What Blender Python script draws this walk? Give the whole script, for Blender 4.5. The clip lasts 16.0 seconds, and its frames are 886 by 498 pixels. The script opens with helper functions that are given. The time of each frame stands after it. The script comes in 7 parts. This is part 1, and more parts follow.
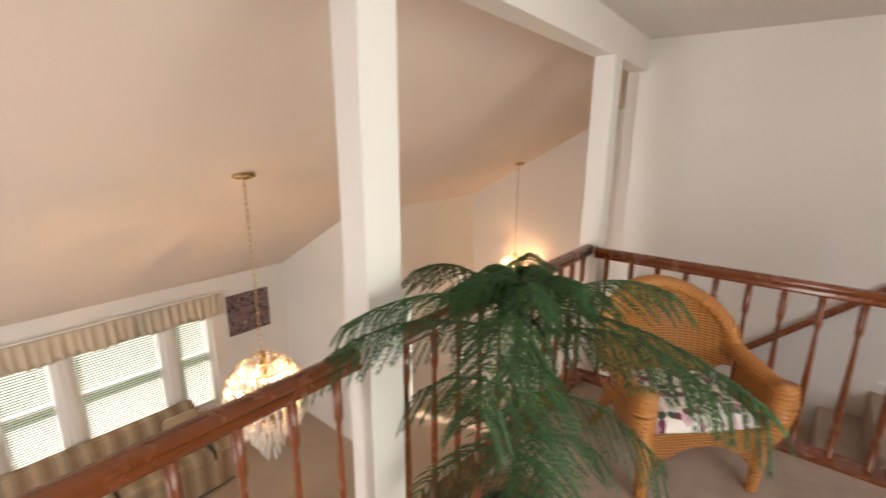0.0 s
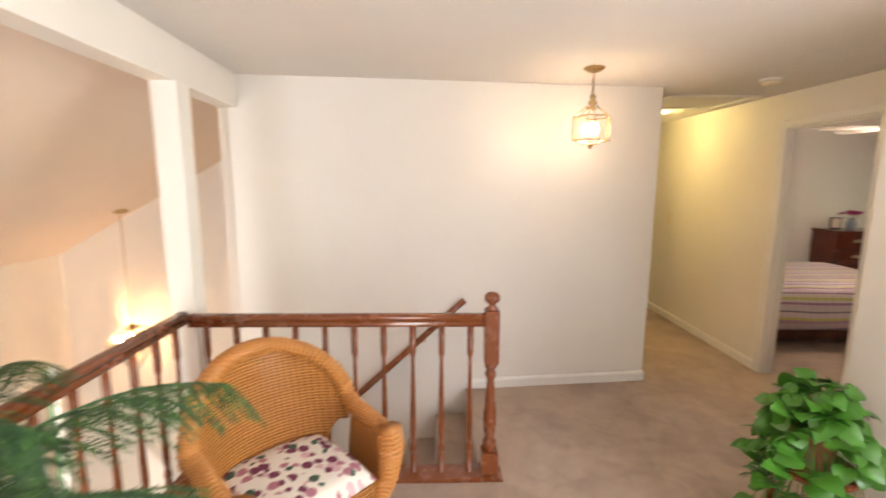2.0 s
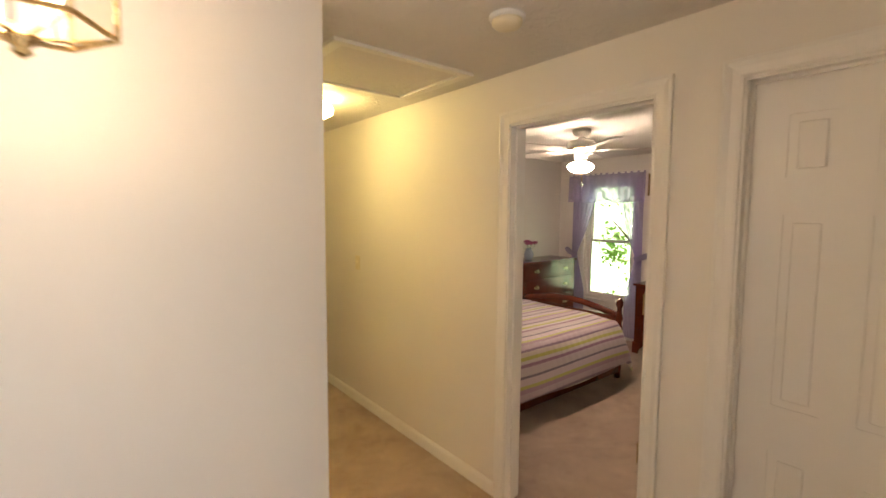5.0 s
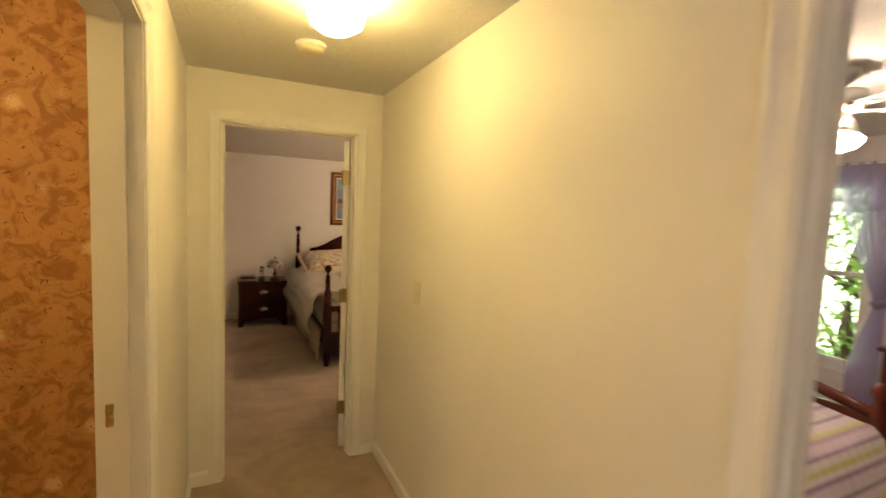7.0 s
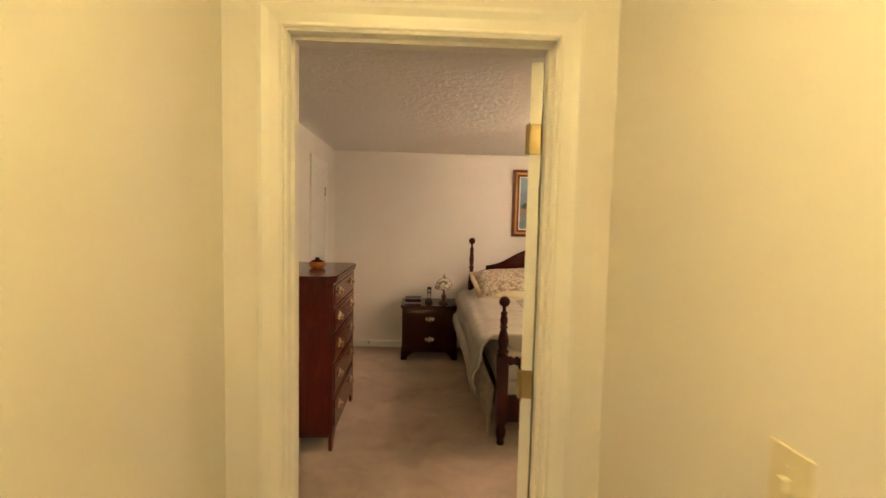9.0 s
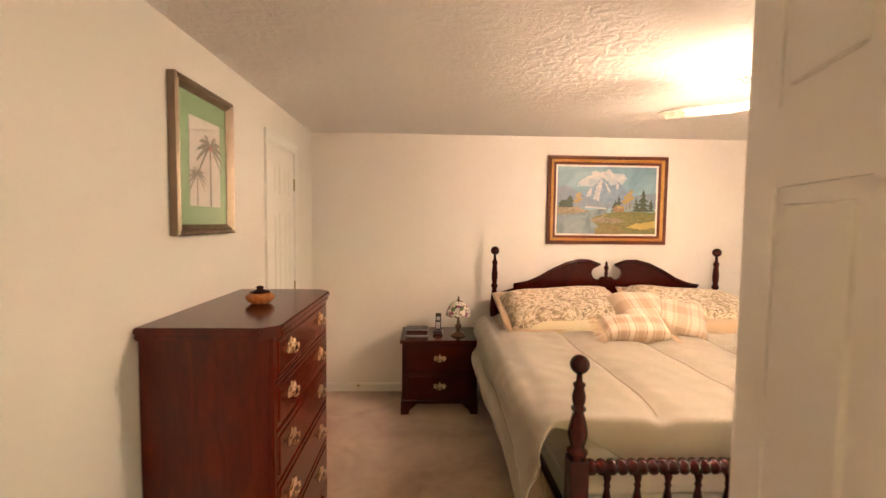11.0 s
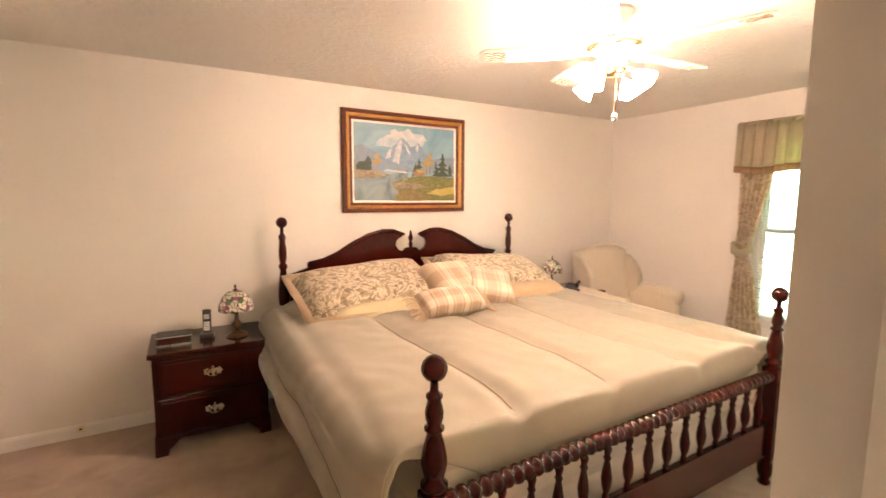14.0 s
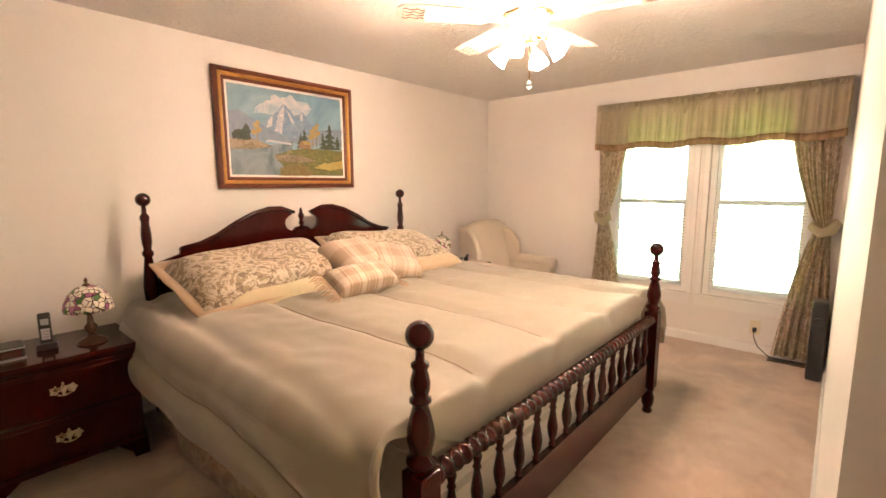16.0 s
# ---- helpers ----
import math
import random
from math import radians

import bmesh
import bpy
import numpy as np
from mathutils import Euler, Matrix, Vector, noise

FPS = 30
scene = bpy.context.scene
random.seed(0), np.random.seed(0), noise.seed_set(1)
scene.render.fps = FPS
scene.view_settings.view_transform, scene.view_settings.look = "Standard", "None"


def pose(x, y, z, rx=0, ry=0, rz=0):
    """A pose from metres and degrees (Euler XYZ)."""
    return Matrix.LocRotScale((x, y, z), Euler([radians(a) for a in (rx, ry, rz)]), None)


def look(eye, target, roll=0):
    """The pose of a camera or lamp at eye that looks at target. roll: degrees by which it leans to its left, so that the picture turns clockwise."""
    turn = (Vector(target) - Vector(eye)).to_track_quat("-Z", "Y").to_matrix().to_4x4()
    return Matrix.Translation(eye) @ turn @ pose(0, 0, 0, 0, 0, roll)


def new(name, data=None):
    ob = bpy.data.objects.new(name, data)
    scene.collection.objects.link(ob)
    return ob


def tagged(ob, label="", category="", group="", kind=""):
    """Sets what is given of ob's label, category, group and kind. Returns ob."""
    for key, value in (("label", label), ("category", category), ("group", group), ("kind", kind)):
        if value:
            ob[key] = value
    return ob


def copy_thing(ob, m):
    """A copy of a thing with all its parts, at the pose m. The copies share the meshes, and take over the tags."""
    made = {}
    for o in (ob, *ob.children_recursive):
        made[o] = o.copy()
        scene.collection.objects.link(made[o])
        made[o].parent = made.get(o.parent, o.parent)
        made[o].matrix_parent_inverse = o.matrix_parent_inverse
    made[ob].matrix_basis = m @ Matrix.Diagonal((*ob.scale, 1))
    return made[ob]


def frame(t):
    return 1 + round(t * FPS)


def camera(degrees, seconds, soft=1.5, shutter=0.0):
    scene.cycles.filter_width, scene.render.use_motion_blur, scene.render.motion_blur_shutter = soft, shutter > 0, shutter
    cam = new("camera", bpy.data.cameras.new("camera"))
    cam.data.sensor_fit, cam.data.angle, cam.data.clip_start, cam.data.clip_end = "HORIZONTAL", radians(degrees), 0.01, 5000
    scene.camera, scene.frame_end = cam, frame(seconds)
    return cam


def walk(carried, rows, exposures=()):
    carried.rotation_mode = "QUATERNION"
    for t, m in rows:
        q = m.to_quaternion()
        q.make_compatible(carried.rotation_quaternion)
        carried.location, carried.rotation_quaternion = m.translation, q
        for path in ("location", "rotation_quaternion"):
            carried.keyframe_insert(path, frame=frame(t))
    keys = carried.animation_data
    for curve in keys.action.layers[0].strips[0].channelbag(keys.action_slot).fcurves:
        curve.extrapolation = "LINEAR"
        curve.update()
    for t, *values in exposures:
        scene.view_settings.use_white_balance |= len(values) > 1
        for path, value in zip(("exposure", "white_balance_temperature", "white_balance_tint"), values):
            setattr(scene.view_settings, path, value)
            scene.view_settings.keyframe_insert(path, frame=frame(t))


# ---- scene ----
cam = camera(89.4, 16.0, 1.5, 0.5)
PATH = [
    (0, (0.347, -0.212, 1.614), (-0.894, 1.278, 1.125), 0.2),
    (0.5, (0.438, -0.123, 1.61), (-0.564, 1.548, 1.16), 0.7),
    (1, (0.465, -0.023, 1.613), (-0.214, 1.816, 1.215), 0.7),
    (1.5, (0.508, 0.123, 1.615), (0.19, 2.067, 1.272), 0.7),
    (2, (0.559, 0.315, 1.617), (0.607, 2.29, 1.309), 0.3),
    (2.5, (0.658, 0.578, 1.601), (1.048, 2.52, 1.321), 0.1),
    (3, (0.783, 0.853, 1.593), (1.425, 2.731, 1.346), -0.0),
    (3.5, (0.904, 1.2, 1.579), (1.782, 2.984, 1.362), 0.1),
    (3.7, (0.966, 1.329, 1.572), (1.918, 3.075, 1.365), -0.1),
    (5.8, (2.017, 2.741, 1.592), (3.313, 4.257, 1.44), 0.9),
    (6, (2.097, 2.837, 1.592), (3.329, 4.405, 1.435), 1.4),
    (6.5, (2.296, 3.117, 1.591), (3.362, 4.803, 1.433), 2.1),
    (7, (2.473, 3.432, 1.585), (3.34, 5.228, 1.427), 2.3),
    (7.5, (2.593, 3.803, 1.591), (3.239, 5.687, 1.417), 2.1),
    (8, (2.649, 4.19, 1.597), (3.1, 6.128, 1.396), 2.1),
    (8.5, (2.793, 4.59, 1.552), (2.972, 6.576, 1.396), 1.8),
    (9, (2.824, 4.936, 1.543), (2.909, 6.929, 1.407), 1.3),
    (9.5, (2.808, 5.311, 1.549), (2.852, 7.306, 1.415), 0.9),
    (11.8, (2.777, 6.55, 1.524), (2.936, 8.54, 1.408), 0.4),
    (12, (2.8, 6.606, 1.537), (2.999, 8.592, 1.413), 0.5),
    (12.5, (2.821, 6.725, 1.535), (3.186, 8.687, 1.404), 0.4),
    (13, (2.867, 6.779, 1.501), (3.436, 8.691, 1.355), -0.1),
    (13.5, (2.859, 6.836, 1.491), (3.665, 8.657, 1.305), -0.0),
    (14, (2.797, 6.866, 1.457), (3.795, 8.585, 1.234), 0.2),
    (14.5, (2.672, 6.962, 1.448), (3.87, 8.545, 1.2), 0.6),
    (15, (2.673, 7.004, 1.408), (3.97, 8.503, 1.144), 0.2),
    (15.5, (2.623, 7.088, 1.388), (4.039, 8.472, 1.109), -0.1),
    (16, (2.602, 7.145, 1.366), (4.087, 8.455, 1.082), -0.3),
]
walk(cam, [(t, look(eye, target, roll)) for t, eye, target, roll in PATH],
     [(0, 0.4, 7000, 20), (0.5, 0.82, 7000, 20), (1.5, 1.15, 7000, 18), (2.5, 1.2, 6800, 17), (3.7, 1.15, 6500, 16), (6.0, 1.15, 7500, 16), (7.0, 1.15, 7200, 16), (7.5, 1.3, 7000, 14), (8.0, 1.35, 6900, 14), (9.5, 1.95, 6900, 16), (11.8, 2.4, 6500, 22), (14, 2.45, 6450, 22), (16, 2.25, 6400, 22)])

# ---- world and light ----
world = bpy.data.worlds.new("sky")
scene.world = world
world.use_nodes = True
wn, wl = world.node_tree.nodes, world.node_tree.links
sky = wn.new("ShaderNodeTexSky")
sky.sky_type = 'NISHITA'
sky.sun_disc = False
sky.sun_elevation, sky.sun_rotation = radians(52), radians(248)
wn["Background"].inputs["Strength"].default_value = 0.15
wl.new(sky.outputs[0], wn["Background"].inputs[0])
sun = new("sun", bpy.data.lights.new("sun", 'SUN'))
sun.data.energy, sun.data.angle, sun.data.color = 3.0, radians(0.6), (1, 0.95, 0.86)
sun.matrix_world = look((-10, -4, 14), (0, 0, 0))

# area lamps added in unseen openings behind the start of the walk, as daylight
for at, turn, ww, wh, power in (((2.44, -0.1, 1.3), 90, 2.2, 1.6, 56), ((-2.3, -4.02, -0.55), 0, 2.1, 2.8, 95)):
    lamp = new("window_sky_light", bpy.data.lights.new("window_sky_light", 'AREA'))
    lamp.data.shape, lamp.data.size, lamp.data.size_y, lamp.data.energy, lamp.data.color = 'RECTANGLE', ww, wh, power, (0.88, 0.94, 1.0)
    lamp.matrix_world = pose(*at, 90, 0, turn)

# ---- materials ----
def lin(c):
    return tuple(((v / 12.92) if v <= 0.04045 else ((v + 0.055) / 1.055) ** 2.4) for v in c)


class Mat:
    """Small helper round a Principled material and its nodes."""
    def __init__(self, name, rough=0.5, metal=0.0, **inputs):
        self.m = bpy.data.materials.new(name)
        self.m.use_nodes = True
        self.n, self.l = self.m.node_tree.nodes, self.m.node_tree.links
        self.b = self.n["Principled BSDF"]
        self.b.inputs["Roughness"].default_value = rough
        self.b.inputs["Metallic"].default_value = metal
        for k, v in inputs.items():
            self.b.inputs[k.replace("_", " ")].default_value = v
        self.tc = self.n.new("ShaderNodeTexCoord")
        self.co = self.tc.outputs["Object"]

    def stretch(self, s, turn=(0, 0, 0)):
        mp = self.n.new("ShaderNodeMapping")
        mp.inputs["Scale"].default_value = s
        mp.inputs["Rotation"].default_value = turn
        self.l.new(self.co, mp.inputs["Vector"])
        return mp.outputs[0]

    def noise(self, scale, detail=4, co=None, distort=0.0, rough=0.55):
        t = self.n.new("ShaderNodeTexNoise")
        t.inputs["Scale"].default_value, t.inputs["Detail"].default_value = scale, detail
        t.inputs["Distortion"].default_value, t.inputs["Roughness"].default_value = distort, rough
        self.l.new(co or self.co, t.inputs["Vector"])
        return t.outputs["Fac"]

    def voronoi(self, scale, co=None, out="Distance"):
        t = self.n.new("ShaderNodeTexVoronoi")
        t.inputs["Scale"].default_value = scale
        self.l.new(co or self.co, t.inputs["Vector"])
        return t.outputs[out]

    def wave(self, scale, distort=0.0, co=None, axis='X', detail=2, dscale=1.0):
        t = self.n.new("ShaderNodeTexWave")
        t.bands_direction = axis
        t.inputs["Scale"].default_value, t.inputs["Distortion"].default_value = scale, distort
        t.inputs["Detail"].default_value, t.inputs["Detail Scale"].default_value = detail, dscale
        self.l.new(co or self.co, t.inputs["Vector"])
        return t.outputs["Fac"]

    def ramp(self, fac, stops, hard=False):
        r = self.n.new("ShaderNodeValToRGB")
        if hard:
            r.color_ramp.interpolation = 'CONSTANT'
        e = r.color_ramp.elements
        while len(e) < len(stops):
            e.new(0.5)
        for el, (p, c) in zip(e, stops):
            el.position, el.color = p, (*c, 1) if len(c) == 3 else c
        self.l.new(fac, r.inputs[0])
        return r.outputs[0]

    def mix(self, fac, a, b, mode='MIX'):
        x = self.n.new("ShaderNodeMix")
        x.data_type, x.blend_type = 'RGBA', mode
        for sock, v in ((x.inputs[0], fac), (x.inputs[6], a), (x.inputs[7], b)):
            if isinstance(v, (int, float)):
                sock.default_value = v
            elif isinstance(v, tuple):
                sock.default_value = (*v, 1)
            else:
                self.l.new(v, sock)
        return x.outputs[2]

    def math(self, op, a, b=0.0):
        x = self.n.new("ShaderNodeMath")
        x.operation = op
        for sock, v in ((x.inputs[0], a), (x.inputs[1], b)):
            if isinstance(v, (int, float)):
                sock.default_value = v
            else:
                self.l.new(v, sock)
        return x.outputs[0]

    def axis(self, i, co=None):
        s = self.n.new("ShaderNodeSeparateXYZ")
        self.l.new(co or self.co, s.inputs[0])
        return s.outputs[i]

    def colour(self, c):
        if isinstance(c, tuple):
            self.b.inputs["Base Color"].default_value = (*c, 1)
        else:
            self.l.new(c, self.b.inputs["Base Color"])
        return self

    def roughness(self, r):
        self.l.new(r, self.b.inputs["Roughness"])
        return self

    def bump(self, h, strength=0.3, dist=0.01):
        b = self.n.new("ShaderNodeBump")
        b.inputs["Strength"].default_value, b.inputs["Distance"].default_value = strength, dist
        self.l.new(h, b.inputs["Height"])
        self.l.new(b.outputs[0], self.b.inputs["Normal"])
        return self

    def random(self):
        o = self.n.new("ShaderNodeObjectInfo")
        return o.outputs["Random"]


def paint(name, c, rough=0.55, mottle=0.05, bump=0.12, scale=140):
    k = Mat(name, rough)
    n = k.noise(1.3, 3)
    k.colour(k.mix(n, tuple(v * (1 - mottle) for v in c), tuple(min(1, v * (1 + mottle)) for v in c)))
    return k.bump(k.noise(scale, 3), bump, 0.002).m


def wood(name, dark, light, rough=0.3, along=(1, 1, 9), scale=5.0, coat=0.3, relief=0.06):
    """Grain runs along the axis that is squeezed least."""
    k = Mat(name, rough, Coat_Weight=coat, Coat_Roughness=0.12)
    co = k.stretch(along)
    w = k.noise(scale * 0.8, 4, co, 1.5)
    f = k.noise(scale * 9, 5, co)
    g = k.mix(0.3, w, f)
    k.colour(k.mix(k.math('MULTIPLY', k.noise(3, 2), 0.35), k.ramp(g, [(0.3, dark), (0.72, light)]), dark))
    k.roughness(k.ramp(f, [(0.3, (rough * 0.8,) * 3), (0.7, (min(1, rough * 1.3),) * 3)]))
    return k.bump(g, relief, 0.002).m


def metal(name, c, rough=0.25):
    k = Mat(name, rough, 1.0)
    n = k.noise(30, 3)
    k.colour(k.mix(n, tuple(v * 0.8 for v in c), c))
    return k.roughness(k.ramp(n, [(0.3, (rough * 0.7,) * 3), (0.8, (rough * 1.6,) * 3)])).m


def glow(name, c, power):
    k = Mat(name, 0.4, Emission_Strength=power)
    k.b.inputs["Emission Color"].default_value = (*c, 1)
    return k.colour((0.8, 0.78, 0.74)).m


def cloth(name, a, b, weave=900, rough=0.85, fold=0.25):
    k = Mat(name, rough, Sheen_Weight=0.25)
    k.colour(k.mix(k.noise(5, 4), a, b))
    return k.bump(k.mix(0.5, k.noise(weave, 2), k.noise(9, 4)), fold, 0.004).m


M_WALL = paint("wall_paint", (0.78, 0.745, 0.69))
M_TRIM = paint("trim_paint", (0.80, 0.78, 0.74), 0.35, 0.02, 0.05, 60)
k = Mat("ceiling_texture", 0.85)
st = k.ramp(k.noise(16, 5, None, 1.2), [(0.42, (0, 0, 0)), (0.6, (1, 1, 1))])
k.colour(k.mix(k.noise(1.1, 3), (0.70, 0.67, 0.63), (0.78, 0.76, 0.72)))
M_CEIL = k.bump(k.mix(0.35, st, k.noise(90, 3)), 0.45, 0.010).m
M_CEIL_SMOOTH = paint("smooth_ceiling", (0.75, 0.72, 0.68), 0.85, 0.05, 0.12, 50)
M_CEIL2 = paint("vault_ceiling", (0.78, 0.665, 0.565), 0.8, 0.05, 0.1, 60)
k = Mat("carpet", 0.95, Sheen_Weight=0.3)
pile = k.noise(420, 2)
tread = k.mix(0.3, k.noise(2.2, 5, None, 0.8), k.noise(7.5, 3, None, 1.2))
c = k.mix(k.ramp(tread, [(0.35, (0, 0, 0)), (0.68, (1, 1, 1))]), (0.36, 0.245, 0.165), (0.66, 0.49, 0.36))
M_CARPET = k.colour(k.mix(k.math('MULTIPLY', pile, 0.35), c, (0.26, 0.19, 0.14))).bump(k.mix(0.25, pile, tread), 0.7, 0.012).m
M_RAIL = wood("rail_wood", (0.16, 0.042, 0.013), (0.26, 0.075, 0.026), 0.24, (0.7, 0.7, 0.7), 3)
M_TILEF = paint("foyer_floor", (0.42, 0.33, 0.24), 0.4, 0.2, 0.1, 20)
M_GLASS = Mat("pane_glass", 0.02, Transmission_Weight=1.0, IOR=1.45).colour((0.97, 0.99, 0.98)).m
M_BRASS = metal("brass", (0.58, 0.41, 0.19), 0.25)
M_HINGE = metal("hinge_brass", (0.44, 0.33, 0.17), 0.42)
M_IVORY = paint("ivory_plastic", (0.74, 0.66, 0.48), 0.35, 0.02, 0.02)
M_WHITEP = paint("white_plastic", (0.8, 0.79, 0.76), 0.4, 0.02, 0.02)
M_BLACK = paint("black_plastic", (0.02, 0.02, 0.022), 0.35, 0.1, 0.05)
M_CHERRY = wood("cherry_wood", (0.06, 0.0052, 0.0018), (0.155, 0.016, 0.005), 0.17, (6, 6, 0.9), 3, 0.0, 0.02)
M_MAHOG = wood("mahogany_wood", (0.024, 0.0018, 0.0009), (0.044, 0.0036, 0.0017), 0.09, (3, 3, 0.9), 3, 0.0, 0.01)
M_MAHOG.node_tree.nodes["Principled BSDF"].inputs["Specular IOR Level"].default_value = 0.3
M_CHERRY.node_tree.nodes["Principled BSDF"].inputs["Specular IOR Level"].default_value = 0.4
G_HALL = glow("hall_globe_light", (1.0, 0.78, 0.29), 27)
G_LANT = glow("lantern_bulb_light", (1.0, 0.76, 0.50), 64)
G_FAN = glow("fan_shade_light", (1.0, 0.73, 0.515), 70)
G_FAN2 = glow("small_fan_globe_light", (1.0, 0.82, 0.66), 52)
G_CHAN = glow("chandelier_bulb_light", (1.0, 0.64, 0.36), 330)
G_CHAN2 = glow("foyer_bulb_light", (1.0, 0.60, 0.31), 320)

# ---- mesh helpers ----
def thing(name, label, category, group="", loc=(0, 0, 0), turn=0.0, kind=""):
    ob = new(name)
    ob.empty_display_size = 0.05
    ob.matrix_world = pose(*loc, 0, 0, turn)
    return tagged(ob, label, category, group, kind)


def part(name, bm, material, parent=None, label="", smooth=False):
    me = bpy.data.meshes.new(name)
    bmesh.ops.recalc_face_normals(bm, faces=bm.faces[:])
    if smooth:
        for f in bm.faces:
            f.smooth = True
    bm.to_mesh(me)
    bm.free()
    me.materials.append(material)
    ob = new(name, me)
    if parent is not None:
        ob.parent = parent
    return tagged(ob, label)


def shared(name, me, parent, m):
    ob = new(name, me)
    ob.parent = parent
    ob.matrix_basis = m
    return ob


def box(x0, x1, y0, y1, z0, z1, bevel=0.0, seg=2, bm=None):
    own = bmesh.new()
    bmesh.ops.create_cube(own, size=1)
    for v in own.verts:
        v.co = ((x0 + x1) / 2 + v.co.x * (x1 - x0), (y0 + y1) / 2 + v.co.y * (y1 - y0), (z0 + z1) / 2 + v.co.z * (z1 - z0))
    if bevel:
        bmesh.ops.bevel(own, geom=own.edges[:], offset=bevel, segments=seg, affect='EDGES', profile=0.6)
    if bm is None:
        return own
    return merge(bm, own)


def merge(bm, other, m=None):
    me = bpy.data.meshes.new("tmp")
    if m is not None:
        other.transform(m)
    other.to_mesh(me)
    other.free()
    bm.from_mesh(me)
    bpy.data.meshes.remove(me)
    return bm


def lathe(profile, n=20, bm=None, m=None):
    """Turned body from (radius, height) pairs."""
    own = bmesh.new()
    rings = []
    for r, z in profile:
        if r < 1e-5:
            rings.append([own.verts.new((0, 0, z))])
        else:
            rings.append([own.verts.new((r * math.cos(2 * math.pi * i / n), r * math.sin(2 * math.pi * i / n), z)) for i in range(n)])
    for a, b in zip(rings, rings[1:]):
        for i in range(n):
            j = (i + 1) % n
            if len(a) == 1 and len(b) > 1:
                own.faces.new((a[0], b[j], b[i]))
            elif len(b) == 1 and len(a) > 1:
                own.faces.new((a[i], a[j], b[0]))
            elif len(a) > 1:
                own.faces.new((a[i], a[j], b[j], b[i]))
    for ring in (rings[0], rings[-1]):
        if len(ring) > 1:
            own.faces.new(ring)
    if m is not None:
        own.transform(m)
    return own if bm is None else merge(bm, own)


def tube(points, radius, n=8, bm=None, flat=1.0):
    """A round bar along points; radius may be a list."""
    own = bmesh.new()
    pts = [Vector(p) for p in points]
    rad = radius if isinstance(radius, (list, tuple)) else [radius] * len(pts)
    rings = []
    up = Vector((0, 0, 1))
    for i, p in enumerate(pts):
        d = (pts[min(i + 1, len(pts) - 1)] - pts[max(i - 1, 0)]).normalized()
        side = d.cross(up)
        side = side.normalized() if side.length > 1e-3 else Vector((1, 0, 0))
        top = side.cross(d).normalized()
        rings.append([own.verts.new(p + rad[i] * (math.cos(2 * math.pi * a / n) * side + flat * math.sin(2 * math.pi * a / n) * top)) for a in range(n)])
    for a, b in zip(rings, rings[1:]):
        for i in range(n):
            j = (i + 1) % n
            own.faces.new((a[i], a[j], b[j], b[i]))
    own.faces.new(rings[0])
    own.faces.new(rings[-1])
    return own if bm is None else merge(bm, own)


def prism(outline, depth, m=None, bevel=0.0, bm=None):
    """A flat outline in x, z pulled along y."""
    own = bmesh.new()
    f = own.faces.new([own.verts.new((x, 0, z)) for x, z in outline])
    ex = bmesh.ops.extrude_face_region(own, geom=[f])
    bmesh.ops.translate(own, verts=[g for g in ex["geom"] if isinstance(g, bmesh.types.BMVert)], vec=(0, depth, 0))
    if bevel:
        bmesh.ops.recalc_face_normals(own, faces=own.faces[:])
        bmesh.ops.bevel(own, geom=own.edges[:], offset=bevel, segments=2, affect='EDGES')
    if m is not None:
        own.transform(m)
    return own if bm is None else merge(bm, own)


def sheet(f, nu, nv, thick=0.0, bm=None):
    """A surface f(u, v) with u, v from 0 to 1, given thickness along its normal."""
    own = bmesh.new()
    vs = [[own.verts.new(f(i / nu, j / nv)) for j in range(nv + 1)] for i in range(nu + 1)]
    for i in range(nu):
        for j in range(nv):
            own.faces.new((vs[i][j], vs[i + 1][j], vs[i + 1][j + 1], vs[i][j + 1]))
    if thick:
        bmesh.ops.recalc_face_normals(own, faces=own.faces[:])
        bmesh.ops.solidify(own, geom=own.faces[:], thickness=thick)
    return own if bm is None else merge(bm, own)


def structure(name, bm, material, label, category):
    return tagged(part(name, bm, material), label, category, kind="structure")


def wall(name, axis, at, thick, a0, a1, z0, z1, holes=(), label="cream painted plaster wall", material=None):
    """A wall along x or y, from `at` to `at + thick`, with rectangular openings (a0, a1, z0, z1)."""
    bm = bmesh.new()
    cuts = sorted({a0, a1, *(h[0] for h in holes), *(h[1] for h in holes)})
    for u, w in zip(cuts, cuts[1:]):
        spans, z = [], z0
        for h in sorted((h for h in holes if h[0] <= u + 1e-6 and h[1] >= w - 1e-6), key=lambda h: h[2]):
            if h[2] > z + 1e-6:
                spans.append((z, h[2]))
            z = h[3]
        if z < z1 - 1e-6:
            spans.append((z, z1))
        for lo, hi in spans:
            if axis == 'y':
                box(at, at + thick, u, w, lo, hi, bm=bm)
            else:
                box(u, w, at, at + thick, lo, hi, bm=bm)
    bmesh.ops.remove_doubles(bm, verts=bm.verts[:], dist=1e-5)
    return structure(name, bm, material or M_WALL, label, "wall")


# ---- structure ----
H = 2.30
LOW = -2.6
T = 0.11
E_X, N_Y = 6.89, 10.23
def vault(x):
    return 0.68 + 0.5625 * (x + 4.0)


# floors
structure("floor", box(-0.82, 9.0, -4.0, 2.64, -0.25, 0, bm=box(0.82, E_X, 2.64, N_Y, -0.25, 0)), M_CARPET, "beige wall-to-wall carpet with trodden marks", "carpet")
structure("floor_lower", box(-5.7, -0.0, -4.0, 6.0, LOW - 0.2, LOW, bm=box(0.0, 1.2, 2.5, 3.9, LOW - 0.2, LOW)), M_TILEF, "tan floor of the lower living room", "floor")
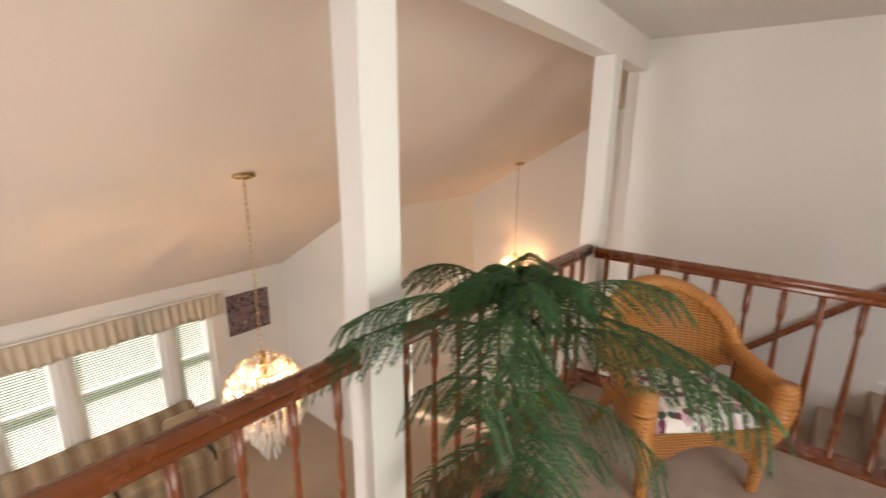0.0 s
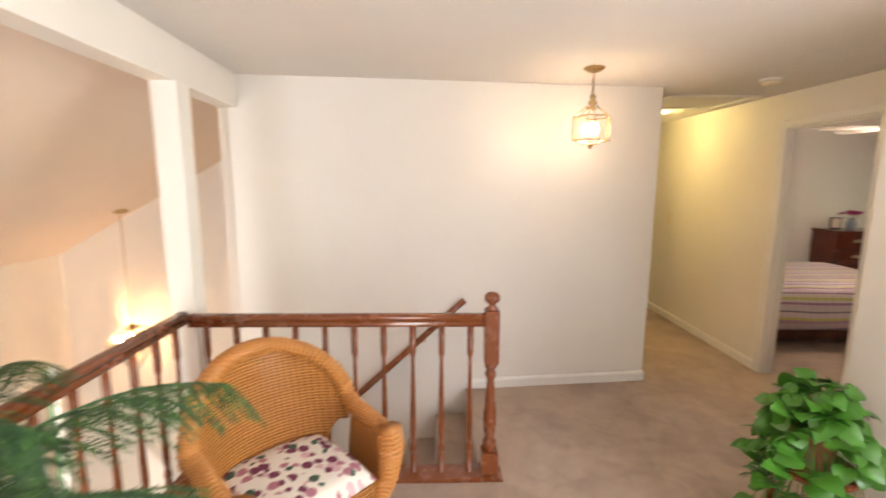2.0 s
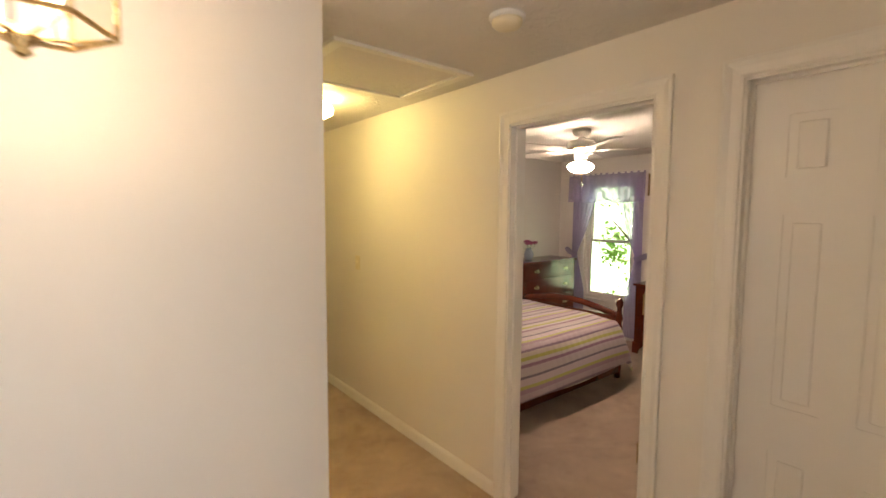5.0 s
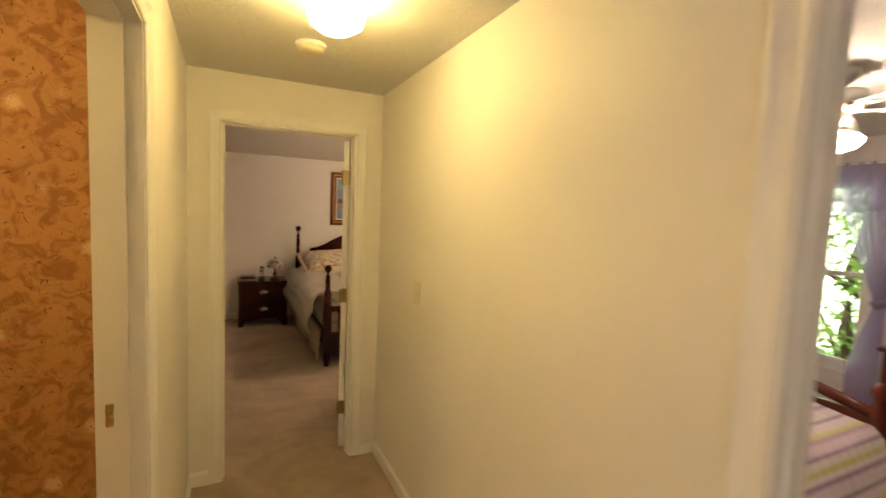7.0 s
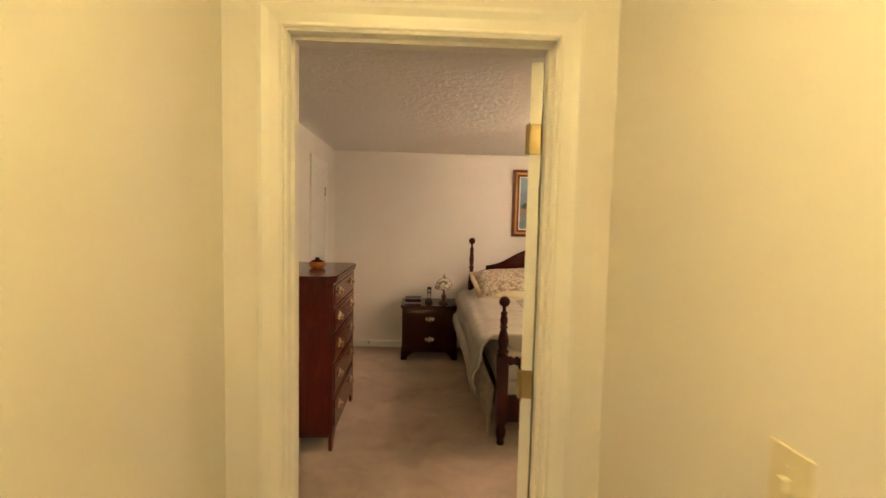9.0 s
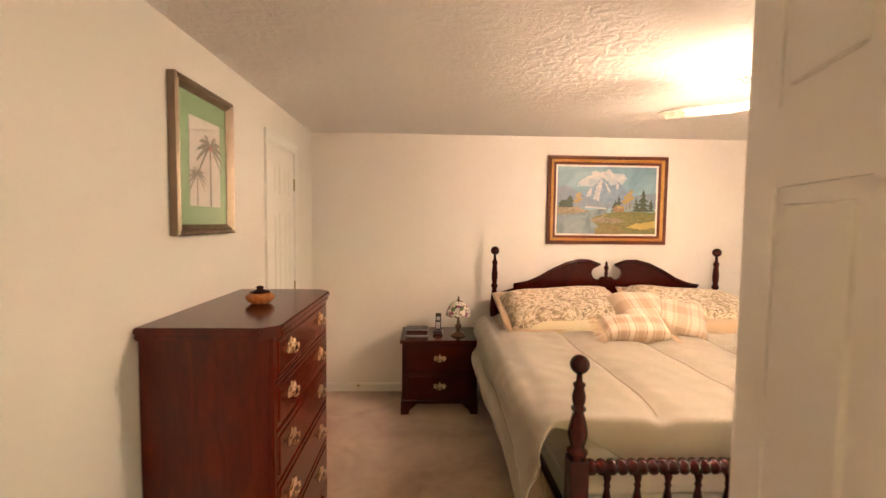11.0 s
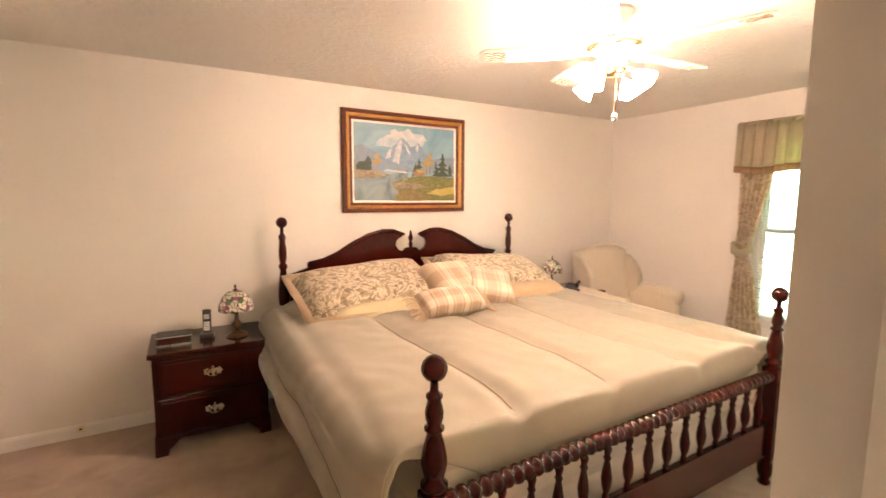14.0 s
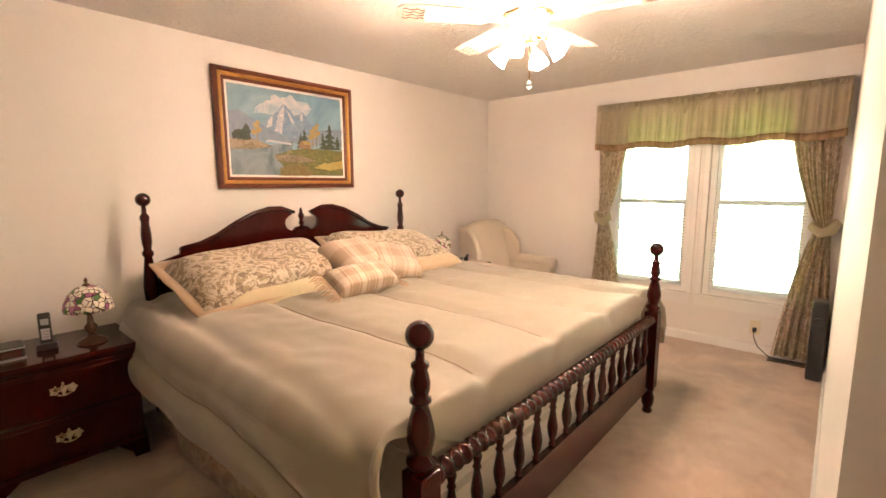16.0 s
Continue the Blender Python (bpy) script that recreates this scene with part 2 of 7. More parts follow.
# landing and hall
SKEW = 0.095
def wall_y(x):
    """Face of the landing's north wall, which runs a little askew to the hall."""
    return 3.745 - SKEW * (2.277 - x)


TURN = Matrix.Translation((2.277, 3.745, 0)) @ Matrix.Rotation(math.atan(SKEW), 4, 'Z') @ Matrix.Translation((-2.277, -3.745, 0))
wall("wall_landing_north", 'x', 3.745, T, -0.82, 2.277, LOW, H + 0.2).matrix_world = TURN
wall("wall_hall_west", 'y', 2.277 - T, T, 3.755, 6.18, 0, H, [(3.94, 4.82, -0.01, 2.04)])
wall("wall_hall_north", 'x', 6.18, T, 1.67, E_X, 0, H, [(2.437, 3.187, -0.01, 2.045)])
wall("wall_hall_east", 'y', 3.347, T, 1.6, 6.18, 0, H, [(3.11, 3.87, -0.01, 2.04), (2.24, 2.82, -0.01, 2.04)])
# the hole in the switch wall is unseen, added for the east fill lamp
wall("wall_switch", 'y', 2.453, T, -4.0, 2.2, 0, H, [(-1.2, 1.0, 0.5, 2.1)])
wall("wall_alcove", 'x', 2.2 - T, T, 2.453 + T, 3.347, 0, H)
# unseen hole added in the south wall for the second fill lamp
SOUTH_LAMP_HOLE = [(-3.4, -1.2, -2.0, 0.9)]
wall("wall_landing_south", 'x', -4.0 - T, T, -5.7, 2.6, LOW, H + 0.5, SOUTH_LAMP_HOLE)
# master bedroom
wall("wall_master_west", 'y', 1.778 - T, T, 6.18 + T, N_Y, 0, H, [(9.13, 9.70, -0.01, 2.04)])
wall("wall_master_entry", 'y', 3.41, T, 6.29, 7.11, 0, H)
wall("wall_master_south", 'x', 7.11 - T, T, 3.41 + T, E_X, 0, H)
wall("wall_master_north", 'x', N_Y, T, 1.67, E_X + T, 0, H)
wall("wall_east", 'y', E_X, 0.15, 1.5, N_Y, -0.25, H, [(7.27, 7.97, 0.42, 2.0), (8.09, 8.79, 0.42, 2.0), (5.07, 5.77, 0.46, 2.0)])
wall("wall_small_bedroom_south", 'x', 1.5, T, 3.347 + T, E_X, 0, H)
wall("wall_closet_back", 'y', 1.0, T, 8.9, 9.9, 0, H)
# bathroom, papered
k = Mat("floral_wallpaper", 0.7)
co = k.stretch((1, 1, 1))
flower = k.voronoi(8.0, co)
petal = k.noise(44, 5, co, 1.5)
leaf = k.noise(17, 5, co, 1.2)
c = k.mix(k.ramp(leaf, [(0.45, (0, 0, 0)), (0.6, (1, 1, 1))]), (0.50, 0.25, 0.10), (0.34, 0.14, 0.05))
c = k.mix(k.ramp(k.math('ADD', flower, k.math('MULTIPLY', petal, 0.35)), [(0.30, (1, 1, 1)), (0.42, (0, 0, 0))]), c, (0.68, 0.44, 0.25))
c = k.mix(k.ramp(petal, [(0.33, (1, 1, 1)), (0.38, (0, 0, 0))]), c, (0.20, 0.075, 0.025))
M_PAPER = k.colour(c).m
wall("wall_bath_north", 'x', 5.25, T, 0.9, 2.277 - T, 0, H, (), "bathroom wall with brown floral wallpaper", M_PAPER)
wall("wall_bath_west", 'y', 0.9 - T, T, 3.66, 5.36, 0, H, (), "bathroom wall with brown floral wallpaper", M_PAPER)

# lower living room and foyer
LIVWIN = [(-0.1, 0.46, -2.0, -0.45), (0.56, 1.5, -2.0, -0.45), (1.6, 2.08, -2.0, -0.45)]
wall("wall_living_west", 'y', -5.6 - 0.15, 0.15, -4.0, 3.2, LOW, 0.0, LIVWIN)
wall("wall_living_north", 'x', 3.2, T, -5.6, -4.0, LOW, 0.75)
SIDE = [(4.08, 4.30, -2.5, -0.62), (5.36, 5.58, -2.5, -0.62), (4.38, 5.28, LOW - 0.01, -0.58)]
wall("wall_foyer_west", 'y', -4.0 - T, T, 3.2 + T, 5.83, LOW, 0.72, SIDE)
wall("wall_foyer_north", 'x', 5.83, T, -4.0 - T, -0.8, LOW, H + 0.3)
wall("wall_foyer_east", 'y', -0.92, T, wall_y(-0.8) + 0.10, 5.83, LOW, H + 0.3)
wall("wall_under_landing", 'y', -0.82, T, -4.0, 2.6, LOW, -0.25)
wall("wall_under_stairs", 'x', 2.6 - T, T, -0.82 + T, 1.2, LOW, -0.25)

# ceilings
structure("ceiling", box(-0.74, 2.56, -4.0, 3.74, H, H + 0.15), M_CEIL_SMOOTH, "flat white painted ceiling over the landing", "ceiling")
structure("ceiling_hall", box(2.277, 3.347, 3.74, 6.18, H, H + 0.15, bm=box(2.56, 3.347, 1.6, 3.74, H, H + 0.15)), M_CEIL, "white stippled hall ceiling", "ceiling")
structure("ceiling_small_bedroom", box(3.457, E_X, 1.5, 6.18, H, H + 0.15), M_CEIL, "white textured bedroom ceiling", "ceiling")
structure("ceiling_master", box(1.0, E_X, 6.29, N_Y, H, H + 0.15), M_CEIL, "white textured bedroom ceiling", "ceiling")
structure("ceiling_bath", box(0.79, 2.167, 3.74, 5.36, H, H + 0.15), M_CEIL, "white bathroom ceiling", "ceiling")
bm = bmesh.new()
for y0, y1, x0 in ((-4.0, 3.2, -5.6), (3.2, 5.83, -4.0)):
    prism([(x0, vault(x0)), (-0.815, vault(-0.815)), (-0.815, vault(-0.815) + 0.15), (x0, vault(x0) + 0.15)], y1 - y0, Matrix.Translation((0, y0, 0)), bm=bm)
structure("ceiling_vault", bm, M_CEIL2, "sloping plaster ceiling of the living room", "ceiling")
structure("roof_fill", box(-0.815, -0.68, -4.0, 5.83, H + 0.035, H + 0.3), M_CEIL2, "plaster above the beam", "ceiling")

# beam and posts at the edge of the landing
structure("beam", box(-0.125, 0.0, -6.4, 0.93, 2.085, H + 0.16, 0.004), M_WALL, "white plastered beam over the railing", "beam").matrix_world = pose(-0.70, 2.55, 0, 0, 0, 3.4)
POST = box(-0.06, 0.06, -0.075, 0.075, LOW, 2.085, 0.004)
post1 = structure("post_1", POST, M_WALL, "square white plastered post at the railing", "post")
post1.location = (-0.745, 0.735, 0)
post2 = structure("post_2", box(-0.065, 0.065, -0.06, 0.06, LOW, 2.085, 0.004), M_WALL, "square white plastered post at the railing corner", "post")
post2.location = (-0.75, 2.675, 0)

# stairs, carpeted
RISE, RUN = 0.2, 0.216
bm = bmesh.new()
for i in range(12):
    x1 = 0.82 - i * RUN
    z = -(i + 1) * RISE
    box(x1 - RUN - 0.02, x1, 2.64, wall_y(x1) + 0.03, z - 0.3, z, 0.012, 2, bm)
structure("stairs", bm, M_CARPET, "beige carpeted stairs going down", "stairs")
structure("stair_stringer", prism([(0.9, -0.25), (0.9, 0.0), (0.62, 0.0), (-1.9, -2.34), (-1.9, -2.6), (-1.6, -2.6)], 0.025, Matrix.Translation((0, 2.612, 0))), M_WALL, "painted stringer wall beside the stairs", "stairs")

# skirting boards
def skirt(name, axis, at, a0, a1, out, z=0.0):
    """A moulded board on a wall face; out is +1 or -1 along the wall's normal."""
    prof = [(0, 0), (0.014, 0), (0.014, 0.062), (0.009, 0.074), (0.004, 0.08), (0, 0.08)]
    bm = prism([(x * out, h) for x, h in prof], a1 - a0)
    if axis == 'y':
        bm.transform(Matrix.Translation((at, a0, z)))
    else:
        bm.transform(Matrix.Translation((a0, at, z)) @ Matrix(((0, 1, 0, 0), (1, 0, 0, 0), (0, 0, 1, 0), (0, 0, 0, 1))))
    return structure(name, bm, M_TRIM, "white painted skirting board", "baseboard")


skirt("baseboard_1", 'x', 3.744, 0.84, 2.277, -1).matrix_world = TURN
skirt("baseboard_2", 'y', 2.278, 3.74, 3.87, 1)
skirt("baseboard_3", 'y', 2.278, 4.89, 6.18, 1)
skirt("baseboard_4", 'y', 3.346, 3.94, 6.18, -1)
skirt("baseboard_5", 'x', 6.179, 2.29, 2.374, -1)
skirt("baseboard_6", 'x', 6.179, 3.234, 3.33, -1)
skirt("baseboard_7", 'y', 2.452, -4.0, 2.2, -1)
skirt("baseboard_8", 'y', 3.346, 2.89, 3.04, -1)
skirt("baseboard_9", 'x', N_Y - 0.001, 1.778, E_X, -1)
skirt("baseboard_10", 'y', E_X - 0.001, 7.126, N_Y, -1)
skirt("baseboard_11", 'y', 1.779, 6.29, 9.06, 1)
skirt("baseboard_12", 'x', 7.111, 3.41, E_X, 1)
skirt("baseboard_16", 'y', 3.409, 6.29, 7.11, -1)
skirt("baseboard_13", 'y', E_X - 0.001, 1.61, 6.18, -1)
skirt("baseboard_14", 'x', 6.179, 3.457, E_X, -1)
skirt("baseboard_15", 'x', 2.201, 2.47, 3.33, 1)


def casing(name, axis, face, a0, a1, top, out, depth=T, stop=True):
    """Moulded casing round an opening on one wall face, with the jamb lining and its stop."""
    root = tagged(new(name), "white painted door casing and jamb", "door frame", kind="structure")
    w = 0.066
    prof = [(0, 0), (w, 0), (w, 0.017), (w - 0.012, 0.019), (w - 0.03, 0.012), (0.012, 0.009), (0.004, 0.011), (0, 0.008)]
    def place(bm):
        if axis == 'x':
            bm.transform(Matrix(((1, 0, 0, 0), (0, out, 0, face), (0, 0, 1, 0), (0, 0, 0, 1))))
        else:
            bm.transform(Matrix(((0, out, 0, face), (1, 0, 0, 0), (0, 0, 1, 0), (0, 0, 0, 1))))
        return bm
    for s, a in ((-1, a0 + 0.004), (1, a1 - 0.004)):
        bm = bmesh.new()
        lo = [bm.verts.new((a + s * p, q, 0)) for p, q in prof]
        hi = [bm.verts.new((a + s * p, q, top - 0.004 + p)) for p, q in prof]
        n = len(prof)
        for i in range(n):
            bm.faces.new((lo[i], lo[(i + 1) % n], hi[(i + 1) % n], hi[i]))
        bm.faces.new(lo)
        bm.faces.new(hi)
        part("side_casing", place(bm), M_TRIM, root)
    bm = bmesh.new()
    le = [bm.verts.new((a0 + 0.004 - p, q, top - 0.004 + p)) for p, q in prof]
    ri = [bm.verts.new((a1 - 0.004 + p, q, top - 0.004 + p)) for p, q in prof]
    n = len(prof)
    for i in range(n):
        bm.faces.new((le[i], le[(i + 1) % n], ri[(i + 1) % n], ri[i]))
    bm.faces.new(le)
    bm.faces.new(ri)
    part("head_casing", place(bm), M_TRIM, root)
    bm = bmesh.new()
    j = 0.012
    box(a0, a0 + j, -depth, 0.003, 0, top, bm=bm)
    box(a1 - j, a1, -depth, 0.003, 0, top, bm=bm)
    box(a0, a1, -depth, 0.003, top - j, top, bm=bm)
    if stop:
        m0, m1 = -depth * 0.62, -depth * 0.32
        box(a0 + j, a0 + j + 0.01, m0, m1, 0, top, bm=bm)
        box(a1 - j - 0.01, a1 - j, m0, m1, 0, top, bm=bm)
        box(a0, a1, m0, m1, top - j - 0.01, top - j, bm=bm)
    part("jamb", place(bm), M_TRIM, root)
    return root


casing("door_frame_master", 'x', 6.18, 2.437, 3.187, 2.045, -1)
casing("door_frame_master_inner", 'x', 6.29, 2.437, 3.187, 2.045, 1, 0.002, False)
casing("door_frame_small_bedroom", 'y', 3.347, 3.11, 3.87, 2.04, -1)
casing("door_frame_linen", 'y', 3.347, 2.24, 2.82, 2.04, -1)
casing("door_frame_bath", 'y', 2.277, 3.94, 4.82, 2.04, 1)
casing("door_frame_closet", 'y', 1.778, 9.13, 9.70, 2.04, 1)


def door_leaf(name, width, height, label, hinge_z=(0.25, 1.0, 1.75), group="", knob=True, hinges=True):
    """Six-panel door; hinge edge at x = 0, leaf along +x, thickness along +y."""
    root = thing(name, label, "door", group)
    t = 0.035
    bm = box(0, width, 0.004, t - 0.004, 0, height)
    st, mid = 0.105, 0.09
    cols = ((st, width / 2 - mid / 2), (width / 2 + mid / 2, width - st))
    rows = ((0.20, 0.78), (0.94, 1.58), (1.70, height - 0.12))
    # stiles and rails proud of the panels
    for y0, y1 in ((0, 0.0041), (t - 0.0041, t)):
        box(0, st, y0, y1, 0, height, bm=bm)
        box(width - st, width, y0, y1, 0, height, bm=bm)
        box(width / 2 - mid / 2, width / 2 + mid / 2, y0, y1, 0, height, bm=bm)
        for lo, hi in zip((0, *[r[1] for r in rows]), (*[r[0] for r in rows], height)):
            for c0, c1 in cols:
                box(c0, c1, y0, y1, lo, hi, bm=bm)
    part("leaf", bm, M_TRIM, root)
    for c0, c1 in cols:
        for lo, hi in rows:
            for y0, y1 in ((0.0005, 0.006), (t - 0.006, t - 0.0005)):
                part("panel", box(c0 + 0.025, c1 - 0.025, y0, y1, lo + 0.025, hi - 0.025, 0.004, 1), M_TRIM, root)
    if hinges:
        for z in hinge_z:
            bm = box(-0.003, 0.0, 0.0, t, z - 0.045, z + 0.045, 0.001, 1)
            box(-0.040, -0.003, t - 0.004, t - 0.001, z - 0.045, z + 0.045, 0.001, 1, bm)
            for i in range(5):
                lathe([(0.006, -0.0085), (0.007, -0.007), (0.007, 0.007), (0.006, 0.0085)], 10, bm, Matrix.Translation((-0.004, t + 0.004, z - 0.036 + i * 0.018)))
            part("hinge", bm, M_HINGE, root, "polished brass butt hinge")
    if knob:
        for s, y in ((-1, 0.0), (1, t)):
            bm = lathe([(0.026, 0), (0.026, 0.006), (0.011, 0.01), (0.010, 0.03), (0.022, 0.038), (0.027, 0.05), (0.022, 0.062), (0, 0.066)], 16, None, Matrix.Translation((width - 0.065, y, 0.93)) @ pose(0, 0, 0, 90 * s, 0, 0))
            part("knob", bm, M_BRASS, root, "round brass door knob", True)
    return root


# open door of the large bedroom, swung past square into the room
leaf = door_leaf("bedroom_door", 0.73, 2.01, "white six-panel bedroom door standing open with brass hinges", (0.27, 1.02, 1.78))
leaf.matrix_world = Matrix.Translation((3.171, 6.297, 0.008)) @ pose(0, 0, 0, 0, 0, 74)
linen = door_leaf("linen_door", 0.552, 2.02, "white panelled linen cupboard door, closed", (0.25, 1.0, 1.78))
linen.matrix_world = Matrix.Translation((3.395, 2.806, 0.006)) @ pose(0, 0, 0, 0, 0, -90)
clos = door_leaf("closet_door", 0.54, 2.02, "white panelled closet door, closed, beside the bed", (0.3, 1.02, 1.79))
clos.matrix_world = Matrix.Translation((1.742, 9.685, 0.006)) @ pose(0, 0, 0, 0, 0, -90)
sb = door_leaf("small_bedroom_door", 0.74, 2.01, "white panelled bedroom door swung open into the small bedroom", (0.55, 1.2, 1.7))
sb.matrix_world = Matrix.Translation((3.465, 3.135, 0.006)) @ pose(0, 0, 0, 0, 0, -8)


def window(name, x, y0, y1, z0, z1, label, side=-1, meet=0.5, blind=True):
    """Double-hung window in a wall across x; side is the way into the room."""
    root = tagged(new(name), label, "window", kind="structure")
    f = 0.045
    d = x - side * 0.075
    bm = bmesh.new()
    for a, b, lo, hi in ((y0, y0 + f, z0, z1), (y1 - f, y1, z0, z1), (y0 + f, y1 - f, z0, z0 + f), (y0 + f, y1 - f, z1 - f, z1)):
        box(d - 0.04, d + 0.04, a, b, lo, hi, 0.003, 1, bm)
    part("window_frame", bm, M_TRIM, root)
    zm = z0 + (z1 - z0) * meet
    for nm, lo, hi, off in (("lower_sash", z0 + f, zm + 0.02, side * 0.012), ("upper_sash", zm - 0.02, z1 - f, -side * 0.02)):
        bm = bmesh.new()
        s = 0.03
        for a, b, p, q in ((y0 + f, y0 + f + s, lo, hi), (y1 - f - s, y1 - f, lo, hi), (y0 + f + s, y1 - f - s, lo, lo + s + 0.008), (y0 + f + s, y1 - f - s, hi - s, hi)):
            box(d + off - 0.014, d + off + 0.014, a, b, p, q, 0.002, 1, bm)
        sash = part(nm, bm, M_TRIM, root)
        pane = part("pane", box(d + off - 0.002, d + off + 0.002, y0 + f + s, y1 - f - s, lo + s, hi - s), M_GLASS, sash)
        pane.visible_shadow = False
    part("window_sill", box(min(x, x + side * 0.03), max(x, x + side * 0.03) , y0 - 0.05, y1 + 0.05, z0 - 0.025, z0, 0.006), M_TRIM, root)
    part("apron", box(min(x, x + side * 0.014), max(x, x + side * 0.014), y0 - 0.04, y1 + 0.04, z0 - 0.1, z0 - 0.026, 0.004), M_TRIM, root)
    bm = bmesh.new()
    for a, b in ((y0 - 0.045, y0), (y1, y1 + 0.045)):
        box(min(x, x + side * 0.014), max(x, x + side * 0.014), a, b, z0, z1 + 0.045, 0.003, 1, bm)
    box(min(x, x + side * 0.014), max(x, x + side * 0.014), y0, y1, z1, z1 + 0.045, 0.003, 1, bm)
    part("architrave", bm, M_TRIM, root)
    return root


window("window_1", E_X, 7.27, 7.97, 0.42, 2.0, "white double-hung window of the large bedroom with raised mini blinds")
window("window_2", E_X, 8.09, 8.79, 0.42, 2.0, "white double-hung window of the large bedroom with raised mini blinds")
window("window_3", E_X, 5.07, 5.77, 0.46, 2.0, "white double-hung window of the small bedroom")
for i, w in enumerate(LIVWIN):
    window("window_%d" % (i + 4), -5.6, *w, "white living room window with lowered mini blinds", 1)

# ==== landing ====
BAL = [(0.0175, 0.0), (0.0175, 0.10), (0.012, 0.115), (0.018, 0.13), (0.018, 0.15), (0.012, 0.165), (0.0165, 0.24), (0.0155, 0.36), (0.011, 0.56), (0.0095, 0.66), (0.014, 0.675), (0.0165, 0.69), (0.0165, 0.84)]
BAL_MESH = bpy.data.meshes.new("baluster")
_b = lathe(BAL, 10)
for f in _b.faces:
    f.smooth = True
_b.to_mesh(BAL_MESH)
_b.free()
BAL_MESH.materials.append(M_RAIL)
RAILP = [(-0.028, 0.0), (0.028, 0.0), (0.028, 0.012), (0.022, 0.020), (0.024, 0.028), (0.031, 0.038), (0.031, 0.050), (0.022, 0.060), (0.0, 0.064), (-0.022, 0.060), (-0.031, 0.050), (-0.031, 0.038), (-0.024, 0.028), (-0.022, 0.020), (-0.028, 0.012)]


def railing(length, n, label, group="railings"):
    """Straight guard rail along +x: handrail, shoe board and turned balusters."""
    root = thing("railing", label, "railing", group)
    turn = Matrix(((0, 1, 0, 0), (1, 0, 0, 0), (0, 0, 1, 0), (0, 0, 0, 1)))
    part("handrail", prism(RAILP, length, Matrix.Translation((0, 0, 0.862)) @ turn), M_RAIL, root, "", True)
    part("shoe_board", box(0, length, -0.07, 0.06, 0.0, 0.026, 0.006), M_RAIL, root)
    for i in range(n):
        shared("baluster", BAL_MESH, root, Matrix.Translation(((i + 0.5) * length / n, 0, 0.024)))
    return root


railing(1.522, 10, "stained wooden guard rail with turned balusters above the stairs").matrix_world = pose(-0.685, 2.57, 0)
railing(1.81, 11, "stained wooden guard rail between two white posts").matrix_world = pose(-0.75, 0.805, 0, 0, 0, 90)
railing(4.6, 28, "stained wooden guard rail overlooking the living room").matrix_world = pose(-0.75, -3.95, 0, 0, 0, 90)


def newel():
    root = thing("newel_post", "turned wooden newel post with a ball cap", "newel post")
    q = 0.0385
    part("lower_block", box(-0.046, 0.046, -0.046, 0.046, 0.024, 0.15, 0.004), M_RAIL, root)
    part("base", prism([(-0.075, 0), (0.075, 0), (0.047, 0.03), (-0.047, 0.03)], 0.13, Matrix.Translation((0, -0.065, 0.0))), M_RAIL, root)
    part("turned_shaft", lathe([(0.034, 0.15), (0.026, 0.165), (0.037, 0.185), (0.037, 0.205), (0.024, 0.225), (0.036, 0.30), (0.035, 0.36), (0.024, 0.50), (0.020, 0.565), (0.030, 0.58), (0.030, 0.60), (0.022, 0.615), (0.034, 0.635), (0.034, 0.66)], 20), M_RAIL, root, "", True)
    part("upper_block", box(-q, q, -q, q, 0.655, 0.945, 0.007), M_RAIL, root)
    part("cap", lathe([(0.030, 0.945), (0.034, 0.955), (0.018, 0.968), (0.020, 0.978), (0.036, 0.99), (0.042, 1.008), (0.040, 1.022), (0.026, 1.036), (0, 1.04)], 20), M_RAIL, root, "", True)
    return root


newel().matrix_world = pose(0.872, 2.57, 0)

hr = thing("wall_handrail", "sloping wooden handrail fixed to the stair wall", "handrail")
sl = 0.893
part("rail", tube([(0.80 - i * 0.1, wall_y(0.8 - i * 0.1) - 0.05, 0.725 - i * 0.1 * sl) for i in range(27)], 0.024, 12), M_RAIL, hr, "", True)
for i in (3, 11, 19):
    x, z = 0.80 - i * 0.1, 0.725 - i * 0.1 * sl
    part("bracket", tube([(x, wall_y(x) + 0.005, z - 0.06), (x, wall_y(x) - 0.04, z - 0.055), (x, wall_y(x) - 0.05, z - 0.02)], 0.006, 8), M_BRASS, hr, "brass rail bracket", True)

# wicker armchair
k = Mat("wicker", 0.42, Coat_Weight=0.25, Coat_Roughness=0.25)
wv = k.wave(21, 1.6, k.co, 'Z', 2, 3)
wv2 = k.wave(11, 0.6, k.co, 'X', 2, 3)
weave = k.mix(0.3, wv, wv2)
k.colour(k.mix(k.noise(7, 3), k.ramp(weave, [(0.15, (0.26, 0.085, 0.016)), (0.55, (0.62, 0.27, 0.065))]), k.ramp(weave, [(0.2, (0.30, 0.10, 0.02)), (0.6, (0.52, 0.20, 0.045))])))
M_WICKER = k.bump(weave, 0.9, 0.012).m
k = Mat("wicker_rolled", 0.42, Coat_Weight=0.25, Coat_Roughness=0.25)
rb = k.wave(30, 0.8, k.co, 'DIAGONAL', 1, 2)
k.colour(k.mix(k.noise(9, 3), k.ramp(rb, [(0.05, (0.36, 0.135, 0.03)), (0.5, (0.58, 0.25, 0.06))]), (0.5, 0.19, 0.04)))
M_WICKER2 = k.bump(rb, 0.5, 0.006).m
k = Mat("floral_cushion_cloth", 0.85)
wob = k.stretch((1, 1, 0.2))
vo = k.voronoi(21, wob, "Color")
vd = k.voronoi(21, wob)
pick = k.axis(0, vo)
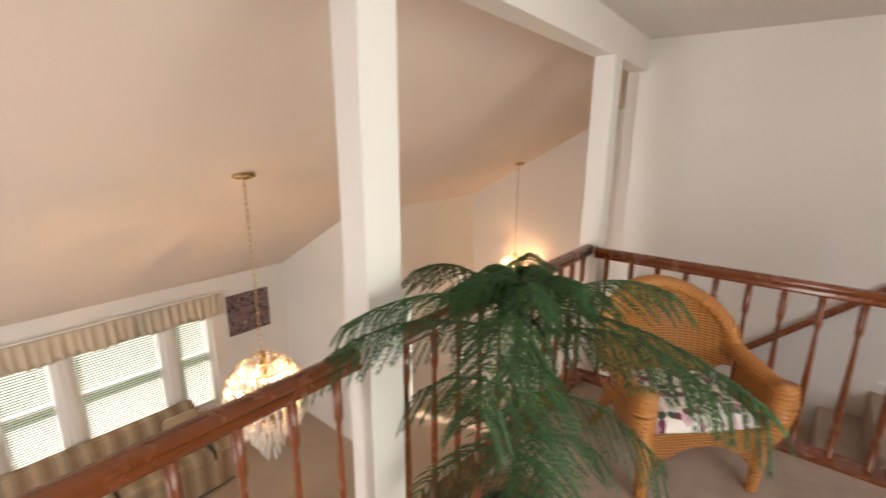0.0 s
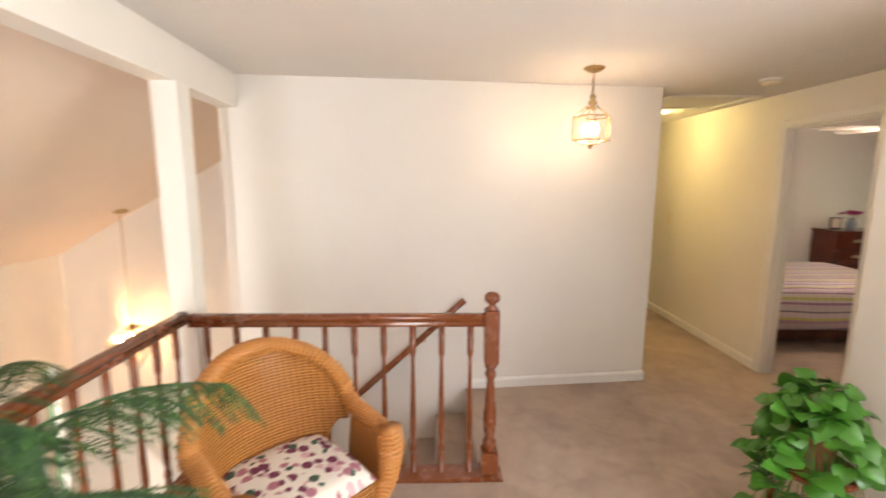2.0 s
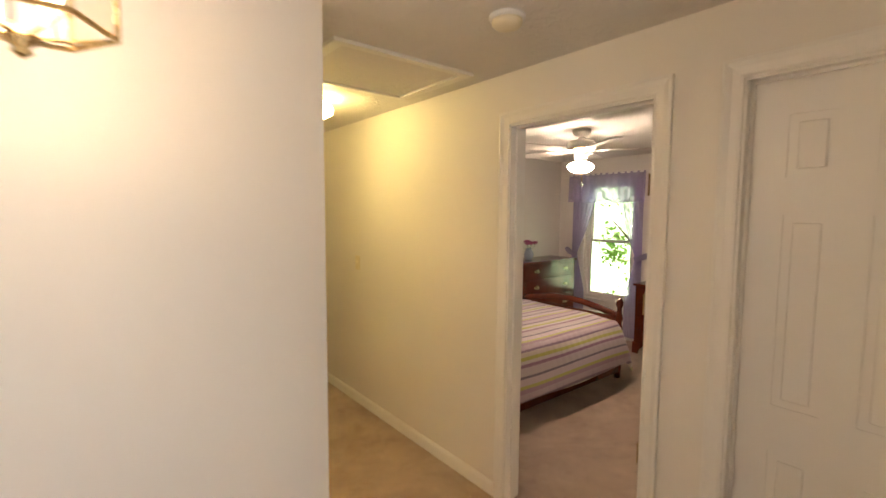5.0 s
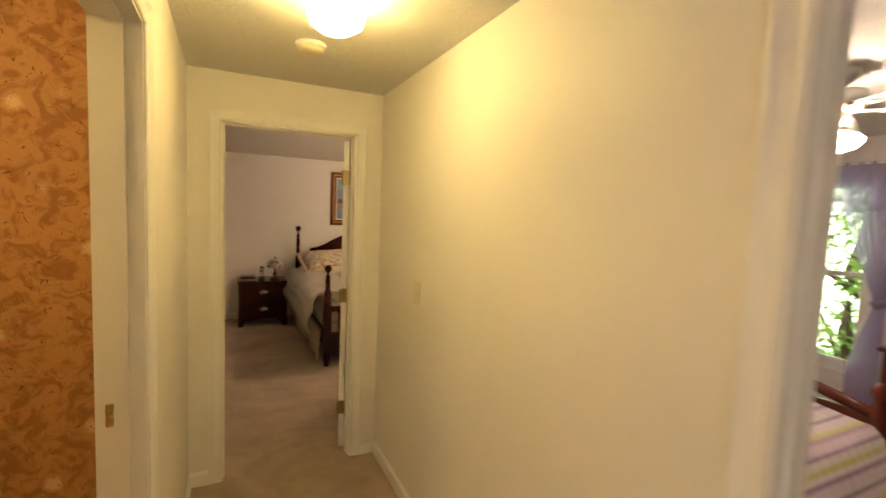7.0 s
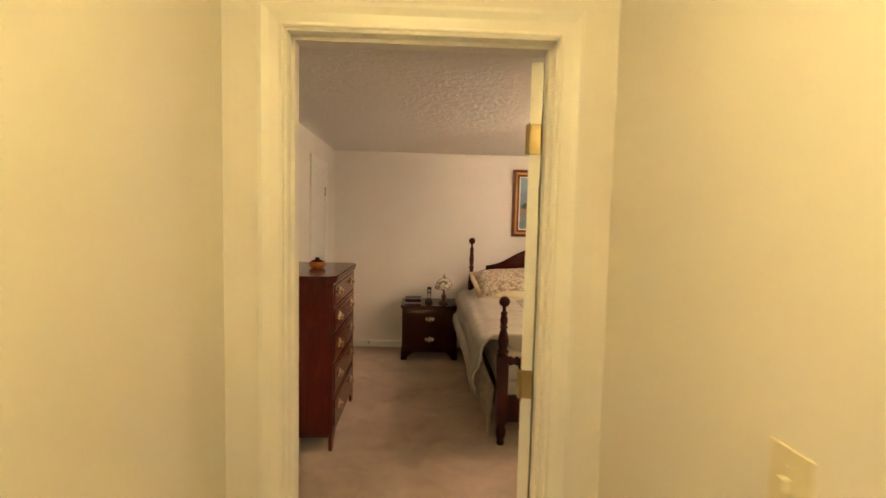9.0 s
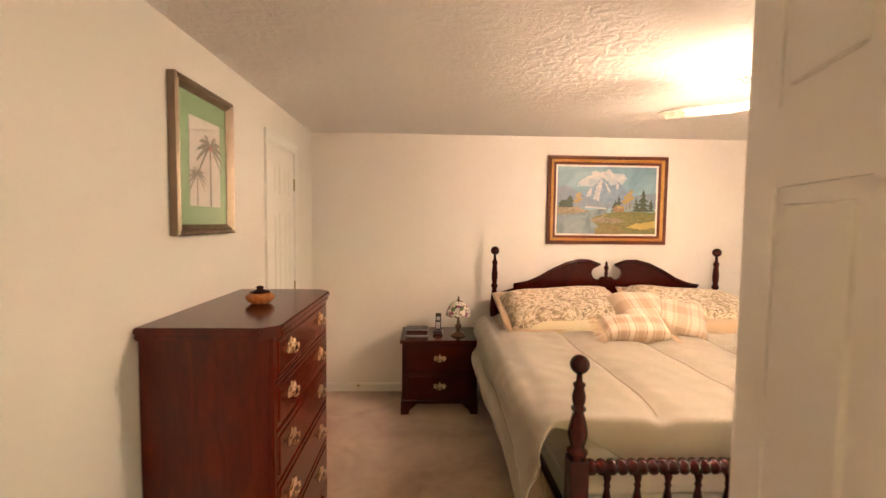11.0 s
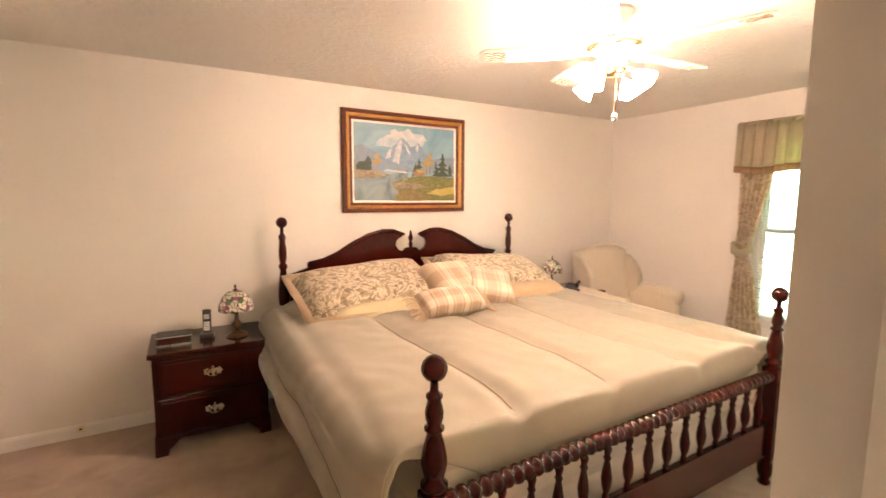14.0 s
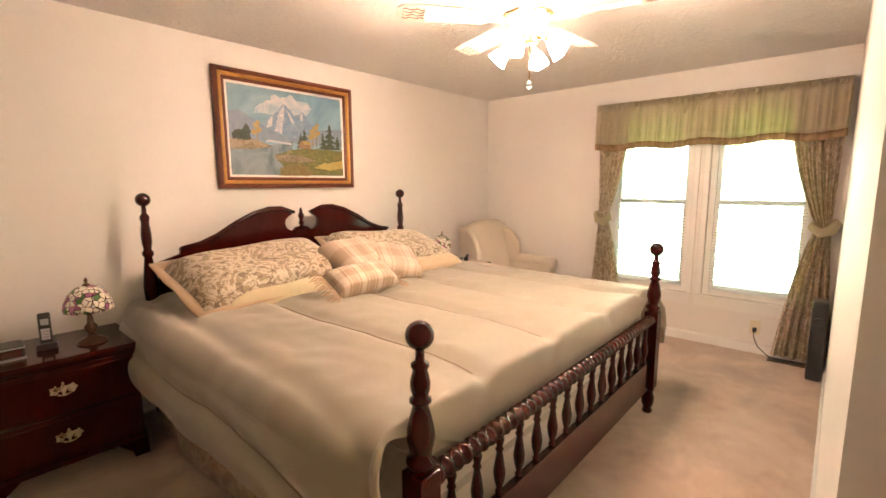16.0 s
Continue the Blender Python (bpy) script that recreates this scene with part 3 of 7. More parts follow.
blot = k.ramp(k.math('ADD', vd, k.math('MULTIPLY', k.noise(40, 3), 0.5)), [(0.74, (1, 1, 1)), (0.82, (0, 0, 0))])
fl = k.ramp(pick, [(0.0, (0.17, 0.03, 0.07)), (0.3, (0.42, 0.17, 0.22)), (0.5, (0.05, 0.09, 0.06)), (0.66, (0.62, 0.40, 0.44)), (0.8, (0.75, 0.70, 0.64))], True)
M_FLORAL = k.colour(k.mix(blot, (0.76, 0.71, 0.64), fl)).bump(k.noise(300, 2), 0.2, 0.003).m


def coil(points, radius, pitch, swell=0.10):
    """A rolled edge wound with cane: a tube whose girth ripples once a winding."""
    pts = [Vector(p) for p in points]
    out, girth, run = [], [], 0.0
    rad = radius if isinstance(radius, list) else [radius] * len(pts)
    for a, b, ra, rb in zip(pts, pts[1:], rad, rad[1:]):
        n = max(1, round((b - a).length / (pitch / 4)))
        for i in range(n):
            out.append(a.lerp(b, i / n))
            girth.append((ra + (rb - ra) * i / n) * (1 + swell * math.cos(2 * math.pi * (run + (b - a).length * i / n) / pitch)))
        run += (b - a).length
    return tube(out, girth, 12)


def wicker_chair():
    root = thing("wicker_armchair", "honey-coloured wicker armchair with a floral seat cushion", "chair")
    # rounded back hood that sweeps down into the arms
    def back(u, v):
        a = (u - 0.5) * math.pi
        s = math.sin(a)
        top = 0.56 + 0.35 * max(0.0, math.cos(a)) ** 0.8
        low = 0.30 + 0.20 * max(0.0, min(1.0, (abs(s) - 0.62) / 0.25))
        return Vector((0.375 * s, 0.22 - 0.14 * s * s + 0.10 * v * math.cos(a), low + (top - low) * v))
    part("back", sheet(back, 34, 14, 0.022), M_WICKER, root, "woven wicker back", True)
    rim = []
    for i in range(37):
        p = back(i / 36, 1.0)
        rim.append(p)
    arm = [Vector((s, -0.27 + 0.34 * j / 6, 0.575 - 0.02 * math.cos(j / 6 * math.pi))) for s in (0,) for j in range(6)]
    left = [Vector((-0.36, a.y, a.z)) for a in arm]
    right = [Vector((0.36, a.y, a.z)) for a in reversed(arm)]
    part("rolled_rim", coil(left + rim[1:-1] + right, 0.043, 0.024), M_WICKER2, root, "thick rolled wicker edge", True)
    for s in (-1, 1):
        def side(u, v):
            return Vector((s * (0.32 + 0.03 * v), -0.26 + 0.26 * u, 0.28 + 0.28 * v))
        part("arm_panel", sheet(side, 8, 8, 0.02), M_WICKER, root, "", True)
        part("arm_front", coil([(s * 0.34, -0.285, 0.60), (s * 0.345, -0.29, 0.5), (s * 0.33, -0.285, 0.36), (s * 0.30, -0.275, 0.28)], [0.055, 0.06, 0.046, 0.036], 0.024), M_WICKER2, root, "", True)
        part("front_leg", coil([(s * 0.30, -0.275, 0.36), (s * 0.295, -0.27, 0.18), (s * 0.29, -0.265, 0.0)], [0.036, 0.032, 0.026], 0.018, 0.07), M_WICKER2, root, "", True)
        part("rear_leg", tube([(s * 0.25, 0.2, 0.34), (s * 0.27, 0.25, 0.15), (s * 0.29, 0.31, 0.0)], [0.026, 0.024, 0.02], 10), M_WICKER2, root, "", True)
        part("side_apron", sheet(lambda u, v: Vector((s * 0.285, -0.25 + 0.47 * u, 0.36 - v * (0.05 + 0.14 * abs(2 * u - 1) ** 2.2))), 16, 4, 0.02), M_WICKER, root, "", True)
    part("front_apron", sheet(lambda u, v: Vector((-0.27 + 0.54 * u, -0.275, 0.37 - v * (0.09 + 0.15 * abs(2 * u - 1) ** 2.4))), 18, 4, 0.022), M_WICKER, root, "arched woven apron", True)
    part("seat", box(-0.30, 0.30, -0.27, 0.23, 0.335, 0.372, 0.012), M_WICKER, root)
    def cush(u, v):
        x, y = 2 * u - 1, 2 * v - 1
        e = (1 - abs(x) ** 5) * (1 - abs(y) ** 5)
        return Vector((0.275 * x * (1 - 0.05 * y * y), -0.02 + 0.265 * y * (1 - 0.05 * x * x) - 0.01, 0.385 + 0.065 * max(e, 0) ** 0.45 + 0.006 * noise.noise(Vector((x * 3, y * 3, 1)))))
    bm = sheet(cush, 18, 18)
    bm2 = sheet(lambda u, v: Vector((cush(u, v).x, cush(u, v).y, 0.374)), 18, 18)
    merge(bm, bm2)
    bmesh.ops.bridge_loops(bm, edges=[e for e in bm.edges if e.is_boundary])
    part("cushion", bm, M_FLORAL, root, "white cushion with mauve and green flowers", True)
    return root


wicker_chair().matrix_world = pose(-0.04, 2.06, 0, 0, 0, 45) @ Matrix.Scale(0.94, 4)

# Norfolk pine in a pot
k = Mat("pine_needles", 0.6)
isl = k.n.new("ShaderNodeNewGeometry").outputs["Random Per Island"]
M_PINE = k.colour(k.mix(k.noise(4, 2), k.ramp(isl, [(0, (0.008, 0.030, 0.012)), (0.6, (0.020, 0.072, 0.022)), (1, (0.10, 0.25, 0.04))]), (0.018, 0.062, 0.018))).m
M_BARK = paint("plant_bark", (0.10, 0.06, 0.035), 0.9, 0.3, 0.5, 60)
M_POT = paint("terracotta_pot", (0.30, 0.09, 0.045), 0.6, 0.2, 0.2, 40)
M_SOIL = paint("potting_soil", (0.03, 0.02, 0.015), 0.95, 0.4, 0.8, 60)


def needle(bm, p, d, length, width):
    side = d.cross(Vector((0, 0, 1)))
    side = side.normalized() * width if side.length > 1e-3 else Vector((width, 0, 0))
    up = side.cross(d).normalized() * width * 0.6
    tip = bm.verts.new(p + d * length)
    a, b, c = bm.verts.new(p + side), bm.verts.new(p - side * 0.5 + up), bm.verts.new(p - side * 0.5 - up)
    bm.faces.new((a, b, tip))
    bm.faces.new((b, c, tip))
    bm.faces.new((c, a, tip))


def pine(height=1.21):
    rnd = random.Random(5)
    root = thing("norfolk_pine", "potted Norfolk Island pine with drooping feathery branches", "plant")
    part("pot", lathe([(0.11, 0), (0.15, 0.26), (0.165, 0.27), (0.165, 0.30), (0.15, 0.30), (0.14, 0.25), (0, 0.25)], 28), M_POT, root, "terracotta pot", True)
    part("soil", lathe([(0.138, 0.245), (0.12, 0.262), (0, 0.268)], 20), M_SOIL, root)
    part("trunk", tube([(0.01 * math.sin(i), 0.01 * math.cos(i * 1.3), 0.25 + i * (height - 0.27) / 8) for i in range(9)], [0.015 - 0.0014 * i for i in range(9)], 8), M_BARK, root, "", True)
    tiers = [(1.15, 0.18, 5), (1.07, 0.62, 6), (0.97, 0.66, 5), (0.76, 0.42, 4), (0.54, 0.36, 4)]
    for ti, (z, reach, n) in enumerate(tiers):
        for b in range(n):
            a = 2 * math.pi * b / n + ti * 0.55 + rnd.uniform(-0.15, 0.15)
            L = reach * rnd.uniform(0.82, 1.12)
            out = Vector((math.cos(a), math.sin(a), 0))
            lift, droop = ((0.10, 0.05) if ti == 1 else (0.12, 0.12)) if ti < 3 else (0.07, 0.18)
            if ti == 0:
                lift, droop = 0.05, 0.05
            pts = [Vector((0, 0, z)) + out * L * s + Vector((0, 0, lift * math.sin(s * math.pi * 0.75) - droop * s * s * L / 0.5)) for s in [i / 14 for i in range(15)]]
            bm = tube(pts, [0.0045 - 0.00025 * i for i in range(15)], 5)
            for i in range(2, 15):
                p = pts[i]
                d0 = (pts[min(i + 1, 14)] - pts[i - 1]).normalized()
                sidev = d0.cross(Vector((0, 0, 1))).normalized()
                for h in range(2 if ti < 3 else 1):
                    q = p + (pts[i - 1] - p) * 0.5 * h
                    for sg in (-1, 1):
                        tl = (0.09 + 0.07 * math.sin(math.pi * i / 15)) * rnd.uniform(0.8, 1.15) * (0.75 if ti == 0 else 1)
                        td = (d0 * 0.75 + sidev * sg * rnd.uniform(0.7, 1.0) + Vector((0, 0, -0.30 + rnd.uniform(-0.25, 0.15)))).normalized()
                        tw = [q + td * tl * s + Vector((0, 0, -0.05 * s * s)) for s in (0, 0.25, 0.5, 0.75, 1.0)]
                        for s0, s1 in zip(tw, tw[1:]):
                            dd = (s1 - s0).normalized()
                            for c in range(3):
                                q2 = s0 + (s1 - s0) * c / 3
                                for sn in (-1, 1):
                                    nd = (dd * 0.9 + dd.cross(Vector((0, 0, 1))) * sn * 0.55 + Vector((0, 0, rnd.uniform(-0.15, 0.35)))).normalized()
                                    needle(bm, q2, nd, 0.025, 0.0029)
                        needle(bm, tw[0], (tw[2] - tw[0]).normalized(), (tw[2] - tw[0]).length * 1.1, 0.0022)
                        needle(bm, tw[2], (tw[4] - tw[2]).normalized(), (tw[4] - tw[2]).length * 1.15, 0.0020)
            part("branch", bm, M_PINE, root)
    return root


pine().matrix_world = pose(-0.33, 1.00, 0, 0, 0, 20)

# pothos on a stand
k = Mat("pothos_leaf", 0.32, Coat_Weight=0.2)
isl = k.n.new("ShaderNodeNewGeometry").outputs["Random Per Island"]
M_POTHOS = k.colour(k.mix(k.noise(22, 3), k.ramp(isl, [(0, (0.03, 0.13, 0.014)), (0.6, (0.07, 0.26, 0.025)), (1, (0.16, 0.40, 0.05))]), (0.05, 0.17, 0.02))).bump(k.noise(30, 2), 0.25, 0.004).m


def leaf_into(bm, m, size, rnd):
    """A heart-shaped leaf, folded along its midrib and curling down at the tip."""
    n = 6
    rows = []
    for i in range(n + 1):
        s = i / n
        w = 0.5 * size * (math.sin(math.pi * min(1, s * 0.92 + 0.10)) ** 0.75) * (1.0 if s > 0.15 else 0.9)
        y = size * (s - 0.06 * math.sin(math.pi * s))
        z = 0.12 * size * math.sin(s * 2.2) - 0.42 * size * s * s
        if i == n:
            rows.append([bm.verts.new(m @ Vector((0, y, z)))])
        else:
            rows.append([bm.verts.new(m @ Vector((x * w, y - 0.1 * size * abs(x) * (1 - s), z + 0.22 * abs(x) * w))) for x in (-1, -0.5, 0, 0.5, 1)])
    for a, b in zip(rows, rows[1:]):
        if len(b) == 1:
            for i in range(4):
                bm.faces.new((a[i], a[i + 1], b[0]))
        else:
            for i in range(4):
                bm.faces.new((a[i], a[i + 1], b[i + 1], b[i]))


def pothos():
    rnd = random.Random(11)
    root = thing("pothos_plant", "bushy green pothos plant in a pot on a wooden stand", "plant")
    part("pot", lathe([(0.06, 0.50), (0.082, 0.62), (0.09, 0.63), (0.09, 0.65), (0.08, 0.65), (0.074, 0.62), (0, 0.62)], 24), M_POT, root, "brown plant pot", True)
    part("stand_top", lathe([(0.15, 0.475), (0.16, 0.485), (0.16, 0.495), (0.15, 0.50), (0, 0.50)], 24), M_RAIL, root)
    for i in range(3):
        a = i * 2.1 + 0.4
        part("stand_leg", tube([(0.10 * math.cos(a), 0.10 * math.sin(a), 0.478), (0.12 * math.cos(a), 0.12 * math.sin(a), 0.25), (0.16 * math.cos(a), 0.16 * math.sin(a), 0.0)], [0.014, 0.012, 0.011], 8), M_RAIL, root, "", True)
    for i in range(270):
        a = rnd.uniform(0, 6.283)
        e = rnd.random() ** 0.6
        r = 0.02 + 0.18 * e
        z = 0.64 + 0.20 * (1 - e ** 2) * rnd.uniform(0.3, 1.15) - 0.5 * max(0, e - 0.45) * rnd.uniform(0, 3.4) - 0.02
        p = Vector((r * math.cos(a), r * math.sin(a), z))
        size = rnd.uniform(0.06, 0.10)
        m = Matrix.Translation(p) @ Euler((rnd.uniform(-0.7, 0.8), rnd.uniform(-0.8, 0.8), a - math.pi / 2 + rnd.uniform(-1.2, 1.2))).to_matrix().to_4x4()
        bm = bmesh.new()
        leaf_into(bm, m, size, rnd)
        tube([(0.02 * math.cos(a), 0.02 * math.sin(a), 0.64), (p.x * 0.6, p.y * 0.6, (p.z + 0.68) / 2 + 0.05), p], 0.0016, 5, bm)
        part("leaf", bm, M_POTHOS, root, "", True)
    return root


pothos().matrix_world = pose(2.085, 1.93, 0)

# brass and glass lantern
M_LGLASS = Mat("lantern_glass", 0.05, Transmission_Weight=1.0, IOR=1.2).colour((0.98, 0.96, 0.92)).m
lan = thing("hanging_lantern", "six-sided brass and glass hanging lantern, lit", "ceiling light")
part("canopy", lathe([(0.0, H), (0.062, H), (0.064, H - 0.008), (0.05, H - 0.02), (0.018, H - 0.03), (0, H - 0.032)], 28), M_BRASS, lan, "", True)
part("chain", tube([(0, 0, H - 0.03), (0, 0, 2.13)], 0.004, 6), M_BRASS, lan)
part("finial", lathe([(0, 2.145), (0.012, 2.14), (0.02, 2.125), (0.012, 2.11), (0.026, 2.095), (0.026, 2.085), (0.014, 2.07), (0.03, 2.05), (0, 2.045)], 16), M_BRASS, lan, "", True)
for i in range(6):
    a, b = math.pi / 3 * i, math.pi / 3 * (i + 1)
    P = lambda r, an, z: Vector((r * math.cos(an), r * math.sin(an), z))
    bm = tube([P(0.118, a, 2.005), P(0.118, b, 2.005)], 0.0045, 6)
    tube([P(0.118, a, 1.862), P(0.118, b, 1.862)], 0.0045, 6, bm)
    tube([P(0.118, a, 2.005), P(0.118, a, 1.862)], 0.004, 6, bm)
    tube([P(0.118, a, 2.005), P(0.10, a, 2.02), P(0.03, a, 2.07)], 0.004, 6, bm)
    tube([P(0.118, a, 1.862), P(0.05, a, 1.845), P(0.0, a, 1.84)], 0.003, 6, bm)
    part("frame_bar", bm, M_BRASS, lan)
    bm = bmesh.new()
    q = [P(0.116, a, 1.866), P(0.116, b, 1.866), P(0.116, b, 2.0), P(0.116, a, 2.0)]
    bm.faces.new([bm.verts.new(v) for v in q])
    bmesh.ops.recalc_face_normals(bm, faces=bm.faces[:])
    bmesh.ops.solidify(bm, geom=bm.faces[:], thickness=0.003)
    pn = part("glass_panel", bm, M_LGLASS, lan, "bevelled clear glass")
    pn.visible_shadow = False
part("bottom_finial", lathe([(0, 1.845), (0.022, 1.843), (0.024, 1.835), (0.010, 1.826), (0.013, 1.818), (0, 1.808)], 14), M_BRASS, lan, "", True)
for i in range(3):
    a = 2.094 * i + 0.3
    part("candle", lathe([(0.009, 1.85), (0.009, 1.90), (0.0, 1.902)], 10, None, Matrix.Translation((0.035 * math.cos(a), 0.035 * math.sin(a), 0))), M_WHITEP, lan)
    part("bulb", lathe([(0, 1.895), (0.013, 1.905), (0.019, 1.925), (0.012, 1.955), (0, 1.975)], 10, None, Matrix.Translation((0.035 * math.cos(a), 0.035 * math.sin(a), 0))), G_LANT, lan, "glowing candle bulb", True)
lan.matrix_world = pose(1.553, 3.18, 0)

# wall and ceiling fittings
def switch(name, m, label="ivory toggle light switch plate"):
    root = thing(name, label, "light switch", "light switches")
    part("plate", box(-0.036, 0.036, 0, 0.006, -0.058, 0.058, 0.003), M_IVORY, root)
    part("toggle", box(-0.005, 0.005, 0.004, 0.018, -0.004, 0.016, 0.002), M_IVORY, root)
    for z in (-0.03, 0.03):
        part("screw", lathe([(0.003, 0), (0.003, 0.0075), (0, 0.008)], 8, None, pose(0, 0, z, -90, 0, 0)), M_IVORY, root)
    root.matrix_world = m
    return root


switch("light_switch", pose(2.453, 2.014, 1.227, 0, 0, 90))
switch("light_switch", pose(3.347, 5.52, 1.175, 0, 0, 90))


def smoke(x, y):
    root = thing("smoke_detector", "round off-white smoke detector on the ceiling", "smoke detector", "smoke detectors")
    part("base", lathe([(0.066, H), (0.066, H - 0.012), (0.06, H - 0.016), (0, H - 0.016)], 28), M_WHITEP, root, "", True)
    part("cover", lathe([(0.056, H - 0.014), (0.056, H - 0.03), (0.046, H - 0.04), (0.02, H - 0.043), (0, H - 0.043)], 28), M_IVORY, root, "", True)
    root.matrix_world = pose(x, y, 0)


smoke(2.85, 3.43)
smoke(2.80, 5.52)

vent = thing("air_return_grille", "white slatted air return grille on the wall", "vent")
part("frame", box(-0.005, 0.62, -0.012, 0.0, 0, 0.035, 0.002, 1, box(-0.005, 0.62, -0.012, 0.0, 0.19, 0.225, 0.002, 1, box(-0.005, 0.032, -0.012, 0.0, 0.035, 0.19, 0.002, 1, box(0.583, 0.62, -0.012, 0.0, 0.035, 0.19, 0.002, 1)))), M_WHITEP, vent)
part("divider", box(0.205, 0.222, -0.010, 0.0, 0.035, 0.19, bm=box(0.39, 0.407, -0.010, 0.0, 0.035, 0.19)), M_WHITEP, vent)
part("dark_backing", box(0.03, 0.585, -0.0025, 0.0, 0.033, 0.192), M_BLACK, vent)
for i in range(12):
    part("slat", box(0.033, 0.582, -0.0045, 0.0045, -0.0009, 0.0009), M_WHITEP, vent).matrix_basis = pose(0, -0.006, 0.042 + i * 0.0128, 42, 0, 0)
vent.matrix_world = pose(2.453, 2.045, 2.0, 0, 0, -90)

hatch = thing("attic_hatch", "white attic hatch panel with a trim frame", "attic hatch", "", (0, 0, 0), 0, "structure")
part("panel", box(2.50, 3.15, 4.05, 4.60, H - 0.008, H - 0.002, 0.002, 1), M_CEIL, hatch)
bm = bmesh.new()
for x0, x1, y0, y1 in ((2.44, 3.21, 4.0, 4.045), (2.44, 3.21, 4.605, 4.65), (2.44, 2.495, 4.045, 4.605), (3.155, 3.21, 4.045, 4.605)):
    box(x0, x1, y0, y1, H - 0.018, H, 0.005, 2, bm)
part("frame", bm, M_TRIM, hatch)

hl = thing("hall_ceiling_light", "frosted glass flush ceiling light, lit", "ceiling light")
part("base", lathe([(0.062, H), (0.062, H - 0.020), (0.055, H - 0.026), (0, H - 0.026)], 28), M_WHITEP, hl, "", True)
part("globe", lathe([(0.052, H - 0.026), (0.082, H - 0.042), (0.096, H - 0.068), (0.088, H - 0.098), (0.05, H - 0.122), (0, H - 0.13)], 20), G_HALL, hl, "glowing frosted glass bowl", True)
hl.matrix_world = pose(2.80, 5.0, 0)
# unseen copy added in the bathroom to brighten the wallpaper
copy_thing(hl, pose(1.45, 4.45, 0))
st = thing("strike_plate", "small brass strike plate on the bathroom door jamb", "strike plate")
part("plate", box(2.19, 2.225, 4.802, 4.807, 1.0, 1.06, 0.001, 1), M_BRASS, st)

# ==== living room and foyer ====
M_CRYS = Mat("crystal", 0.12, Transmission_Weight=0.55, IOR=1.5).colour((0.95, 0.93, 0.88)).m


def chandelier(x, y, top, z0, z1, r, label, lit):
    """Tiers of hanging prisms on brass rings round glowing bulbs; z0 is the lowest point."""
    root = thing("crystal_chandelier", label, "chandelier", "chandeliers")
    part("canopy", lathe([(0, top + 0.03), (0.085, top + 0.01), (0.085, top - 0.012), (0.05, top - 0.03), (0, top - 0.035)], 24), M_BRASS, root, "", True)
    bm = bmesh.new()
    n = int((top - z1) / 0.045)
    for i in range(n):
        z = top - 0.03 - i * (top - 0.03 - z1) / n
        pts = [Vector((0.011 * math.cos(a), 0, z - 0.024 + 0.03 * math.sin(a))) for a in [j * math.pi / 4 for j in range(9)]]
        if i % 2:
            pts = [Vector((0, p.x, p.z)) for p in pts]
        tube(pts, 0.0028, 4, bm)
    part("chain", bm, M_BRASS, root)
    part("stem", lathe([(0.012, z1 + 0.03), (0.03, z1), (0.018, z1 - 0.04), (0.03, z1 - 0.1), (0.02, (z0 + z1) / 2), (0, (z0 + z1) / 2 - 0.05)], 12), M_BRASS, root, "", True)
    hgt = z1 - z0
    tiers = [(0.02, 0.35, 10), (0.10, 0.66, 16), (0.19, 0.88, 22), (0.29, 1.0, 26), (0.40, 1.0, 26), (0.51, 0.84, 20), (0.62, 0.56, 14), (0.74, 0.36, 10), (0.86, 0.2, 6)]
    for t, f, n in tiers:
        z = z1 - t * hgt
        R = r * f
        part("ring", tube([(R * math.cos(a), R * math.sin(a), z) for a in [2 * math.pi * i / 24 for i in range(25)]], 0.005, 5), M_BRASS, root, "", True)
        me = None
        for i in range(n):
            a = 2 * math.pi * i / n
            m = Matrix.Translation((R * math.cos(a), R * math.sin(a), z)) @ pose(0, 0, 0, 0, 0, math.degrees(a))
            if me is None:
                L = 0.115 * hgt / 0.8
                bm = lathe([(0, 0), (0.012, -0.012), (0.007, -0.024), (0.021, -0.04), (0.017, -0.04 - L * 0.6), (0, -0.04 - L)], 6)
                ob = part("crystal_drop", bm, M_CRYS, root, "clear faceted glass drop")
                me = ob.data
                ob.matrix_basis = m
            else:
                shared("crystal_drop", me, root, m)
    for i in range(6):
        a = math.pi / 3 * i
        R = r * 0.62
        z = z1 - 0.34 * hgt
        part("arm", tube([(0, 0, z - 0.1), (R * 0.5 * math.cos(a), R * 0.5 * math.sin(a), z - 0.13), (R * math.cos(a), R * math.sin(a), z - 0.04)], 0.006, 6), M_BRASS, root, "", True)
        part("bulb", lathe([(0, z - 0.03), (0.012, z - 0.02), (0.018, z), (0.011, z + 0.03), (0, z + 0.05)], 10, None, Matrix.Translation((R * math.cos(a), R * math.sin(a), 0))), lit, root, "glowing bulb", True)
    root.matrix_world = pose(x, y, 0)
    return root


chandelier(-2.83, 1.36, vault(-2.83), -0.98, -0.08, 0.31, "large crystal chandelier on a brass chain, lit, over the living room", G_CHAN)
chandelier(-3.0, 5.5, vault(-3.0), -0.62, -0.12, 0.24, "crystal chandelier on a long chain in the foyer, lit", G_CHAN2)

k = Mat("striped_sofa_cloth", 0.85)
s = k.wave(1.5, 0.0, k.co, 'Y', 0, 0)
M_STRIPE = k.colour(k.ramp(s, [(0, (0.24, 0.16, 0.09)), (0.25, (0.36, 0.24, 0.13)), (0.5, (0.22, 0.22, 0.16)), (0.75, (0.42, 0.31, 0.19))], True)).bump(k.noise(250, 2), 0.2, 0.004).m
M_TANPILLOW = cloth("tan_pillow_cloth", (0.36, 0.26, 0.15), (0.42, 0.32, 0.2))


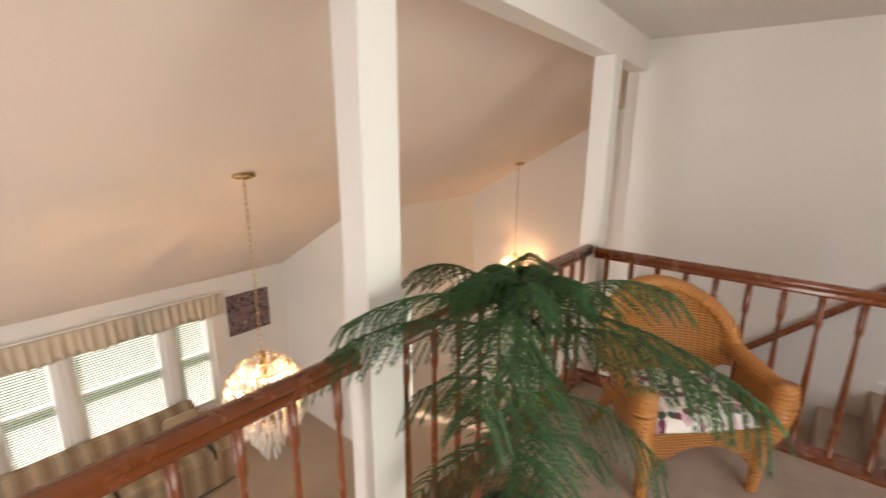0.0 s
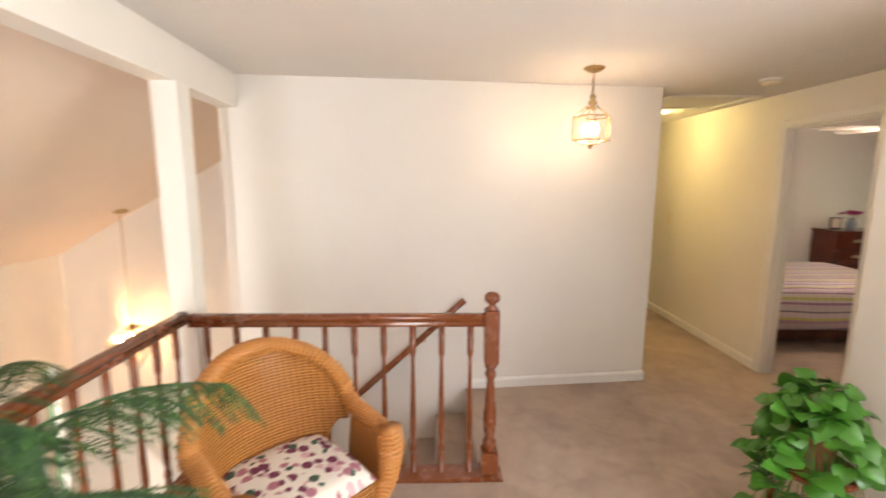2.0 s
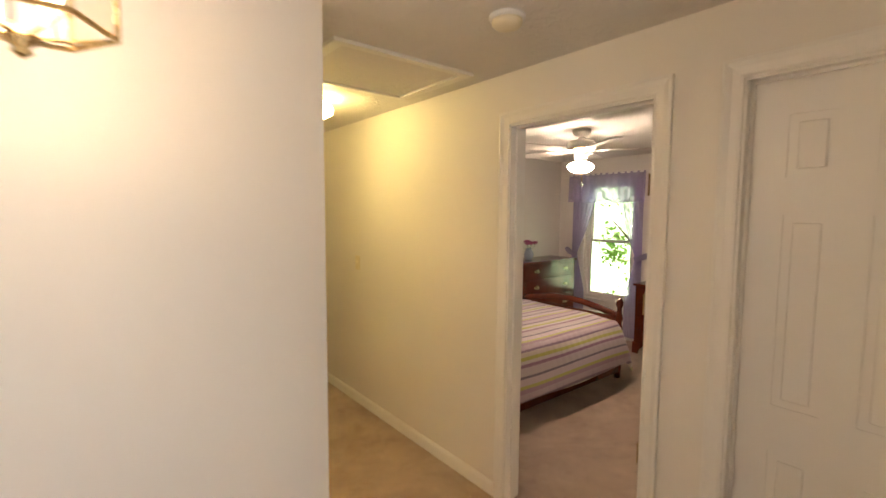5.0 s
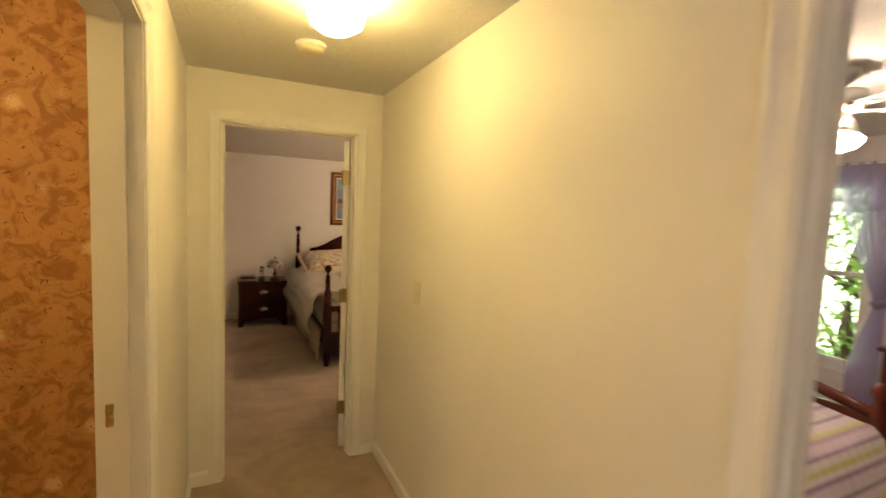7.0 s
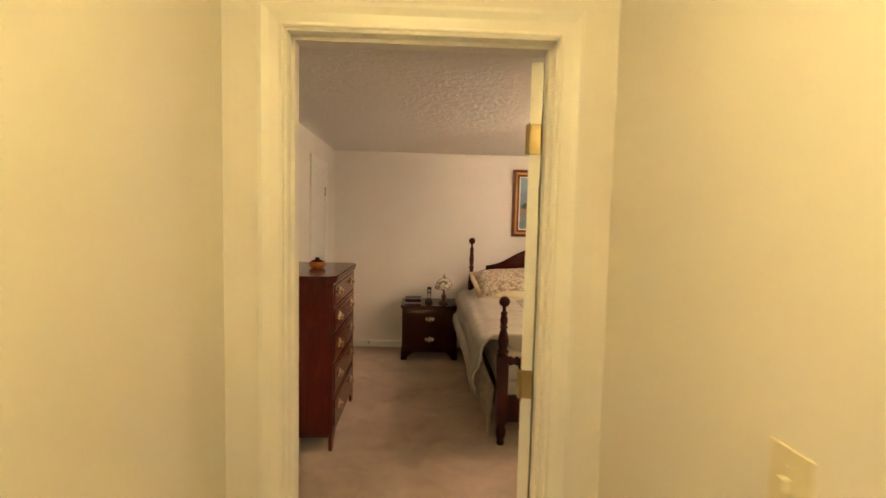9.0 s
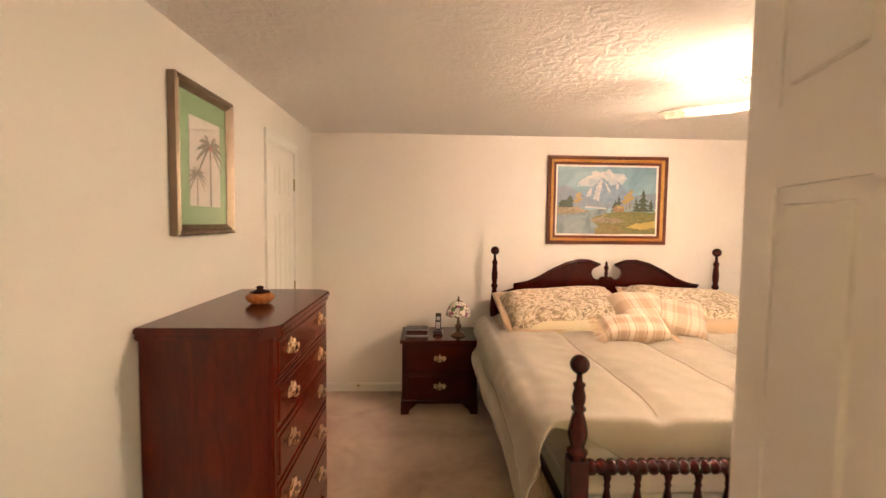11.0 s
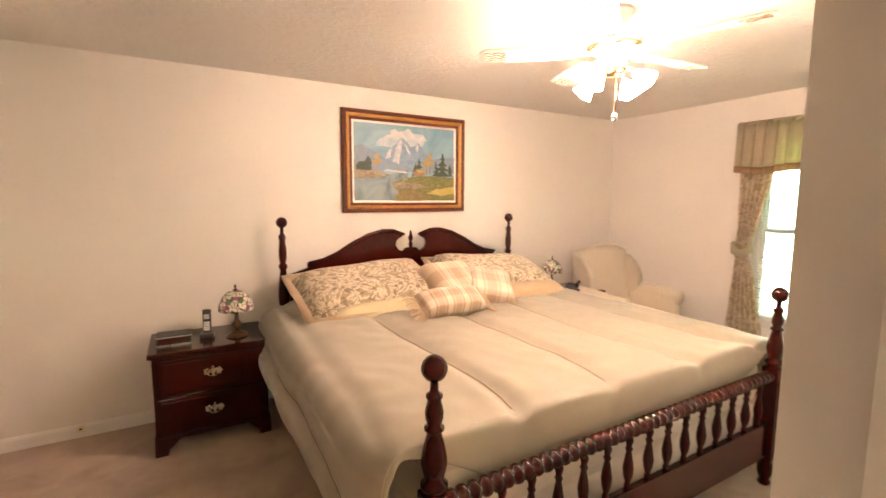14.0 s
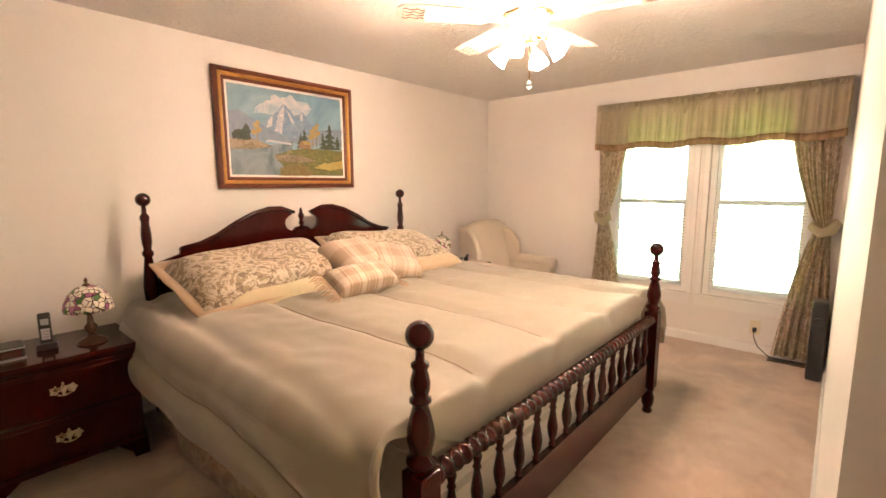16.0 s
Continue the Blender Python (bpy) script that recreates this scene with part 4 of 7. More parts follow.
def cushion_bm(sx, sy, sz, n=12, seed=0, power=5.0):
    """A soft pillow lying flat: full in the middle, pinched at the seam."""
    bm = bmesh.new()
    top, bot = [], []
    for i in range(n + 1):
        a, b = [], []
        for j in range(n + 1):
            x, y = 2 * i / n - 1, 2 * j / n - 1
            e = max(0.0, (1 - abs(x) ** power) * (1 - abs(y) ** power)) ** 0.5
            cx, cy = sx * x * (1 - 0.06 * (1 - y * y) * 0 - 0.05 * (1 - abs(y)) * 0 + 0.03 * (abs(y) ** 3)), sy * y * (1 + 0.03 * abs(x) ** 3)
            wob = 0.12 * noise.noise(Vector((x * 1.7 + seed, y * 1.7, seed * 0.3)))
            a.append(bm.verts.new((cx, cy, sz * e * (1 + wob))))
            edge = i in (0, n) or j in (0, n)
            b.append(a[-1] if edge else bm.verts.new((cx, cy, -sz * e * (1 - wob))))
        top.append(a)
        bot.append(b)
    for i in range(n):
        for j in range(n):
            bm.faces.new((top[i][j], top[i + 1][j], top[i + 1][j + 1], top[i][j + 1]))
            bm.faces.new((bot[i][j], bot[i][j + 1], bot[i + 1][j + 1], bot[i + 1][j]))
    return bm


sofa = thing("striped_sofa", "striped tan and green sofa below the living room windows", "sofa")
part("base", box(-0.85, 0.02, -1.05, 1.05, 0.06, 0.42, 0.03, 3), M_STRIPE, sofa)
part("back", prism([(-0.86, 0.4), (-0.60, 0.4), (-0.66, 0.78), (-0.70, 0.86), (-0.78, 0.89), (-0.86, 0.85)], 2.1, Matrix.Translation((0, -1.05, 0)), 0.02), M_STRIPE, sofa)
for s in (-1, 1):
    part("arm", prism([(-0.80, 0.06), (0.02, 0.06), (0.04, 0.55), (-0.02, 0.64), (-0.80, 0.66)], 0.2, Matrix.Translation((0, s * 1.08 - 0.1, 0)), 0.03), M_STRIPE, sofa)
    part("seat_cushion", box(-0.62, 0.03, s * 0.48 - 0.47, s * 0.48 + 0.47, 0.42, 0.56, 0.04, 3), M_STRIPE, sofa)
sofa.matrix_world = pose(-4.70, 0.62, LOW)
pl = thing("throw_pillow", "tan throw pillow propped on the striped sofa", "pillow")
part("cover", cushion_bm(0.2, 0.2, 0.07), M_TANPILLOW, pl, "", True)
pl.matrix_world = pose(-5.22, 1.42, LOW + 0.74, 0, -65, 0)

k = Mat("abstract_print", 0.6)
M_ART = k.colour(k.ramp(k.noise(9, 5, None, 2.5), [(0.38, (0.02, 0.018, 0.025)), (0.46, (0.10, 0.05, 0.055)), (0.54, (0.30, 0.20, 0.19)), (0.6, (0.07, 0.04, 0.04)), (0.68, (0.42, 0.37, 0.34))])).m
art = thing("abstract_canvas", "dark abstract canvas print on the living room wall", "picture")
part("canvas", box(-5.598, -5.57, 2.30, 2.90, -1.1, -0.52, 0.003, 1), M_ART, art)

M_SHEER = cloth("valance_cloth", (0.55, 0.46, 0.34), (0.62, 0.53, 0.40))
M_BLIND = paint("blind_slat", (0.82, 0.84, 0.84), 0.4, 0.02, 0.02)


def blind(name, x, y0, y1, z0, z1, step, label, tilt=30, side=1):
    root = thing(name, label, "blind", "window blinds")
    part("head_rail", box(x - 0.018, x + 0.018, y0, y1, z1 - 0.03, z1, 0.003, 1), M_BLIND, root)
    me = None
    n = int((z1 - 0.04 - z0) / step)
    for i in range(n):
        m = pose(x, (y0 + y1) / 2, z0 + 0.02 + i * step, 0, tilt * side, 0)
        if me is None:
            ob = part("slat", sheet(lambda u, v: Vector((-0.0125 + 0.025 * u, (v - 0.5) * (y1 - y0), 0.002 * math.sin(math.pi * u))), 3, 1, 0.0006), M_BLIND, root)
            me = ob.data
            ob.matrix_basis = m
        else:
            shared("slat", me, root, m)
    part("bottom_rail", box(x - 0.012, x + 0.012, y0, y1, z0 - 0.005, z0 + 0.008, 0.002, 1), M_BLIND, root)
    for y in (y0 + 0.08, y1 - 0.08):
        part("ladder_cord", tube([(x + 0.013 * side, y, z0), (x + 0.013 * side, y, z1 - 0.03)], 0.0012, 4), M_BLIND, root)
    return root


for w in LIVWIN:
    blind("mini_blind", -5.63, w[0] + 0.05, w[1] - 0.05, w[2] + 0.05, w[3] - 0.04, 0.03, "white horizontal mini blind in a living room window", 12)


def swag(name, x, y0, y1, z0, z1, folds, depth, mat, label, side=-1, seed=0, parent=None, flare=0.0):
    """Gathered cloth hanging across x, z1 at the rod."""
    def f(u, v):
        y = y0 + (y1 - y0) * u
        w = noise.noise(Vector((u * folds * 0.5, seed, 0)))
        ph = u * folds * 2 * math.pi + 1.5 * w
        amp = depth * (0.35 + 0.65 * v) * (0.7 + 0.5 * noise.noise(Vector((u * folds, seed + 3, 1))))
        z = z1 + (z0 - z1) * v + 0.012 * math.sin(u * folds * 1.1 + seed) * v
        return Vector((x + side * (0.5 + 0.5 * math.sin(ph)) * amp + side * flare * v, y + 0.006 * math.cos(ph), z))
    return f


val = thing("living_valance", "cream gathered valance across the living room windows", "valance")
part("cloth", sheet(swag("", -5.57, -0.25, 2.22, -0.72, -0.42, 26, 0.05, None, "", 1, 4), 160, 5, 0.003), M_SHEER, val, "", True)
part("rod", tube([(-5.55, -0.3, -0.41), (-5.55, 2.26, -0.41)], 0.012, 8), M_WHITEP, val)

fd = tagged(new("door_front"), "white panelled front door with bright sidelights", "door", kind="structure")
M_FROST = Mat("frosted_glass", 0.25, Transmission_Weight=1.0, IOR=1.3).colour((0.95, 0.98, 1)).m
part("leaf", box(-4.075, -4.03, 4.39, 5.27, LOW + 0.01, -0.6, 0.003, 1), M_TRIM, fd)
for y0, y1 in ((4.48, 4.80), (4.86, 5.18)):
    for z0, z1 in ((-2.4, -1.75), (-1.6, -0.75)):
        part("panel", box(-4.032, -4.024, y0, y1, z0, z1, 0.006, 1), M_TRIM, fd)
for y0, y1 in ((4.08, 4.30), (5.36, 5.58)):
    p = part("sidelight_pane", box(-4.07, -4.062, y0 + 0.02, y1 - 0.02, -2.48, -0.64), M_FROST, fd, "frosted glass sidelight")
    p.visible_shadow = False
    bm = box(-4.09, -4.0, y0, y0 + 0.02, -2.5, -0.62)
    for q in ((-4.09, -4.0, y1 - 0.02, y1, -2.5, -0.62), (-4.09, -4.0, y0, y1, -1.62, -1.58), (-4.09, -4.0, y0, y1, -0.64, -0.62)):
        box(*q, bm=bm)
    part("sidelight_frame", bm, M_TRIM, fd)

# ==== large bedroom ====
def turned(profile, n=20):
    return lathe(profile, n)


def foot_profile(h, low=0.62):
    """Upper turning of a bed post that ends in a ball at height h."""
    b = 0.038
    s = (h - 0.66) / 0.37
    pr = [(0.036, 0.62), (0.026, 0.63), (0.040, 0.645), (0.040, 0.655), (0.026, 0.668)]
    base, top = 0.668, h - 2 * b - 0.02
    span = top - base
    for r, f in ((0.031, 0.06), (0.038, 0.18), (0.037, 0.26), (0.028, 0.42), (0.020, 0.53), (0.029, 0.555), (0.029, 0.585), (0.019, 0.61), (0.026, 0.68), (0.027, 0.76), (0.019, 0.88), (0.024, 0.91), (0.024, 0.94), (0.013, 0.97), (0.012, 1.0)):
        pr.append((r, base + f * span))
    for i in range(9):
        a = -math.pi / 2 + 0.32 + (math.pi - 0.32) * i / 8
        pr.append((max(b * math.cos(a), 0), h - b + b * math.sin(a)))
    pr[-1] = (0, h)
    return pr


def king_bed():
    root = thing("four_poster_bed", "dark mahogany king-size four-poster bed with spindle footboard", "bed")
    XL, XR, YH, YF = 3.375, 5.325, 10.05, 7.907
    for x in (XL, XR):
        for y, h in ((YH, 1.33), (YF, 1.03)):
            post = part("bed_post", turned(foot_profile(h)), M_MAHOG, root, "turned post with a ball finial", True)
            post.location = (x, y, 0)
            part("square_block", box(-0.037, 0.037, -0.037, 0.037, 0.16, 0.625, 0.004), M_MAHOG, post)
            part("foot", lathe([(0.024, 0.0), (0.030, 0.012), (0.022, 0.03), (0.034, 0.06), (0.036, 0.10), (0.026, 0.13), (0.033, 0.145), (0.033, 0.162)], 16), M_MAHOG, post, "", True)
    cx = (XL + XR) / 2
    half = [(-0.935, 0.42), (-0.935, 0.93), (-0.81, 0.97), (-0.81, 1.005), (-0.70, 1.02), (-0.60, 1.06), (-0.48, 1.13), (-0.36, 1.185), (-0.25, 1.212), (-0.16, 1.21), (-0.065, 1.18), (-0.085, 1.158), (-0.10, 1.155), (-0.128, 1.13), (-0.133, 1.10), (-0.12, 1.07), (-0.09, 1.05), (-0.065, 1.052), (-0.05, 1.07), (-0.03, 1.078), (-0.02, 1.065)]
    outline = half + [(-x, z) for x, z in reversed(half)]
    part("headboard", prism(outline, 0.03, Matrix.Translation((cx, YH - 0.012, 0)), 0.003), M_MAHOG, root, "scrolled broken-pediment headboard")
    for s in (-1, 1):
        crest = [(s * -x, z) for x, z in half[3:11]]
        part("crest_moulding", tube([(cx + x, YH - 0.02, z) for x, z in crest], [0.010] + [0.016] * 6 + [0.012], 8), M_MAHOG, root, "", True)
    part("centre_finial", lathe([(0.018, 1.055), (0.022, 1.07), (0.012, 1.085), (0.020, 1.10), (0.011, 1.12), (0.019, 1.14), (0.021, 1.155), (0.010, 1.18), (0.012, 1.19), (0, 1.215)], 14, None, Matrix.Translation((cx, YH + 0.003, 0))), M_MAHOG, root, "", True)
    # bobbin-turned top rail
    n = 46
    L = XR - XL - 0.07
    pr = []
    for i in range(n):
        for r, f in ((0.019, 0.0), (0.030, 0.25), (0.032, 0.5), (0.030, 0.75)):
            pr.append((r, (i + f) * L / n))
    pr.append((0.018, L))
    part("bobbin_rail", lathe(pr, 14, None, Matrix.Translation((XL + 0.035, YF, 0.585)) @ pose(0, 0, 0, 0, 90, 0)), M_MAHOG, root, "bobbin-turned top rail", True)
    me = None
    for i in range(15):
        x = XL + (i + 1) * (XR - XL) / 16
        if me is None:
            ob = part("spindle", lathe([(0.012, 0.345), (0.014, 0.36), (0.009, 0.37), (0.018, 0.40), (0.021, 0.43), (0.015, 0.47), (0.010, 0.50), (0.015, 0.51), (0.010, 0.52), (0.016, 0.545), (0.010, 0.57)], 12), M_MAHOG, root, "", True)
            me = ob.data
        else:
            ob = shared("spindle", me, root, Matrix())
        ob.matrix_basis = Matrix.Translation((x, YF, 0))
    part("foot_panel", box(XL + 0.03, XR - 0.03, YF - 0.015, YF + 0.015, 0.16, 0.345, 0.005), M_MAHOG, root)
    for x in (XL, XR):
        part("side_rail", box(x - 0.014, x + 0.014, YF + 0.03, YH - 0.03, 0.18, 0.34, 0.004), M_MAHOG, root)
    part("box_spring", box(XL + 0.03, XR - 0.03, YF + 0.05, YH - 0.02, 0.2, 0.42, 0.03), M_LINEN, root)
    part("mattress", box(XL + 0.01, XR - 0.01, YF + 0.05, YH - 0.02, 0.42, 0.66, 0.06, 3), M_LINEN, root)
    return root


M_LINEN = cloth("white_ticking", (0.62, 0.58, 0.5), (0.68, 0.64, 0.56))
k = Mat("comforter_satin", 0.42, Sheen_Weight=0.35)
k.colour(k.mix(k.noise(3, 4), (0.265, 0.235, 0.17), (0.32, 0.28, 0.20)))
M_COMF = k.bump(k.mix(0.6, k.noise(14, 4, None, 1.0), k.noise(500, 2)), 0.28, 0.01).m
king_bed()

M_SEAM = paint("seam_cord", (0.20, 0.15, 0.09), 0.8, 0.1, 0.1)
SEAMS = (-1.30, -1.02, -0.56, -0.10, 0.36, 0.82, 1.20)


def comforter():
    root = thing("comforter", "pale sage satin comforter quilted in long channels, spread over the bed", "bedding")
    cx, hw = 4.35, 1.02
    def f(u, v):
        # v runs from the pillows to the foot, u across the bed
        s = (u - 0.5) * 2
        yv = v * 1.12
        drop = 0.0
        y = 10.0 - 2.04 * min(yv, 1.0)
        if yv > 1.0:
            drop = (yv - 1.0) / 0.12 * max(0.0, min(1.0, (1.04 - abs(s) * 1.55) / 0.30)) ** 1.3
            y -= (0.016 + 0.06 * max(0.0, min(1.0, (abs(s) * 1.55 - 1.04) / 0.12))) * (yv - 1.0) / 0.12
        a = abs(s) * 1.55
        sg = 1 if s > 0 else -1
        bulge = 0.03 * noise.noise(Vector((s * 2, v * 5, 2)))
        if a < 1.0:
            x, z = sg * a * hw, 0.735
        elif a < 1.16:
            t = (a - 1.0) / 0.16 * math.pi / 2
            x, z = sg * (hw + 0.11 * math.sin(t)), 0.735 - 0.11 * (1 - math.cos(t))
        else:
            t = (a - 1.16) / 0.39
            x, z = sg * (hw + 0.11 + 0.05 * math.sin(t * 2.6) + bulge * t), 0.625 - 0.25 * t - 0.02 * math.sin(v * 9 + sg)
        edge = max(0.0, v - 0.82) / 0.18
        z -= 0.012 * edge * edge * max(0.0, 1 - max(0.0, a - 1.0) / 0.5)
        if drop:
            z -= 0.16 * drop
            y -= 0.010 * math.sin(drop * math.pi)
        # quilted channels
        xs = x if a < 1.16 else sg * (hw + (a - 1.0) * 0.9)
        d = min(abs(xs - q - 0.03 * math.sin(v * 3 + q * 4) + (0.16 if q < 0.3 else -0.16) * max(0.0, v - 0.72) ** 2 * 14) for q in SEAMS)
        puff = (0.026 * (1 - math.exp(-(d / 0.045) ** 2)) - 0.006) * (1 - 0.5 * edge)
        wr = 0.010 * noise.noise(Vector((x * 4, y * 3, 4))) + 0.005 * noise.noise(Vector((x * 11, y * 9, 1)))
        if a < 1.08:
            z += puff + wr
        else:
            x += sg * (puff + wr)
        return Vector((cx + x, y, z))
    part("cover", sheet(f, 210, 110, 0.010), M_COMF, root, "", True)
    # corded stitching along the channels
    def u_of(x):
        a = abs(x) / hw if abs(x) < hw else 1 + (abs(x) - hw) / 0.9
        return 0.5 + math.copysign(a, x) / 1.55 / 2
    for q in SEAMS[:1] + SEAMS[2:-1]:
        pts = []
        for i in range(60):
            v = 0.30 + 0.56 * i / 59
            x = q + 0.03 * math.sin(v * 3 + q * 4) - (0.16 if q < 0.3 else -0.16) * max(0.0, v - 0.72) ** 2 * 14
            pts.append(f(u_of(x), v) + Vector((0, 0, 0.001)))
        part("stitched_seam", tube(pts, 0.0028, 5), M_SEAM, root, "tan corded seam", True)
    return root


comforter()

k = Mat("bed_skirt_cloth", 0.8, Sheen_Weight=0.2)
k.colour(k.mix(k.ramp(k.noise(12, 4, None, 1.5), [(0.45, (0, 0, 0)), (0.56, (1, 1, 1))]), (0.30, 0.21, 0.12), (0.42, 0.33, 0.21)))
M_SKIRT = k.bump(k.noise(60, 3), 0.2, 0.005).m
sk = thing("bed_skirt", "pleated tan damask bed skirt reaching the carpet", "bedding")
for s, x in ((-1, 3.36), (1, 5.34)):
    def f(u, v):
        w = 0.5 + 0.5 * math.sin(u * 26 + 2 * math.sin(u * 9))
        return Vector((x + s * (0.02 + 0.035 * w * v), 9.95 - 1.95 * u, 0.36 - 0.35 * v))
    part("side_drop", sheet(f, 90, 4, 0.003), M_SKIRT, sk, "", True)

k = Mat("damask_sham", 0.7, Sheen_Weight=0.2)
n1 = k.noise(8, 3, None, 3.0)
scroll = k.ramp(n1, [(0.40, (0, 0, 0)), (0.455, (1, 1, 1)), (0.53, (1, 1, 1)), (0.58, (0, 0, 0))])
dark = k.ramp(k.noise(10, 3, k.stretch((1, 1.3, 1)), 3.0), [(0.57, (0, 0, 0)), (0.60, (1, 1, 1))])
c = k.mix(scroll, (0.31, 0.24, 0.145), (0.55, 0.475, 0.35))
M_DAMASK = k.colour(k.mix(dark, c, (0.20, 0.15, 0.10))).bump(k.noise(300, 2), 0.15, 0.003).m
M_FLANGE = cloth("gold_flange_cloth", (0.40, 0.285, 0.175), (0.48, 0.35, 0.22))
M_YELLOW = cloth("pale_yellow_cloth", (0.50, 0.44, 0.27), (0.56, 0.49, 0.32))
k = Mat("plaid_cushion_cloth", 0.65, Sheen_Weight=0.2)
pa = k.ramp(k.wave(1.9, 0.3, k.co, 'X', 1, 1), [(0, (0.35, 0.25, 0.16)), (0.35, (0.50, 0.40, 0.29)), (0.6, (0.40, 0.29, 0.20)), (0.85, (0.55, 0.47, 0.37))], True)
pb = k.ramp(k.wave(1.6, 0.3, k.co, 'Y', 1, 1), [(0, (0.38, 0.28, 0.19)), (0.5, (0.54, 0.45, 0.34))], True)
M_PLAID = k.colour(k.mix(0.45, pa, pb)).bump(k.noise(200, 2), 0.2, 0.003).m


def sham(m, label, sx=0.46, sy=0.27, mat=None, flange=True, thick=0.10, seed=1, name="pillow_sham"):
    root = thing(name, label, "pillow", "bed pillows")
    cov = part("cover", cushion_bm(sx, sy, thick, 18, seed, 6.0), mat or M_DAMASK, root, "", True)
    if flange:
        o = 0.055
        def f(u, v):
            a = u * 2 * math.pi
            c, s = math.cos(a), math.sin(a)
            q = 1 / max(abs(c), abs(s))
            e = (sx - 0.004 + o * v) * max(-1, min(1, c * q)), (sy - 0.004 + o * v) * max(-1, min(1, s * q))
            return Vector((e[0], e[1], 0.010 * math.sin(u * 40) * v + 0.012 * math.sin(u * 13 + seed) * v))
        part("flange", sheet(f, 120, 2, 0.008), M_FLANGE, root, "flat gold border", True)
    root.matrix_world = m
    return root


sham(pose(3.93, 9.62, 0.785, 10, 0, 0), "pale yellow sleeping pillow under the sham", 0.40, 0.24, M_YELLOW, False, 0.08, 2, "sleeping_pillow")
sham(pose(3.86, 9.66, 0.87, 19, -3, 4), "gold scroll-patterned king pillow sham against the headboard", 0.455, 0.235, seed=3)
sham(pose(4.88, 9.67, 0.875, 19, 4, -5), "gold scroll-patterned king pillow sham against the headboard", 0.455, 0.235, seed=6)
sham(pose(4.92, 9.58, 0.795, 10, 0, 0), "pale peach sleeping pillow under the sham", 0.42, 0.24, M_FLANGE, False, 0.07, 8, "sleeping_pillow")
sham(pose(4.38, 9.46, 0.885, 32, 0, 8), "tan plaid square cushion with a gathered centre", 0.20, 0.17, M_PLAID, False, 0.085, 4, "square_cushion")
sham(pose(4.62, 9.38, 0.85, 24, 10, -22), "tan plaid square cushion slumped on the bed", 0.17, 0.16, M_PLAID, False, 0.08, 7, "square_cushion")


k = Mat("striped_bolster_cloth", 0.7, Sheen_Weight=0.2)
ba = k.ramp(k.wave(2.6, 0.5, k.co, 'X', 1, 1), [(0, (0.34, 0.235, 0.15)), (0.3, (0.48, 0.38, 0.27)), (0.5, (0.30, 0.20, 0.125)), (0.8, (0.55, 0.46, 0.35))], True)
bb = k.ramp(k.wave(3.1, 0.5, k.co, 'Y', 1, 1), [(0, (0.33, 0.23, 0.15)), (0.5, (0.52, 0.43, 0.32))], True)
M_BOLSTER = k.colour(k.mix(0.4, ba, bb)).bump(k.noise(40, 3), 0.35, 0.006).m


def bolster():
    root = thing("fringed_cushion", "oblong plaid cushion with fringed ends", "pillow", "bed pillows")
    part("cover", cushion_bm(0.22, 0.095, 0.08, 16, 9, 4.0), M_BOLSTER, root, "", True)
    rnd = random.Random(2)
    for s in (-1, 1):
        bm = bmesh.new()
        for i in range(26):
            y = -0.115 + 0.23 * i / 25
            tube([(s * 0.215, y * 0.85, 0), (s * 0.25, y * 1.1, -0.004 + rnd.uniform(-0.008, 0.01)), (s * 0.285, y * 1.1, -0.02 + rnd.uniform(-0.02, 0.015))], 0.0035, 4, bm)
        part("fringe", bm, M_FLANGE, root, "gold fringe")
    return root


bolster().matrix_world = pose(4.20, 9.18, 0.825, 30, 0, 2)

# case furniture
def pull(parent, m, metal_mat, big=1.0):
    """Pierced back plate of leafy rosettes with a drooping bail on two posts."""
    bm = bmesh.new()
    n = 24
    for cx, cz, rx, rz, lobes in ((-0.029, 0.002, 0.015, 0.018, 5), (0.029, 0.002, 0.015, 0.018, 5), (0, 0.004, 0.011, 0.024, 4), (-0.014, 0.008, 0.009, 0.006, 3), (0.014, 0.008, 0.009, 0.006, 3)):
        ring = []
        for i in range(n):
            a = 2 * math.pi * i / n
            r = 1 + 0.20 * math.cos(lobes * a)
            ring.append((cx + rx * r * math.cos(a), cz + rz * r * math.sin(a)))
        back = [bm.verts.new((x, 0, z)) for x, z in ring]
        rim = [bm.verts.new((x, -0.002, z)) for x, z in ring]
        face = [bm.verts.new((cx + (x - cx) * 0.75, -0.0045, cz + (z - cz) * 0.75)) for x, z in ring]
        for i in range(n):
            k = (i + 1) % n
            bm.faces.new((back[i], back[k], rim[k], rim[i]))
            bm.faces.new((rim[i], rim[k], face[k], face[i]))
        bm.faces.new(face)
    bm.transform(Matrix.Scale(big, 4))
    bmesh.ops.recalc_face_normals(bm, faces=bm.faces[:])
    part("back_plate", bm, metal_mat, parent, "pierced brass back plate").matrix_basis = m
    for x in (-0.027, 0.027):
        bm = lathe([(0.004, 0), (0.004, 0.014), (0.007, 0.017), (0, 0.021)], 8, None, Matrix.Translation((x, 0, 0)) @ pose(0, 0, 0, 90, 0, 0))
        bm.transform(Matrix.Scale(big, 4))
        part("post", bm, metal_mat, parent, "", True).matrix_basis = m
    bm = tube([(-0.027, -0.016, 0), (-0.026, -0.018, -0.010), (-0.014, -0.019, -0.016), (0, -0.019, -0.018), (0.014, -0.019, -0.016), (0.026, -0.018, -0.010), (0.027, -0.016, 0)], 0.0032, 6)
    bm.transform(Matrix.Scale(big, 4))
    part("bail", bm, metal_mat, parent, "brass bail handle", True).matrix_basis = m


